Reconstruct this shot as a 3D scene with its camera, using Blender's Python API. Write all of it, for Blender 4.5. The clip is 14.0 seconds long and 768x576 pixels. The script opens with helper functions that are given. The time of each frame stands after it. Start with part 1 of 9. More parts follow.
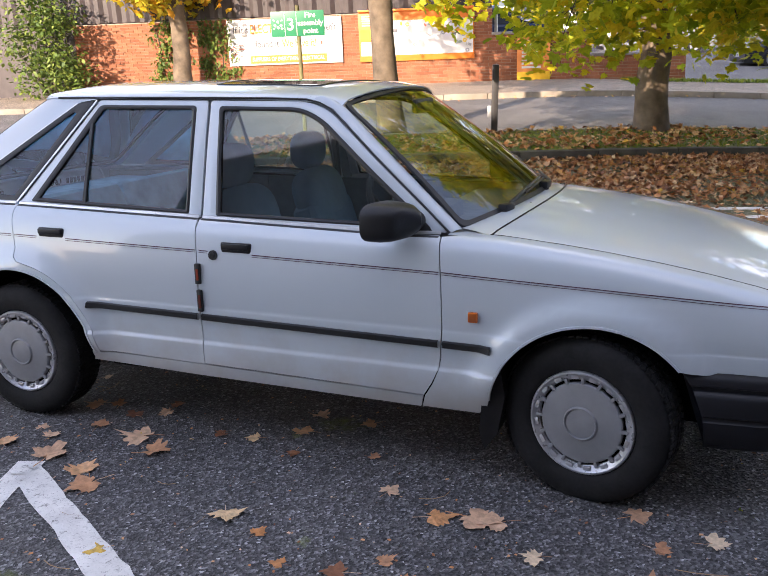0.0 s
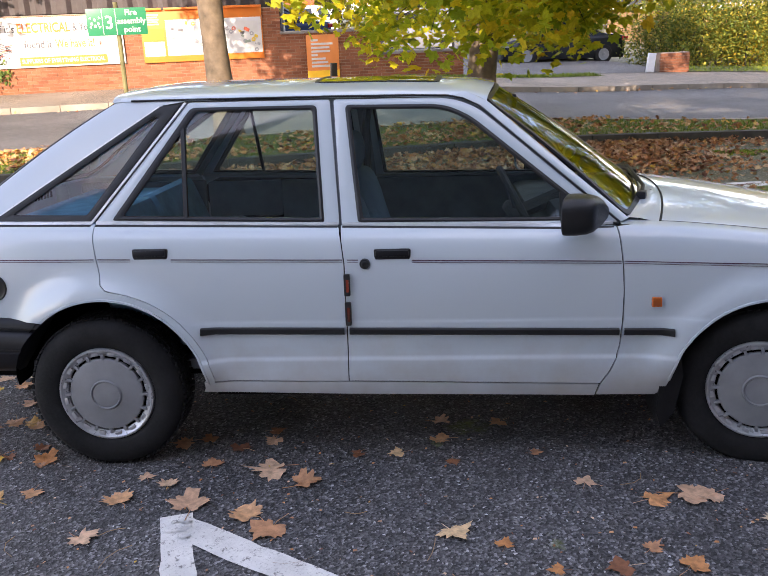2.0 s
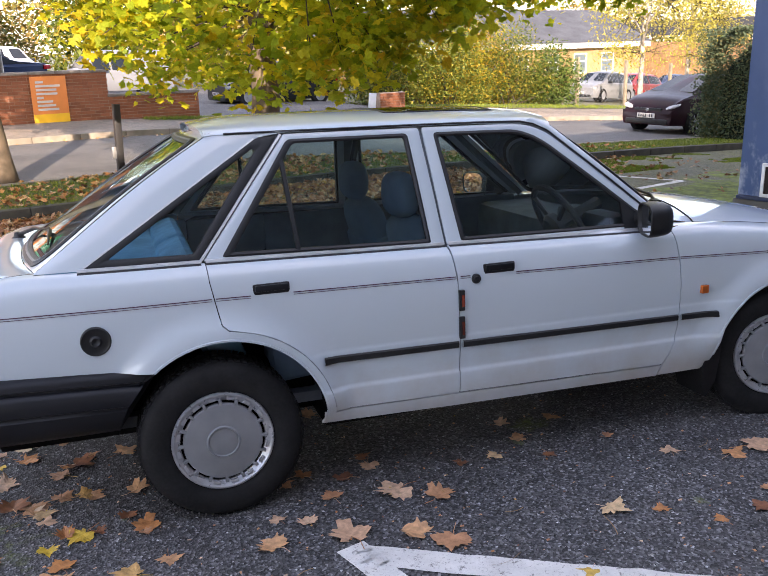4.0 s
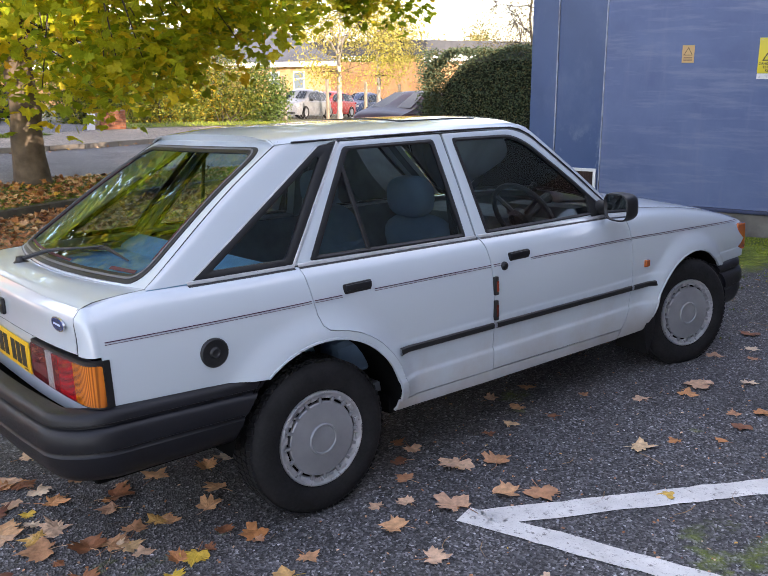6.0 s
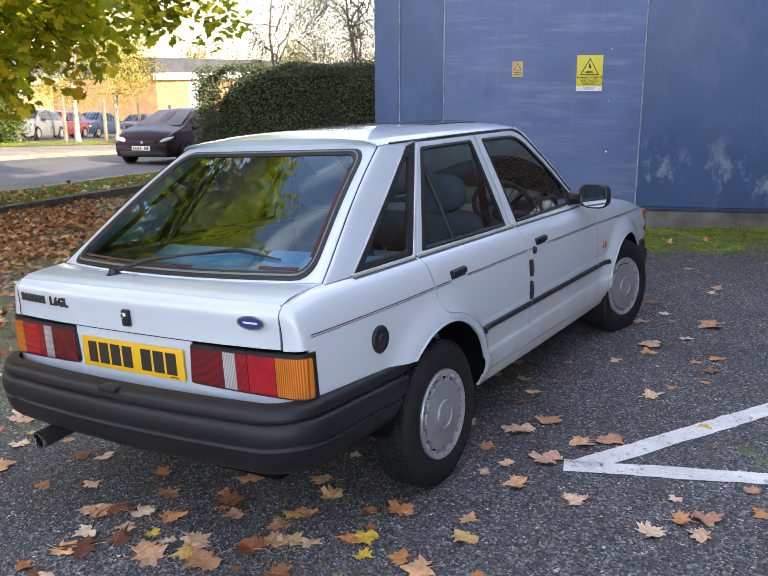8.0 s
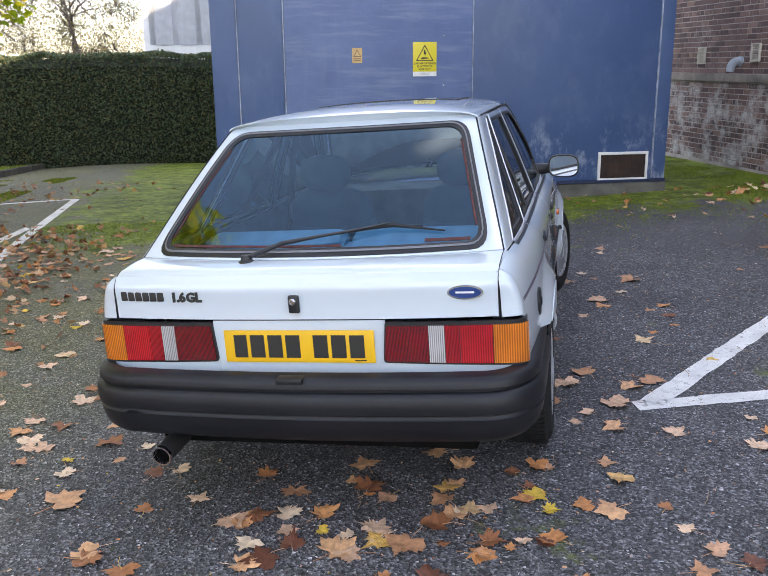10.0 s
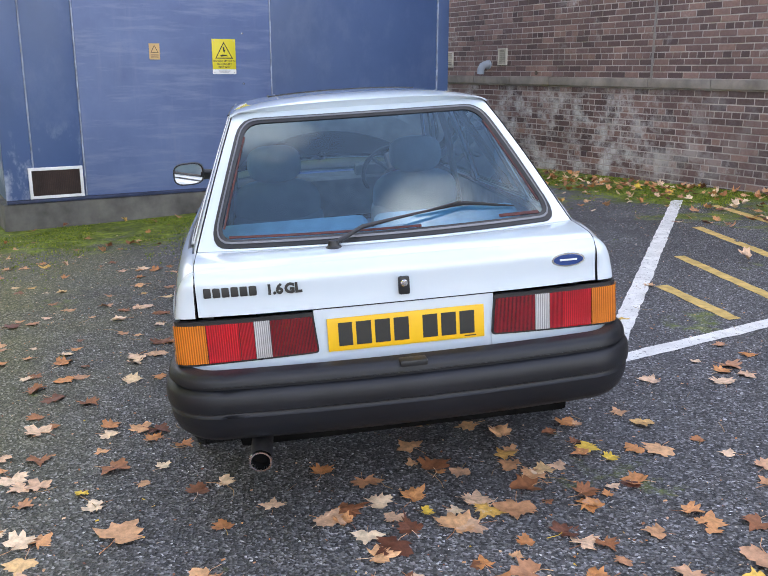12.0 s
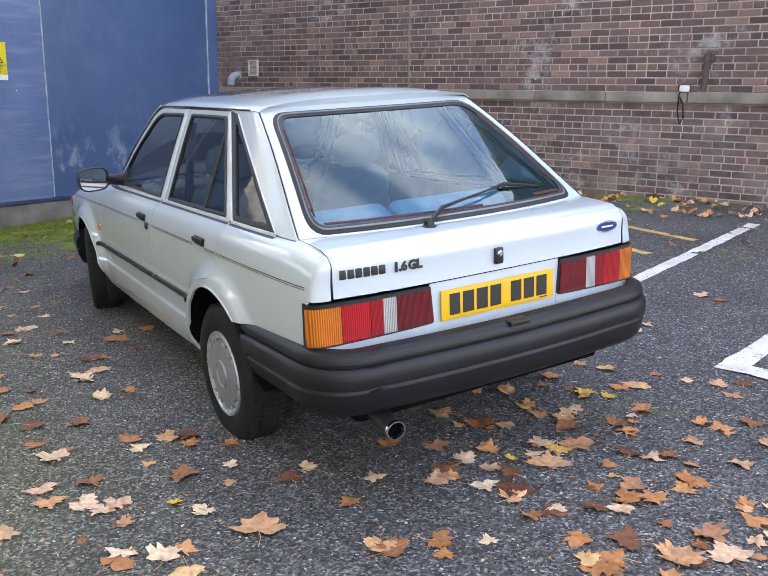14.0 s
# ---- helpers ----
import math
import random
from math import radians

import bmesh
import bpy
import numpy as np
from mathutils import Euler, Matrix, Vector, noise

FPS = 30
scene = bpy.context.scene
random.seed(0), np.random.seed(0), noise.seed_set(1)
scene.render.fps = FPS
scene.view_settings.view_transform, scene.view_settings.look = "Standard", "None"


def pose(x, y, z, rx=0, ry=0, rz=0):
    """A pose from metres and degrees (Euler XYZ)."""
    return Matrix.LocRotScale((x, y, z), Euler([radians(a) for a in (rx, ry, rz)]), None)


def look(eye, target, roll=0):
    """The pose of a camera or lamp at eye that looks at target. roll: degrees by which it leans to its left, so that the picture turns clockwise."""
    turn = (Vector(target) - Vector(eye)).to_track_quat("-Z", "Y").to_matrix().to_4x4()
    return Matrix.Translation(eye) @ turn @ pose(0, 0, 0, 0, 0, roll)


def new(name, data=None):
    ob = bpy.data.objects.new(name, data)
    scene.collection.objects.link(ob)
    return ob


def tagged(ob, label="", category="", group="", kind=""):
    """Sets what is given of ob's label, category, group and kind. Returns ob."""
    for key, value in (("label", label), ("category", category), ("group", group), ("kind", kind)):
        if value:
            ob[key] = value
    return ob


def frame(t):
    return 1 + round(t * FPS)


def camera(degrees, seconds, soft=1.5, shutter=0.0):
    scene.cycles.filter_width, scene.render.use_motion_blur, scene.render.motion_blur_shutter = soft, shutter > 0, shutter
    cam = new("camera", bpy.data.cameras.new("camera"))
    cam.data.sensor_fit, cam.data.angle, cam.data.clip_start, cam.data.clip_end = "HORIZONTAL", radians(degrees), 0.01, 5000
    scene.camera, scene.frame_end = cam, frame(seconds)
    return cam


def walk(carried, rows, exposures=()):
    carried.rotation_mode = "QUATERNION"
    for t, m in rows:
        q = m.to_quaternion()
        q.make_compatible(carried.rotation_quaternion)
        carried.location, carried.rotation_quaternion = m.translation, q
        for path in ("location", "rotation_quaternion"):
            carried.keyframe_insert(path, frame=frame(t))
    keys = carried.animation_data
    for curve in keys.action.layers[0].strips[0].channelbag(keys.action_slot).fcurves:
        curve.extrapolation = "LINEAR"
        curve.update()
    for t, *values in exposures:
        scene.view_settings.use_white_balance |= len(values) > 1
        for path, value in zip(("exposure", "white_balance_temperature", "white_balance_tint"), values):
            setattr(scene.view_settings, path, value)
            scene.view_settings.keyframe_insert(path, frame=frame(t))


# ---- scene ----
cam = camera(49.1, 14.0, soft=1.0)
PATH = [
    (0, (0.095, -0.058, 1.615), (-0.600, 1.715, 1.007), -2.42),
    (0.5, (-0.279, -0.140, 1.612), (-0.839, 1.678, 0.992), -2.23),
    (1, (-0.646, -0.192, 1.616), (-1.070, 1.658, 0.987), -2.04),
    (1.5, (-1.010, -0.207, 1.635), (-1.286, 1.670, 1.001), -2.03),
    (2, (-1.373, -0.273, 1.647), (-1.494, 1.621, 1.017), -2.12),
    (2.5, (-1.741, -0.305, 1.639), (-1.678, 1.598, 1.027), -1.88),
    (3, (-2.085, -0.284, 1.647), (-1.847, 1.610, 1.050), -1.75),
    (3.5, (-2.502, -0.279, 1.664), (-2.093, 1.591, 1.083), -1.64),
    (4, (-2.883, -0.233, 1.656), (-2.296, 1.595, 1.096), -1.42),
    (4.2, (-3.008, -0.211, 1.657), (-2.361, 1.598, 1.103), -1.35),
    (6.3, (-4.423, 0.284, 1.662), (-3.121, 1.708, 1.135), -0.61),
    (6.5, (-4.555, 0.343, 1.671), (-3.204, 1.723, 1.148), -0.66),
    (7, (-4.812, 0.588, 1.645), (-3.351, 1.855, 1.132), -0.55),
    (7.5, (-5.097, 0.829, 1.631), (-3.538, 1.975, 1.128), -0.56),
    (8, (-5.369, 1.090, 1.628), (-3.723, 2.111, 1.131), -0.38),
    (8.5, (-5.527, 1.406, 1.603), (-3.807, 2.296, 1.103), -0.42),
    (9, (-5.706, 1.738, 1.576), (-3.921, 2.487, 1.076), -0.47),
    (9.2, (-5.794, 1.892, 1.583), (-3.984, 2.577, 1.078), -0.55),
    (11.3, (-6.026, 3.377, 1.498), (-4.092, 3.311, 0.993), -0.09),
    (11.5, (-6.022, 3.479, 1.502), (-4.091, 3.349, 0.998), -0.01),
    (12, (-6.033, 3.859, 1.473), (-4.122, 3.546, 0.970), 0.12),
    (12.5, (-6.006, 4.214, 1.453), (-4.133, 3.722, 0.951), 0.22),
    (13, (-5.941, 4.578, 1.436), (-4.125, 3.905, 0.938), 0.39),
    (13.3, (-5.901, 4.851, 1.402), (-4.133, 4.055, 0.913), 0.49),
    (13.5, (-5.889, 4.993, 1.403), (-4.148, 4.136, 0.920), 0.44),
    (14, (-5.760, 5.327, 1.384), (-4.113, 4.291, 0.922), 0.66),
]

EXPOSURES = [(0, 2.40, 6650, 22), (4, 2.40, 6650, 22), (7.5, 2.52, 6550, 19), (9, 2.58, 6650, 18), (11.5, 2.78, 6700, 17), (14, 2.90, 6700, 17)]
walk(cam, [(t, look(eye, target, roll)) for t, eye, target, roll in PATH], EXPOSURES)

# ---- world and sun ----
SUN_HEADING = radians(80)          # the way the light travels, seen from above
SUN_HEIGHT = radians(24)
world = bpy.data.worlds.new("sky")
scene.world = world
world.use_nodes = True
wn = world.node_tree
wn.nodes.clear()
sky = wn.nodes.new("ShaderNodeTexSky")
sky.sky_type = "NISHITA"
sky.sun_disc = False
sky.sun_elevation = SUN_HEIGHT
sky.sun_rotation = radians(90) - (SUN_HEADING + math.pi)
sky.altitude, sky.air_density, sky.dust_density, sky.ozone_density = 100, 1.0, 0.8, 1.0
# thin autumn cloud over the blue
tc = wn.nodes.new("ShaderNodeTexCoord")
mp = wn.nodes.new("ShaderNodeMapping")
mp.inputs["Scale"].default_value = (1.0, 1.0, 2.6)
mp.inputs["Location"].default_value = (8.7, 8.04, 0.9)
nz = wn.nodes.new("ShaderNodeTexNoise")
nz.inputs["Scale"].default_value, nz.inputs["Detail"].default_value = 2.6, 7
ramp = wn.nodes.new("ShaderNodeValToRGB")
ramp.color_ramp.elements[0].position, ramp.color_ramp.elements[1].position = 0.50, 0.72
mix = wn.nodes.new("ShaderNodeMixRGB")
ramp.color_ramp.elements[0].color = (0.05, 0.05, 0.05, 1)
mix.inputs[2].default_value = (9.2, 8.8, 8.3, 1)
bg = wn.nodes.new("ShaderNodeBackground")
bg.inputs["Strength"].default_value = 0.10
out = wn.nodes.new("ShaderNodeOutputWorld")
wn.links.new(tc.outputs["Generated"], mp.inputs["Vector"])
wn.links.new(mp.outputs["Vector"], nz.inputs["Vector"])
wn.links.new(nz.outputs["Fac"], ramp.inputs["Fac"])
wn.links.new(ramp.outputs["Color"], mix.inputs["Fac"])
wn.links.new(sky.outputs["Color"], mix.inputs[1])
wn.links.new(mix.outputs["Color"], bg.inputs["Color"])
wn.links.new(bg.outputs["Background"], out.inputs["Surface"])
sun = new("sun", bpy.data.lights.new("sun", "SUN"))
sun.data.energy, sun.data.angle, sun.data.color = 2.6, radians(0.53), (1.0, 0.86, 0.66)
sun.matrix_world = look((0, 0, 20), (math.cos(SUN_HEADING) * math.cos(SUN_HEIGHT), math.sin(SUN_HEADING) * math.cos(SUN_HEIGHT), 20 - math.sin(SUN_HEIGHT)))


# ---- materials ----
class Nodes:
    """A small hand for building node materials."""

    def __init__(self, name):
        self.m = bpy.data.materials.new(name)
        self.m.use_nodes = True
        self.t = self.m.node_tree
        self.b = self.t.nodes["Principled BSDF"]
        self.o = self.t.nodes["Material Output"]
        self.co = None

    def n(self, kind, **vals):
        nd = self.t.nodes.new("ShaderNode" + kind)
        for k, v in vals.items():
            nd.inputs[k.replace("_", " ")].default_value = v
        return nd

    def l(self, a, b):
        self.t.links.new(a, b)

    def coord(self):
        if self.co is None:
            g = self.t.nodes.new("ShaderNodeNewGeometry")
            self.co = g.outputs["Position"]
        return self.co

    def noise(self, scale, detail=5, rough=0.55, stretch=None, local=False):
        nd = self.n("TexNoise", Scale=scale, Detail=detail, Roughness=rough)
        src = self.coord()
        if local:
            src = self.t.nodes.new("ShaderNodeTexCoord").outputs["Object"]
        if stretch:
            mpn = self.t.nodes.new("ShaderNodeMapping")
            mpn.inputs["Scale"].default_value = stretch
            self.l(src, mpn.inputs["Vector"])
            src = mpn.outputs["Vector"]
        self.l(src, nd.inputs["Vector"])
        return nd.outputs["Fac"]

    def ramp(self, fac, stops):
        r = self.t.nodes.new("ShaderNodeValToRGB")
        e = r.color_ramp.elements
        while len(e) < len(stops):
            e.new(0.5)
        for s, (p, c) in zip(e, stops):
            s.position, s.color = p, (*c, 1) if len(c) == 3 else c
        self.l(fac, r.inputs["Fac"])
        return r.outputs["Color"]

    def mix(self, fac, a, b, mode="MIX"):
        m = self.t.nodes.new("ShaderNodeMixRGB")
        m.blend_type = mode
        for i, v in ((0, fac), (1, a), (2, b)):
            if isinstance(v, (int, float)):
                m.inputs[i].default_value = v
            elif isinstance(v, tuple):
                m.inputs[i].default_value = (*v, 1)
            else:
                self.l(v, m.inputs[i])
        return m.outputs["Color"]

    def math(self, op, a, b=0.0):
        m = self.t.nodes.new("ShaderNodeMath")
        m.operation = op
        for i, v in ((0, a), (1, b)):
            if isinstance(v, (int, float)):
                m.inputs[i].default_value = v
            else:
                self.l(v, m.inputs[i])
        return m.outputs[0]

    def set(self, key, v):
        if isinstance(v, tuple):
            self.b.inputs[key].default_value = (*v, 1)
        elif isinstance(v, (int, float)):
            self.b.inputs[key].default_value = v
        else:
            self.l(v, self.b.inputs[key])

    def bump(self, h, strength=0.3, dist=0.01):
        bp = self.n("Bump", Strength=strength, Distance=dist)
        self.l(h, bp.inputs["Height"])
        self.l(bp.outputs["Normal"], self.b.inputs["Normal"])


def grey(v):
    return (v, v, v)


def simple(name, color, rough=0.5, metal=0.0, var=0.12, scale=6.0, fine=60.0, bump=0.08, coat=0.0, local=False):
    """Paint, plastic or metal with soft stains, fine grain and a little relief."""
    k = Nodes(name)
    big, small = k.noise(scale, local=local), k.noise(fine, 3, local=local)
    dark = tuple(c * (1 - var) for c in color)
    lite = tuple(min(1, c * (1 + var)) for c in color)
    c = k.ramp(big, [(0.3, dark), (0.7, lite)])
    c = k.mix(var * 0.8, c, k.ramp(small, [(0.3, dark), (0.7, lite)]), "MULTIPLY") if var > 0.2 else c
    k.set("Base Color", c)
    k.set("Roughness", k.ramp(small, [(0.2, grey(max(0.02, rough * 0.8))), (0.8, grey(min(1, rough * 1.2)))]))
    k.set("Metallic", metal)
    if coat:
        k.set("Coat Weight", coat)
        k.set("Coat Roughness", 0.06)
    if bump:
        k.bump(small, bump, 0.003)
    return k.m


def glass(name, tint, gloss=1.5, rough=0.0, sheen=(1, 1, 1)):
    """A thin pane: clear through, with the gloss of glass on it."""
    k = Nodes(name)
    tr = k.n("BsdfTransparent")
    tr.inputs["Color"].default_value = (*tint, 1)
    gl = k.n("BsdfGlossy", Roughness=rough)
    gl.inputs["Color"].default_value = (*sheen, 1)
    fr = k.n("Fresnel", IOR=gloss)
    mx = k.n("MixShader")
    k.l(fr.outputs[0], mx.inputs[0])
    k.l(tr.outputs[0], mx.inputs[1])
    k.l(gl.outputs[0], mx.inputs[2])
    k.l(mx.outputs[0], k.o.inputs["Surface"])
    return k.m


def asphalt(name, base, moss=False, speck=1.0):
    k = Nodes(name)
    stone = k.t.nodes.new("ShaderNodeTexVoronoi")
    stone.inputs["Scale"].default_value = 120
    k.l(k.coord(), stone.inputs["Vector"])
    big = k.noise(0.55, 6, 0.6)
    mid = k.noise(4.0, 5, 0.65)
    tone = k.ramp(big, [(0.3, tuple(b * 0.75 for b in base)), (0.72, tuple(b * 1.35 for b in base))])
    tone = k.mix(0.5, tone, k.ramp(mid, [(0.3, grey(0.55)), (0.7, grey(1.0))]), "MULTIPLY")
    chips = k.ramp(stone.outputs["Color"], [(0.0, grey(0.12)), (0.40, grey(0.58)), (0.72, grey(1.35)), (0.90, grey(2.9 * speck)), (1.0, grey(7.5 * speck))])
    tone = k.mix(1.0, tone, chips, "MULTIPLY")
    # a scatter of larger pale stones
    pale = k.t.nodes.new("ShaderNodeTexVoronoi")
    pale.inputs["Scale"].default_value = 42
    k.l(k.coord(), pale.inputs["Vector"])
    dots = k.mix(1.0, k.ramp(pale.outputs["Distance"], [(0.16, grey(1)), (0.24, grey(0))]), k.ramp(pale.outputs["Color"], [(0.80, grey(0)), (0.86, grey(0.8))]), "MULTIPLY")
    tone = k.mix(dots, tone, (0.34, 0.33, 0.31))
    if moss:
        # moss creeps out from the foot of the walls and lies in thin films between the bays
        mask = k.math("MULTIPLY", wall_reach(k), 1.0)
        edge = k.math("ADD", mask, k.math("MULTIPLY", k.math("SUBTRACT", k.noise(1.3, 7, 0.68), 0.5), 2.45))
        edge = k.math("ADD", edge, k.math("MULTIPLY", k.math("SUBTRACT", k.noise(9.0, 4, 0.6), 0.5), 0.7))
        fac = k.ramp(edge, [(0.31, grey(0)), (0.60, grey(1))])
        green = k.ramp(k.noise(14, 5, 0.7), [(0.25, (0.05, 0.07, 0.012)), (0.5, (0.15, 0.20, 0.02)), (0.75, (0.34, 0.38, 0.04))])
        green = k.mix(0.8, green, k.ramp(k.noise(3.2, 6, 0.7), [(0.36, grey(0.25)), (0.62, grey(1.25))]), "MULTIPLY")
        film = k.ramp(k.noise(0.8, 7, 0.7), [(0.62, grey(0)), (0.76, grey(0.12))])
        tone = k.mix(film, tone, (0.06, 0.08, 0.02))
        # the bay beyond the car is seldom driven on: olive moss and grit between the stones
        sep = k.t.nodes.new("ShaderNodeSeparateXYZ")
        k.l(k.coord(), sep.inputs[0])
        idle = k.math("MINIMUM", k.math("MAXIMUM", k.math("MULTIPLY", k.math("SUBTRACT", sep.outputs[1], 4.2), 0.8), 0.0), 1.0)
        patch_noise = k.ramp(k.noise(1.7, 7, 0.7), [(0.30, grey(0.35)), (0.60, grey(0.9))])
        tone = k.mix(k.mix(1.0, patch_noise, idle, "MULTIPLY"), tone, k.ramp(stone.outputs["Color"], [(0.2, (0.058, 0.062, 0.022)), (0.6, (0.145, 0.142, 0.055)), (1.0, (0.42, 0.38, 0.25))]))
        tone = k.mix(fac, tone, green)
    k.set("Base Color", tone)
    k.set("Roughness", k.ramp(stone.outputs["Color"], [(0, grey(0.62)), (1, grey(0.9))]))
    k.set("Specular IOR Level", 0.35)
    k.bump(k.math("ADD", stone.outputs["Distance"], k.math("MULTIPLY", mid, 0.6)), 0.9, 0.007)
    return k.m


def wall_reach(k):
    """1 at the foot of the two buildings, falling to 0 a metre or two out."""
    sep = k.t.nodes.new("ShaderNodeSeparateXYZ")
    k.l(k.coord(), sep.inputs[0])
    c, s = math.cos(radians(21)), math.sin(radians(21))
    u = k.math("ADD", k.math("MULTIPLY", sep.outputs[0], c), k.math("MULTIPLY", sep.outputs[1], s))
    v = k.math("SUBTRACT", k.math("MULTIPLY", sep.outputs[1], c), k.math("MULTIPLY", sep.outputs[0], s))
    brick = k.math("SUBTRACT", 1.0, k.math("MULTIPLY", k.math("ADD", v, 2.2), 0.42))
    blue = k.math("SUBTRACT", 1.0, k.math("MULTIPLY", k.math("SUBTRACT", 4.75, u), 0.42))
    end = k.math("MINIMUM", k.math("MAXIMUM", k.math("MULTIPLY", k.math("SUBTRACT", 7.2, v), 0.8), 0.0), 1.0)
    blue = k.math("MULTIPLY", k.math("MINIMUM", k.math("MAXIMUM", blue, 0.0), 1.0), end)
    near = k.math("MAXIMUM", brick, blue)
    east = k.math("MULTIPLY", k.math("SUBTRACT", u, 1.4), 0.45)
    near = k.math("MINIMUM", k.math("MAXIMUM", near, 0.0), 1.0)
    return k.math("MULTIPLY", near, k.math("MINIMUM", k.math("MAXIMUM", k.math("ADD", east, 0.75), 0.35), 1.0))


def leafy(name, stops, rough=0.55, gloss=0.3, thin=0.35, turning=None):
    """Leaves: each one its own tint, with light through the blade."""
    k = Nodes(name)
    g = k.t.nodes.new("ShaderNodeNewGeometry")
    c = k.ramp(g.outputs["Random Per Island"], stops)
    if turning:
        c = k.mix(k.ramp(k.noise(0.55, 4, 0.6), [(0.52, grey(0)), (0.68, grey(0.65))]), c, k.ramp(g.outputs["Random Per Island"], turning))
    spots = k.ramp(k.noise(35, 3), [(0.35, grey(0.65)), (0.65, grey(1.1))])
    c = k.mix(0.6, c, spots, "MULTIPLY")
    k.set("Base Color", c)
    k.set("Roughness", rough)
    k.set("Specular IOR Level", gloss)
    if thin:
        tl = k.n("BsdfTranslucent")
        k.l(c, tl.inputs["Color"])
        mx = k.n("MixShader", Fac=thin)
        k.l(k.b.outputs[0], mx.inputs[1])
        k.l(tl.outputs[0], mx.inputs[2])
        k.l(mx.outputs[0], k.o.inputs["Surface"])
    return k.m


def fallen(name, rich=0.0, stain=(0.56, 0.46, 0.30)):
    """Fallen maple leaves, ochre to brown, each its own tint, with veins and spots."""
    k = Nodes(name)
    info = k.t.nodes.new("ShaderNodeObjectInfo")
    g = k.t.nodes.new("ShaderNodeNewGeometry")
    r = k.math("FRACT", k.math("ADD", info.outputs["Random"], g.outputs["Random Per Island"]))
    c = k.ramp(r, [(0.0, (0.13, 0.045, 0.025)), (0.12, (0.28, 0.11, 0.045)), (0.32, (0.54, 0.23, 0.075)), (0.50, (0.64, 0.36, 0.18)), (0.62, (0.42, 0.20, 0.10)), (0.78, (0.70, 0.47, 0.31)), (0.90, (0.74, 0.58, 0.40)), (0.96, (0.60, 0.34, 0.10)), (1.0, (0.66, 0.46, 0.04))])
    c = k.mix(0.7, c, k.ramp(k.noise(45, 4, 0.6), [(0.3, grey(0.45)), (0.62, grey(1.15))]), "MULTIPLY")
    if rich:
        c = k.mix(rich, c, stain, "MULTIPLY")
    k.set("Base Color", c)
    k.set("Roughness", 0.6)
    k.bump(k.noise(70, 3), 0.4, 0.004)
    return k.m


def brickwork(name, stops, soot=0.5):
    k = Nodes(name)
    info = k.t.nodes.new("ShaderNodeObjectInfo")
    g = k.t.nodes.new("ShaderNodeNewGeometry")
    r = k.math("FRACT", k.math("ADD", info.outputs["Random"], g.outputs["Random Per Island"]))
    c = k.ramp(r, stops)
    c = k.mix(soot, c, k.ramp(k.noise(1.1, 6, 0.65), [(0.32, grey(0.5)), (0.68, grey(1.15))]), "MULTIPLY")
    c = k.mix(0.5, c, k.ramp(k.noise(28, 4, 0.7), [(0.3, grey(0.6)), (0.7, grey(1.2))]), "MULTIPLY")
    k.set("Base Color", c)
    k.set("Roughness", 0.88)
    k.bump(k.noise(60, 4, 0.6), 0.35, 0.004)
    return k.m, c, k


ASPHALT = asphalt("car_park_asphalt", (0.112, 0.111, 0.115), moss=True)
ROAD = asphalt("road_asphalt", (0.155, 0.147, 0.138), speck=0.5)
PAVING = asphalt("pavement_asphalt", (0.33, 0.27, 0.205), speck=0.4)
KERB = simple("kerb_concrete", (0.30, 0.26, 0.21), 0.9, var=0.3, scale=2.5, fine=70, bump=0.3)
CONCRETE = simple("plinth_concrete", (0.18, 0.172, 0.155), 0.92, var=0.55, scale=3.0, fine=40, bump=0.5)
COPING = simple("coping_stone", (0.31, 0.275, 0.245), 0.9, var=0.45, scale=3.0, fine=45, bump=0.5)
GRASS_SOIL = simple("verge_turf", (0.13, 0.145, 0.03), 0.95, var=0.5, scale=2.0, fine=30, bump=0.6)
BARK = simple("tree_bark", (0.17, 0.132, 0.092), 0.95, var=0.5, scale=5.0, fine=26, bump=0.9)
BARK_PALE = simple("birch_bark", (0.42, 0.38, 0.33), 0.9, var=0.4, scale=6.0, fine=24, bump=0.6)
TWIG = simple("twig_bark", (0.07, 0.055, 0.04), 0.95, var=0.3)
MAPLE = leafy("maple_leaves", [(0.0, (0.20, 0.30, 0.016)), (0.35, (0.38, 0.46, 0.020)), (0.70, (0.58, 0.58, 0.026)), (0.9, (0.72, 0.62, 0.026)), (1.0, (0.74, 0.52, 0.026))], thin=0.6, turning=[(0.0, (0.44, 0.42, 0.02)), (0.5, (0.72, 0.56, 0.024)), (1.0, (0.72, 0.36, 0.024))])
MAPLE_GOLD = leafy("golden_leaves", [(0.0, (0.34, 0.36, 0.03)), (0.5, (0.60, 0.47, 0.03)), (1.0, (0.66, 0.32, 0.03))], thin=0.45)
IVY = leafy("ivy_leaves", [(0.0, (0.05, 0.095, 0.02)), (0.6, (0.11, 0.17, 0.03)), (1.0, (0.20, 0.25, 0.05))], thin=0.2)
SHRUB = leafy("shrub_leaves", [(0.0, (0.07, 0.11, 0.02)), (0.5, (0.16, 0.20, 0.032)), (0.85, (0.33, 0.31, 0.045)), (1.0, (0.48, 0.34, 0.04))], thin=0.35)
BIRCH = leafy("birch_leaves", [(0.0, (0.34, 0.32, 0.06)), (0.6, (0.55, 0.48, 0.09)), (1.0, (0.66, 0.55, 0.14))], thin=0.4)
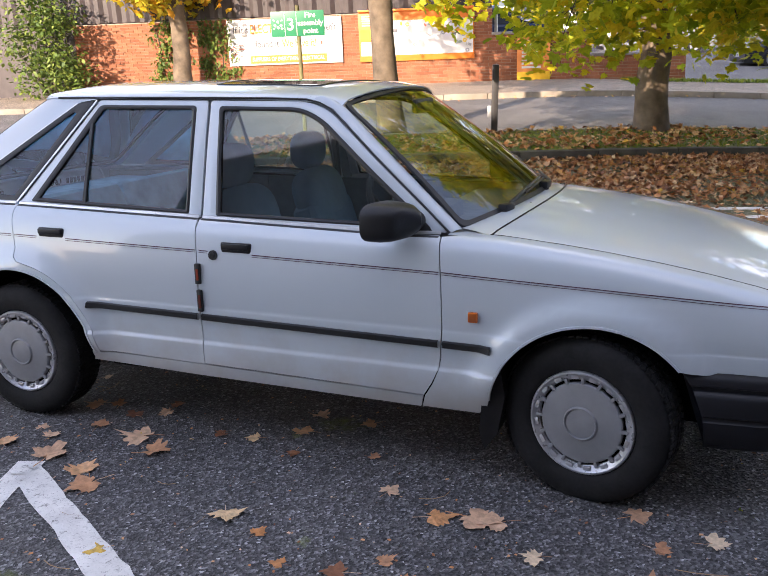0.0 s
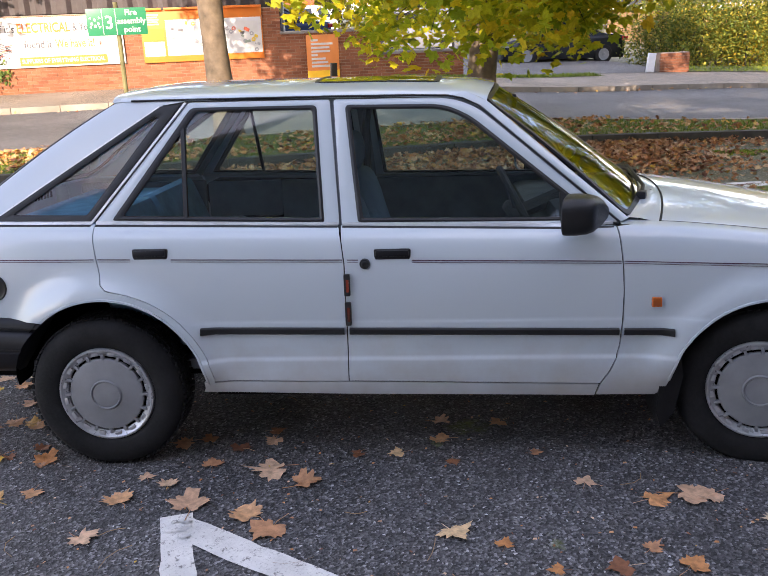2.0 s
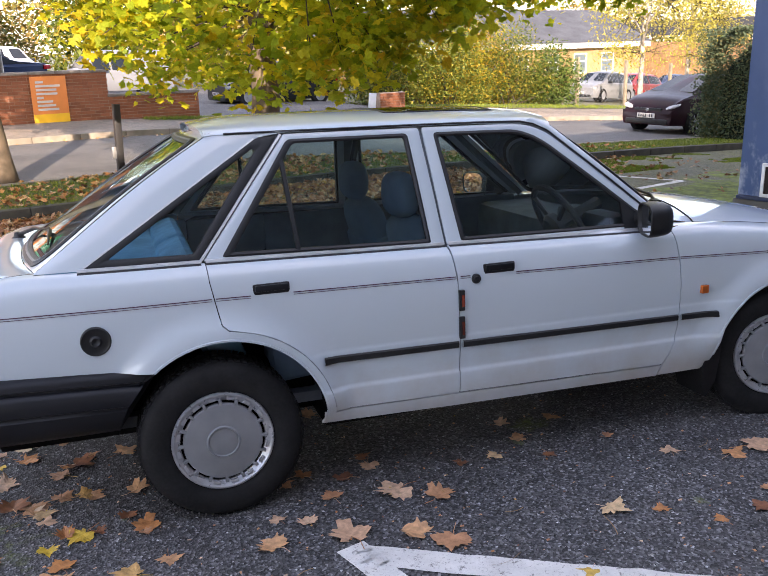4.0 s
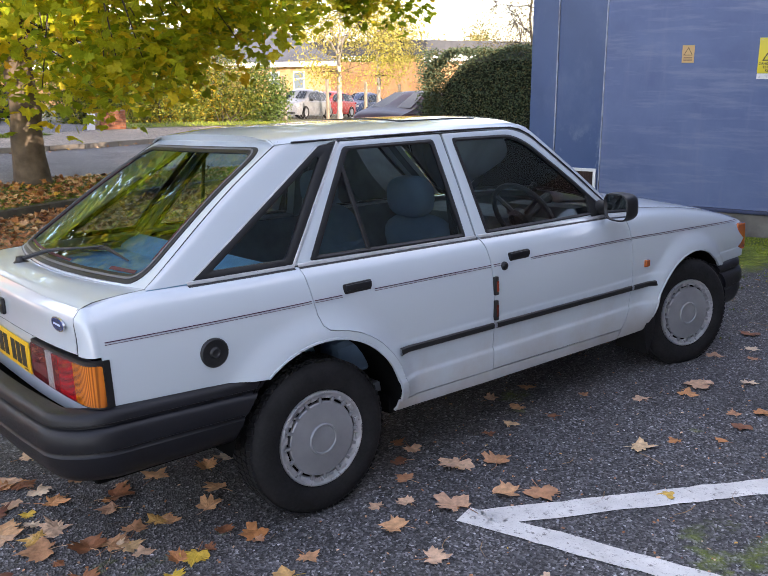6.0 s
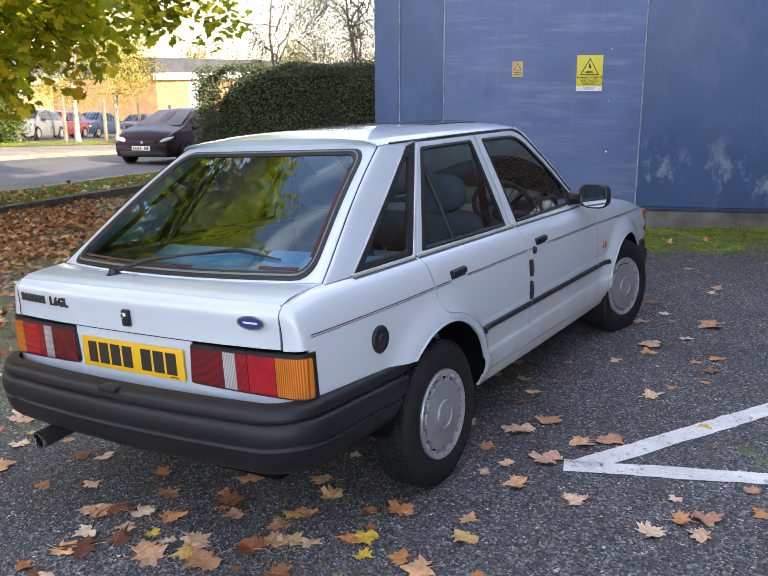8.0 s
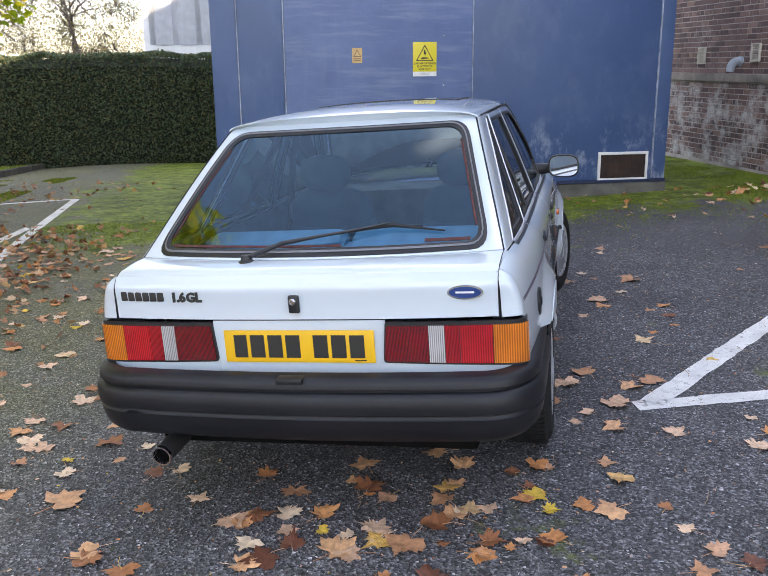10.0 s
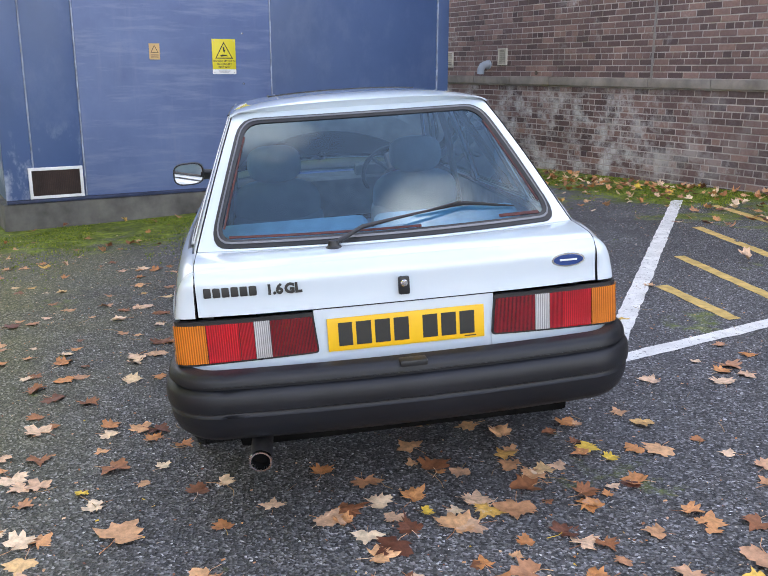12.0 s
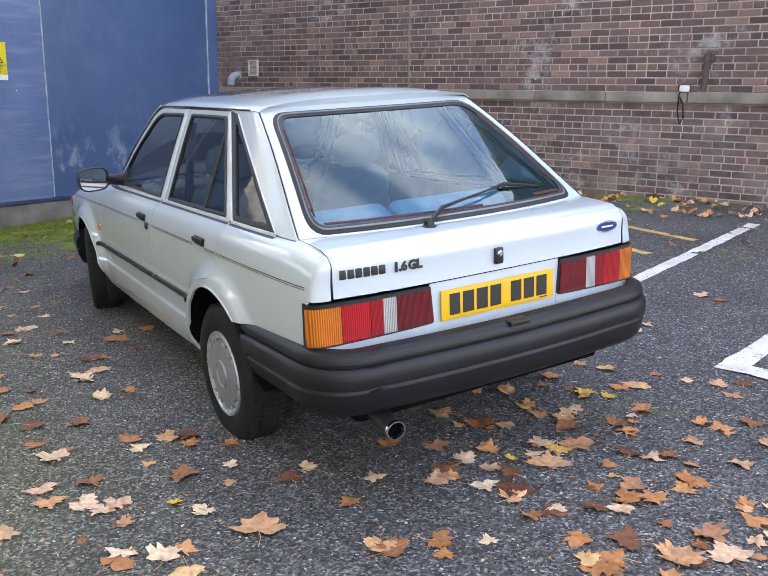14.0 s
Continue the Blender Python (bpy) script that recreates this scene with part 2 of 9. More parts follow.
HEDGE = leafy("hedge_leaves", [(0.0, (0.075, 0.110, 0.066)), (0.6, (0.115, 0.155, 0.088)), (1.0, (0.16, 0.14, 0.06))], rough=0.75, gloss=0.1, thin=0.15)
WOODS = leafy("far_woods_leaves", [(0.0, (0.16, 0.17, 0.05)), (0.5, (0.30, 0.26, 0.07)), (1.0, (0.45, 0.25, 0.06))], thin=0.2)
GRASS = leafy("grass_blades", [(0.0, (0.08, 0.13, 0.015)), (0.6, (0.20, 0.27, 0.025)), (1.0, (0.36, 0.38, 0.05))], thin=0.25)
LEAF = fallen("fallen_leaf")
LEAF_BANK = fallen("drifted_leaf", 0.75)
LEAF_VERGE = fallen("fresh_fallen_leaf", 0.55, (0.88, 0.72, 0.22))
STEM = simple("leaf_stem", (0.32, 0.20, 0.09), 0.7)
BRICK, bc, bk = brickwork("grey_brown_brick", [(0.0, (0.085, 0.056, 0.056)), (0.3, (0.135, 0.085, 0.080)), (0.75, (0.185, 0.115, 0.105)), (1.0, (0.28, 0.175, 0.15))])
# old lime bloom on the lower wall
bloom = bk.ramp(bk.noise(0.9, 7, 0.7), [(0.53, grey(0)), (0.70, grey(0.9))])
bloom = bk.mix(1.0, bloom, bk.ramp(bk.noise(7.0, 5, 0.7), [(0.45, grey(0)), (0.62, grey(1))]), "MULTIPLY")
# thickest on the courses below the ledge, by the corner
bsep = bk.t.nodes.new("ShaderNodeSeparateXYZ")
bk.l(bk.coord(), bsep.inputs[0])
below = bk.math("MULTIPLY", bk.ramp(bk.math("SUBTRACT", 1.45, bsep.outputs[2]), [(0.05, grey(0)), (0.35, grey(1))]), bk.ramp(bk.math("MULTIPLY", bsep.outputs[0], 0.2), [(0.5, grey(0.15)), (0.8, grey(1))]))
crust = bk.mix(1.0, below, bk.ramp(bk.noise(3.2, 7, 0.72), [(0.46, grey(0)), (0.62, grey(0.85))]), "MULTIPLY")
bloom = bk.mix(1.0, bloom, crust, "LIGHTEN")
bk.set("Base Color", bk.mix(bloom, bc, (0.55, 0.54, 0.54)))
BRICK_RED, rc, rk = brickwork("orange_red_brick", [(0.0, (0.22, 0.072, 0.032)), (0.5, (0.28, 0.100, 0.045)), (1.0, (0.34, 0.13, 0.064))], soot=0.35)
MORTAR = simple("mortar", (0.45, 0.41, 0.385), 0.95, var=0.35, scale=3, fine=50, bump=0.4)
MORTAR_PALE = simple("pale_mortar", (0.36, 0.27, 0.21), 0.95, var=0.3)
BUFF_BRICK = simple("buff_brick", (0.42, 0.25, 0.12), 0.9, var=0.25, scale=2, fine=12)
def worn_paint(name, base):
    """Road paint rubbed thin: grey bloom, and stones of the asphalt showing in flecks."""
    k = Nodes(name)
    c = k.ramp(k.noise(6, 5, 0.65), [(0.3, tuple(b * 0.72 for b in base)), (0.65, base)])
    c = k.mix(k.ramp(k.noise(26, 7, 0.75), [(0.57, grey(0)), (0.63, grey(0.85))]), c, (0.15, 0.145, 0.135))
    c = k.mix(k.ramp(k.noise(95, 4, 0.7), [(0.58, grey(0)), (0.66, grey(0.6))]), c, (0.22, 0.21, 0.20))
    k.set("Base Color", c)
    k.set("Roughness", 0.85)
    k.bump(k.noise(110, 4, 0.6), 0.5, 0.004)
    return k.m


WHITE_LINE = worn_paint("white_line_paint", (0.79, 0.78, 0.75))
YELLOW_LINE = simple("yellow_line_paint", (0.60, 0.43, 0.15), 0.85, var=0.3, scale=14, fine=90, bump=0.4)
BLACK_RUBBER = simple("black_rubber", (0.012, 0.012, 0.013), 0.55, var=0.25, scale=20, fine=120, bump=0.1, local=True)
GALV = simple("galvanised_steel", (0.42, 0.43, 0.44), 0.45, metal=0.8, var=0.2)
GREY_PIPE = simple("grey_plastic_pipe", (0.30, 0.34, 0.39), 0.5, var=0.15)
CREAM = simple("cream_grille_paint", (0.52, 0.48, 0.42), 0.6, var=0.15)
IRON = simple("rusty_iron", (0.10, 0.075, 0.06), 0.8, var=0.4)
WHITE_PAINT = simple("white_paint", (0.75, 0.75, 0.74), 0.5, var=0.08)
BLACK_PAINT = simple("black_paint", (0.022, 0.021, 0.022), 0.5, var=0.2)
POST_WOOD = simple("weathered_post", (0.30, 0.25, 0.18), 0.9, var=0.3, fine=30, bump=0.4)


def blue_door():
    """Blue painted steel with chalky fading, brushed rub marks and streaks under the fixings."""
    k = Nodes("faded_blue_paint")
    cloud = k.noise(1.6, 6, 0.62)
    drip = k.noise(7.0, 5, 0.6, stretch=(1.0, 1.0, 0.12))
    wipe = k.noise(3.5, 6, 0.65, stretch=(0.35, 0.35, 3.0))
    c = k.ramp(cloud, [(0.3, (0.078, 0.118, 0.250)), (0.7, (0.132, 0.182, 0.330))])
    c = k.mix(k.ramp(wipe, [(0.5, grey(0)), (0.72, grey(0.55))]), c, (0.24, 0.28, 0.40))
    c = k.mix(k.ramp(drip, [(0.56, grey(0)), (0.75, grey(0.35))]), c, (0.19, 0.22, 0.34))
    k.set("Base Color", c)
    k.set("Roughness", k.ramp(cloud, [(0.3, grey(0.42)), (0.7, grey(0.62))]))
    k.bump(k.noise(5, 3), 0.12, 0.01)
    return k.m


def blue_plain():
    """The darker blue sheets, glossier, with pale scuffs."""
    k = Nodes("dark_blue_paint")
    cloud = k.noise(0.8, 5, 0.6)
    scuff = k.noise(2.2, 8, 0.72, stretch=(1.2, 1.2, 0.7))
    c = k.ramp(cloud, [(0.3, (0.040, 0.078, 0.185)), (0.7, (0.066, 0.112, 0.240))])
    sep = k.t.nodes.new("ShaderNodeSeparateXYZ")
    k.l(k.coord(), sep.inputs[0])
    low = k.ramp(k.math("SUBTRACT", 1.0, sep.outputs[2]), [(0.02, grey(0.06)), (0.5, grey(1))])
    marks = k.mix(1.0, k.ramp(scuff, [(0.50, grey(0)), (0.62, grey(0.95))]), low, "MULTIPLY")
    c = k.mix(marks, c, (0.36, 0.40, 0.50))
    k.set("Base Color", c)
    k.set("Roughness", k.ramp(cloud, [(0.3, grey(0.32)), (0.7, grey(0.5))]))
    k.bump(k.noise(1.5, 3), 0.15, 0.03)
    return k.m


BLUE_DOOR, BLUE = blue_door(), blue_plain()


def car_paint(name, color, var=0.04, dirt_bounce=0.0, coat=0.6):
    k = Nodes(name)
    c = k.ramp(k.noise(2.5, 5), [(0.3, tuple(x * (1 - var) for x in color)), (0.7, color)])
    if dirt_bounce:
        sep = k.t.nodes.new("ShaderNodeSeparateXYZ")
        k.l(k.t.nodes.new("ShaderNodeTexCoord").outputs["Object"], sep.inputs[0])
        # road film thrown up along the sills, plus ground reflection painted into the colour
        film = k.math("ADD", k.math("MULTIPLY", k.math("SUBTRACT", 0.50, sep.outputs[2]), 2.6), k.math("MULTIPLY", k.math("SUBTRACT", k.noise(6, 6, 0.65), 0.5), 1.1))
        c = k.mix(k.ramp(film, [(0.05, grey(0)), (0.75, grey(dirt_bounce))]), c, (0.36, 0.31, 0.26))
    k.set("Base Color", c)
    k.set("Roughness", k.ramp(k.noise(9, 4), [(0.3, grey(0.28)), (0.7, grey(0.34))]))
    k.set("Coat Weight", coat)
    k.set("Specular IOR Level", 0.1 + 0.66 * coat)
    k.set("Coat Roughness", 0.03)
    return k.m


WHITE_CAR = car_paint("white_car_paint", (0.505, 0.572, 0.622), var=0.02, dirt_bounce=0.65, coat=1.0)
CAR_BLACK = simple("black_car_plastic", (0.017, 0.018, 0.020), 0.42, var=0.25, scale=5, fine=140, bump=0.12, local=True)
BUMPER = simple("grey_black_bumper_plastic", (0.011, 0.012, 0.016), 0.45, var=0.3, scale=4, fine=160, bump=0.1, local=True)
TYRE = simple("tyre_rubber", (0.019, 0.019, 0.020), 0.75, var=0.3, scale=12, fine=90, bump=0.2, local=True)
HUBCAP = simple("silver_hubcap_paint", (0.25, 0.258, 0.275), 0.42, metal=0.3, var=0.12, scale=10, local=True)
CHROME = simple("chrome", (0.62, 0.63, 0.65), 0.24, metal=1.0, var=0.1, scale=20, bump=0.02, local=True)
# near-black with hardly any gloss: deep shade of underside and recesses as colour
SHADE_BLACK = simple("dark_recess_shade", (0.008, 0.008, 0.008), 0.95, var=0.3)
SEAT_CLOTH = simple("grey_blue_seat_cloth", (0.19, 0.28, 0.38), 0.95, var=0.08, scale=15, fine=220, bump=0.3, local=True)
TRIM_GREY = simple("grey_trim", (0.15, 0.165, 0.18), 0.7, var=0.2, scale=10, fine=160, bump=0.2, local=True)
SHELF_BLUE = simple("blue_grey_carpet", (0.22, 0.42, 0.55), 0.95, var=0.2, scale=10, fine=200, bump=0.3, local=True)
PINSTRIPE = simple("dark_red_pinstripe", (0.055, 0.012, 0.038), 0.4, var=0.1)
SIDE_GLASS = glass("car_side_glass", (0.76, 0.88, 0.88), 1.55)
REAR_GLASS = glass("car_rear_glass", (0.70, 0.88, 0.98), 1.80, sheen=(0.70, 0.90, 1.0))
FRONT_GLASS = glass("car_windscreen_glass", (0.78, 0.84, 0.80), 1.9)
ROOF_GLASS = glass("sunroof_glass", (0.10, 0.11, 0.12), 1.6)
BUMPER.node_tree.nodes["Principled BSDF"].inputs["Specular IOR Level"].default_value = 0.35
for dull, level in ((SHADE_BLACK, 0.03), (TYRE, 0.2), (BLACK_RUBBER, 0.25), (TRIM_GREY, 0.2), (SEAT_CLOTH, 0.1), (SHELF_BLUE, 0.1), (CAR_BLACK, 0.4)):
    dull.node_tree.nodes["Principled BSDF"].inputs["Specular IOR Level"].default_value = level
MIRROR = simple("mirror_silver", (0.85, 0.86, 0.87), 0.02, metal=1.0, var=0.02, bump=0)
PLATE = simple("yellow_number_plate", (0.72, 0.42, 0.012), 0.4, var=0.06)


def lens(name, color, ribs=260.0, vertical=True):
    """Moulded lamp plastic with fine ribs, their shading also painted into the colour."""
    k = Nodes(name)
    w = k.t.nodes.new("ShaderNodeTexWave")
    w.bands_direction = "Y" if vertical else "Z"
    w.inputs["Scale"].default_value = ribs / 6.3
    k.l(k.t.nodes.new("ShaderNodeTexCoord").outputs["Object"], w.inputs["Vector"])
    c = k.ramp(k.noise(9, 3, local=True), [(0.3, tuple(x * 0.7 for x in color)), (0.7, color)])
    c = k.mix(1.0, c, k.ramp(w.outputs["Fac"], [(0.15, grey(0.5)), (0.75, grey(1.1))]), "MULTIPLY")
    k.set("Base Color", c)
    k.set("Roughness", 0.12)
    k.set("Coat Weight", 1.0)
    k.set("Coat Roughness", 0.03)
    k.bump(w.outputs["Fac"], 0.35, 0.002)
    return k.m


LENS_RED = lens("red_lamp_lens", (0.50, 0.008, 0.016))
LENS_DEEP = lens("deep_red_lamp_lens", (0.17, 0.005, 0.010), 420)
LENS_FOG = lens("fog_lamp_lens", (0.36, 0.006, 0.014), 420)
LENS_AMBER = lens("amber_lamp_lens", (0.62, 0.17, 0.012))
LENS_CLEAR = lens("clear_lamp_lens", (0.48, 0.47, 0.47), 300)
LENS_BROWN = lens("dark_red_reflector", (0.30, 0.045, 0.02))
LENS_ORANGE = lens("orange_side_lens", (0.75, 0.16, 0.02))
BADGE_BLUE = simple("blue_badge_enamel", (0.02, 0.045, 0.16), 0.2, var=0.1)
PUTTY = simple("grey_badge_print", (0.6, 0.62, 0.66), 0.3)
FLAT = {}


def flat(color, rough=0.5):
    key = (color, rough)
    if key not in FLAT:
        FLAT[key] = simple("printed_colour", color, rough, var=0.07, scale=4, fine=50, bump=0.03)
    return FLAT[key]


# ---- shape helpers ----
def finish(bm, name, mat, sharp=35, smooth=True):
    me = bpy.data.meshes.new(name)
    bm.normal_update()
    bm.to_mesh(me)
    bm.free()
    for m in mat if isinstance(mat, (list, tuple)) else [mat]:
        me.materials.append(m)
    if smooth:
        me.polygons.foreach_set("use_smooth", [True] * len(me.polygons))
        me.set_sharp_from_angle(angle=radians(sharp))
    return me


def part(name, bm, mat, parent, label="", sharp=35):
    ob = new(name, finish(bm, name, mat, sharp))
    ob.parent = parent
    if label:
        tagged(ob, label)
    return ob


def thing(name, bm, mat, m, label, category, group="", kind="", sharp=35):
    ob = new(name, finish(bm, name, mat, sharp))
    ob.matrix_world = m
    return tagged(ob, label, category, group, kind)


def empty(name, m, label, category, group="", kind=""):
    ob = new(name)
    ob.empty_display_size = 0.2
    ob.matrix_world = m
    return tagged(ob, label, category, group, kind)


def box(bm, x0, x1, y0, y1, z0, z1, bevel=0.0, m=None):
    r = bmesh.ops.create_cube(bm, size=1.0, matrix=Matrix.LocRotScale(((x0 + x1) / 2, (y0 + y1) / 2, (z0 + z1) / 2), None, (x1 - x0, y1 - y0, z1 - z0)))
    vs = r["verts"]
    if bevel:
        es = list({e for v in vs for e in v.link_edges})
        r = bmesh.ops.bevel(bm, geom=es, offset=bevel, segments=2, affect="EDGES", profile=0.6)
        vs = list({v for f in r["faces"] for v in f.verts} | {v for v in vs if v.is_valid})
    if m:
        bmesh.ops.transform(bm, matrix=m, verts=[v for v in vs if v.is_valid])
    return vs


def lathe(bm, profile, segs=32, m=None, cap=False):
    """Turn a profile of (radius, along) about the local y axis."""
    rings = []
    for r, a in profile:
        rings.append([bm.verts.new((r * math.cos(2 * math.pi * i / segs), a, r * math.sin(2 * math.pi * i / segs))) for i in range(segs)])
    for p, q in zip(rings, rings[1:]):
        for i in range(segs):
            bm.faces.new((p[i], p[(i + 1) % segs], q[(i + 1) % segs], q[i]))
    if cap:
        bm.faces.new(rings[0])
        bm.faces.new(rings[-1][::-1])
    if m:
        bmesh.ops.transform(bm, matrix=m, verts=[v for r in rings for v in r])
    bmesh.ops.recalc_face_normals(bm, faces=bm.faces)


def tube(bm, pts, radii, segs=8, caps=True):
    """A round tapering tube through points."""
    pts = [Vector(p) for p in pts]
    if not isinstance(radii, (list, tuple)):
        radii = [radii] * len(pts)
    rings = []
    side = None
    for i, (p, r) in enumerate(zip(pts, radii)):
        d = (pts[min(i + 1, len(pts) - 1)] - pts[max(i - 1, 0)]).normalized()
        if side is None:
            side = d.orthogonal().normalized()
        side = (side - d * side.dot(d)).normalized()
        up = d.cross(side)
        rings.append([bm.verts.new(p + (side * math.cos(2 * math.pi * k / segs) + up * math.sin(2 * math.pi * k / segs)) * r) for k in range(segs)])
    for a, b in zip(rings, rings[1:]):
        for k in range(segs):
            bm.faces.new((a[k], a[(k + 1) % segs], b[(k + 1) % segs], b[k]))
    if caps:
        bm.faces.new(rings[0][::-1])
        bm.faces.new(rings[-1])


def prism(bm, outline, z0, z1, m=None):
    """An upright prism over a flat outline."""
    lo = [bm.verts.new((x, y, z0)) for x, y in outline]
    hi = [bm.verts.new((x, y, z1)) for x, y in outline]
    n = len(lo)
    bm.faces.new(hi)
    bm.faces.new(lo[::-1])
    for i in range(n):
        bm.faces.new((lo[i], lo[(i + 1) % n], hi[(i + 1) % n], hi[i]))
    if m:
        bmesh.ops.transform(bm, matrix=m, verts=lo + hi)


def soft(x, k):
    return 0.5 * (x + math.sqrt(x * x + k * k))


def step(a, b, x):
    t = min(1.0, max(0.0, (x - a) / (b - a)))
    return t * t * (3 - 2 * t)


def lerp(pts, x):
    """Piecewise linear through (x, y) pairs."""
    if x <= pts[0][0]:
        return pts[0][1]
    for (a, p), (b, q) in zip(pts, pts[1:]):
        if x <= b:
            return p + (q - p) * (x - a) / (b - a)
    return pts[-1][1]


SLOPE_X, SLOPE_Y = math.cos(radians(102)), math.sin(radians(102))


def ground_z(x, y):
    """The lie of the land: the bay falls away from the brick wall, the road runs downhill."""
    b = (x + 1.4) * SLOPE_X + (y - 3.3) * SLOPE_Y
    b = max(b, -7.0)
    z = -0.0437 * (b - soft(b - 1.2, 0.8))
    xx = min(x, 48.0)
    far = step(5.0, 9.0, y)
    z -= 0.02 * soft(min(xx, 6.0) - 0.5, 1.0) * (1 - far) + far * (0.02 * soft(xx - 0.5, 1.0) + 0.035 * soft(xx - 5, 2.0) + 0.02 * soft(xx - 11, 2.0))
    # across the verge the road lies in a shallow dip, deeper towards its lower end
    ra, rb = x * 0.9613 + y * 0.2756, y * 0.9613 - x * 0.2756
    z -= 0.20 * step(8.0, 12.5, rb) * step(2.0, 8.0, ra)
    return z + GROUND_ZERO


GROUND_ZERO = 0.0
GROUND_ZERO = -ground_z(-1.4, 3.3)


def mesh_thing(name, verts, faces, mat, label="", category="", kind="", parent=None, smooth=False):
    me = bpy.data.meshes.new(name)
    me.from_pydata(verts, [], faces)
    me.materials.append(mat)
    if smooth:
        me.polygons.foreach_set("use_smooth", [True] * len(me.polygons))
    ob = new(name, me)
    if parent:
        ob.parent = parent
    return tagged(ob, label, category, "", kind)

# ---- the lie of the place: two frames, one along the buildings, one along the road ----
BU, BV = Vector((math.cos(radians(21)), math.sin(radians(21)), 0)), Vector((-math.sin(radians(21)), math.cos(radians(21)), 0))
RA, RB = Vector((math.cos(radians(16)), math.sin(radians(16)), 0)), Vector((-math.sin(radians(16)), math.cos(radians(16)), 0))


def bld(u, v, z=0.0):
    p = BU * u + BV * v
    return Vector((p.x, p.y, z))


def rd(a, b, dz=None):
    p = RA * a + RB * b
    return Vector((p.x, p.y, ground_z(p.x, p.y) + dz if dz is not None else 0.0))


BLD = Matrix.Rotation(radians(21), 4, "Z")
RDM = Matrix.Rotation(radians(16), 4, "Z")


def steps(*spans):
    out = []
    for lo, hi, n in spans:
        out += [lo + (hi - lo) * i / n for i in range(n)]
    return out + [spans[-1][1]]


# ground: one sheet from the car park to the horizon
xs = steps((-400, -40, 9), (-40, -12, 14), (-12, 14, 104), (14, 60, 23), (60, 400, 8))
ys = steps((-300, -30, 6), (-30, -6, 12), (-6, 16, 88), (16, 60, 22), (60, 500, 9))
vs = [(x, y, ground_z(x, y)) for y in ys for x in xs]
nx = len(xs)
fs = [(j * nx + i, j * nx + i + 1, (j + 1) * nx + i + 1, (j + 1) * nx + i) for j in range(len(ys) - 1) for i in range(nx - 1)]
ground = mesh_thing("ground", vs, fs, ASPHALT, "dark grey asphalt car park with moss and pale chippings", "ground", "structure", smooth=True)


def sheet(name, a0, a1, b0, b1, dz, mat, label, category, na=60, nb=6, kind="structure", wob=0.0):
    """A strip along the road that follows the ground."""
    vv, ff = [], []
    for j in range(nb + 1):
        for i in range(na + 1):
            a, b = a0 + (a1 - a0) * i / na, b0 + (b1 - b0) * j / nb
            if wob and j in (0, nb):
                b += wob * noise.noise((a * 0.9, j * 7.0, 0))
            p = rd(a, b, dz(a) if callable(dz) else dz)
            vv.append(tuple(p))
    for j in range(nb):
        for i in range(na):
            k = j * (na + 1) + i
            ff.append((k, k + 1, k + na + 2, k + na + 1))
    return mesh_thing(name, vv, ff, mat, label, category, kind, smooth=True)


sheet("road", -60, 90, 12.05, 17.9, 0.012, ROAD, "grey asphalt road with tar cracks", "road", 150, 6)
sheet("pavement", -60, 90, 18.02, 21.49, 0.115, PAVING, "grey asphalt pavement with a concrete kerb", "pavement", 150, 4)
sheet("verge", -60, 18, 10.12, 12.0, 0.10, GRASS_SOIL, "mossy grass verge under fallen leaves", "verge", 150, 6)
sheet("verge", 12.15, 70, 21.5, 23.6, 0.13, GRASS_SOIL, "strip of sunlit grass behind the pavement", "verge", 60, 4)
sheet("verge", 4.0, 9.2, 20.7, 21.40, 0.125, GRASS_SOIL, "sunlit grass strip at the foot of a brick wall", "verge", 20, 2)
YARD = lambda a: 0.50 - 0.38 * step(3.6, 5.6, a)
sheet("yard", -8, 12.15, 21.49, 60, YARD, ROAD, "raised asphalt yard behind a brick wall", "yard", 30, 10)


def kerb_row(name, a0, a1, b0, width, top, length, mat, label):
    root = empty(name, Matrix.Identity(4), label, "kerb", kind="structure")
    n = int((a1 - a0) / length)
    shared = None
    for i in range(n):
        a = a0 + (i + 0.5) * length
        p, q = rd(a - length / 2, b0, 0), rd(a + length / 2, b0, 0)
        if shared is None:
            bm = bmesh.new()
            box(bm, -length / 2 + 0.004, length / 2 - 0.004, 0, width, -0.2, top, 0.014)
            shared = finish(bm, "kerb_stone", mat)
        ob = new("kerb_stone", shared)
        ob.parent = root
        tilt = math.atan2(q.z - p.z, length)
        ob.matrix_world = Matrix.Translation((p + q) / 2) @ RDM @ Matrix.Rotation(-tilt, 4, "Y") @ Matrix.Rotation(radians(random.uniform(-0.3, 0.3)), 4, "Z")


kerb_row("kerb_near", -12, 18, 10.0, 0.12, 0.115, 0.915, simple("mossy_kerb", (0.070, 0.064, 0.046), 0.95, var=0.4, bump=0.5), "mossy concrete edging kerb of the verge")
kerb_row("kerb_road", -12, 20, 11.95, 0.12, 0.115, 0.915, KERB, "concrete road kerb along the verge")
kerb_row("kerb_far", -24, 44, 17.9, 0.13, 0.13, 0.915, KERB, "sandy concrete kerb of the far pavement")


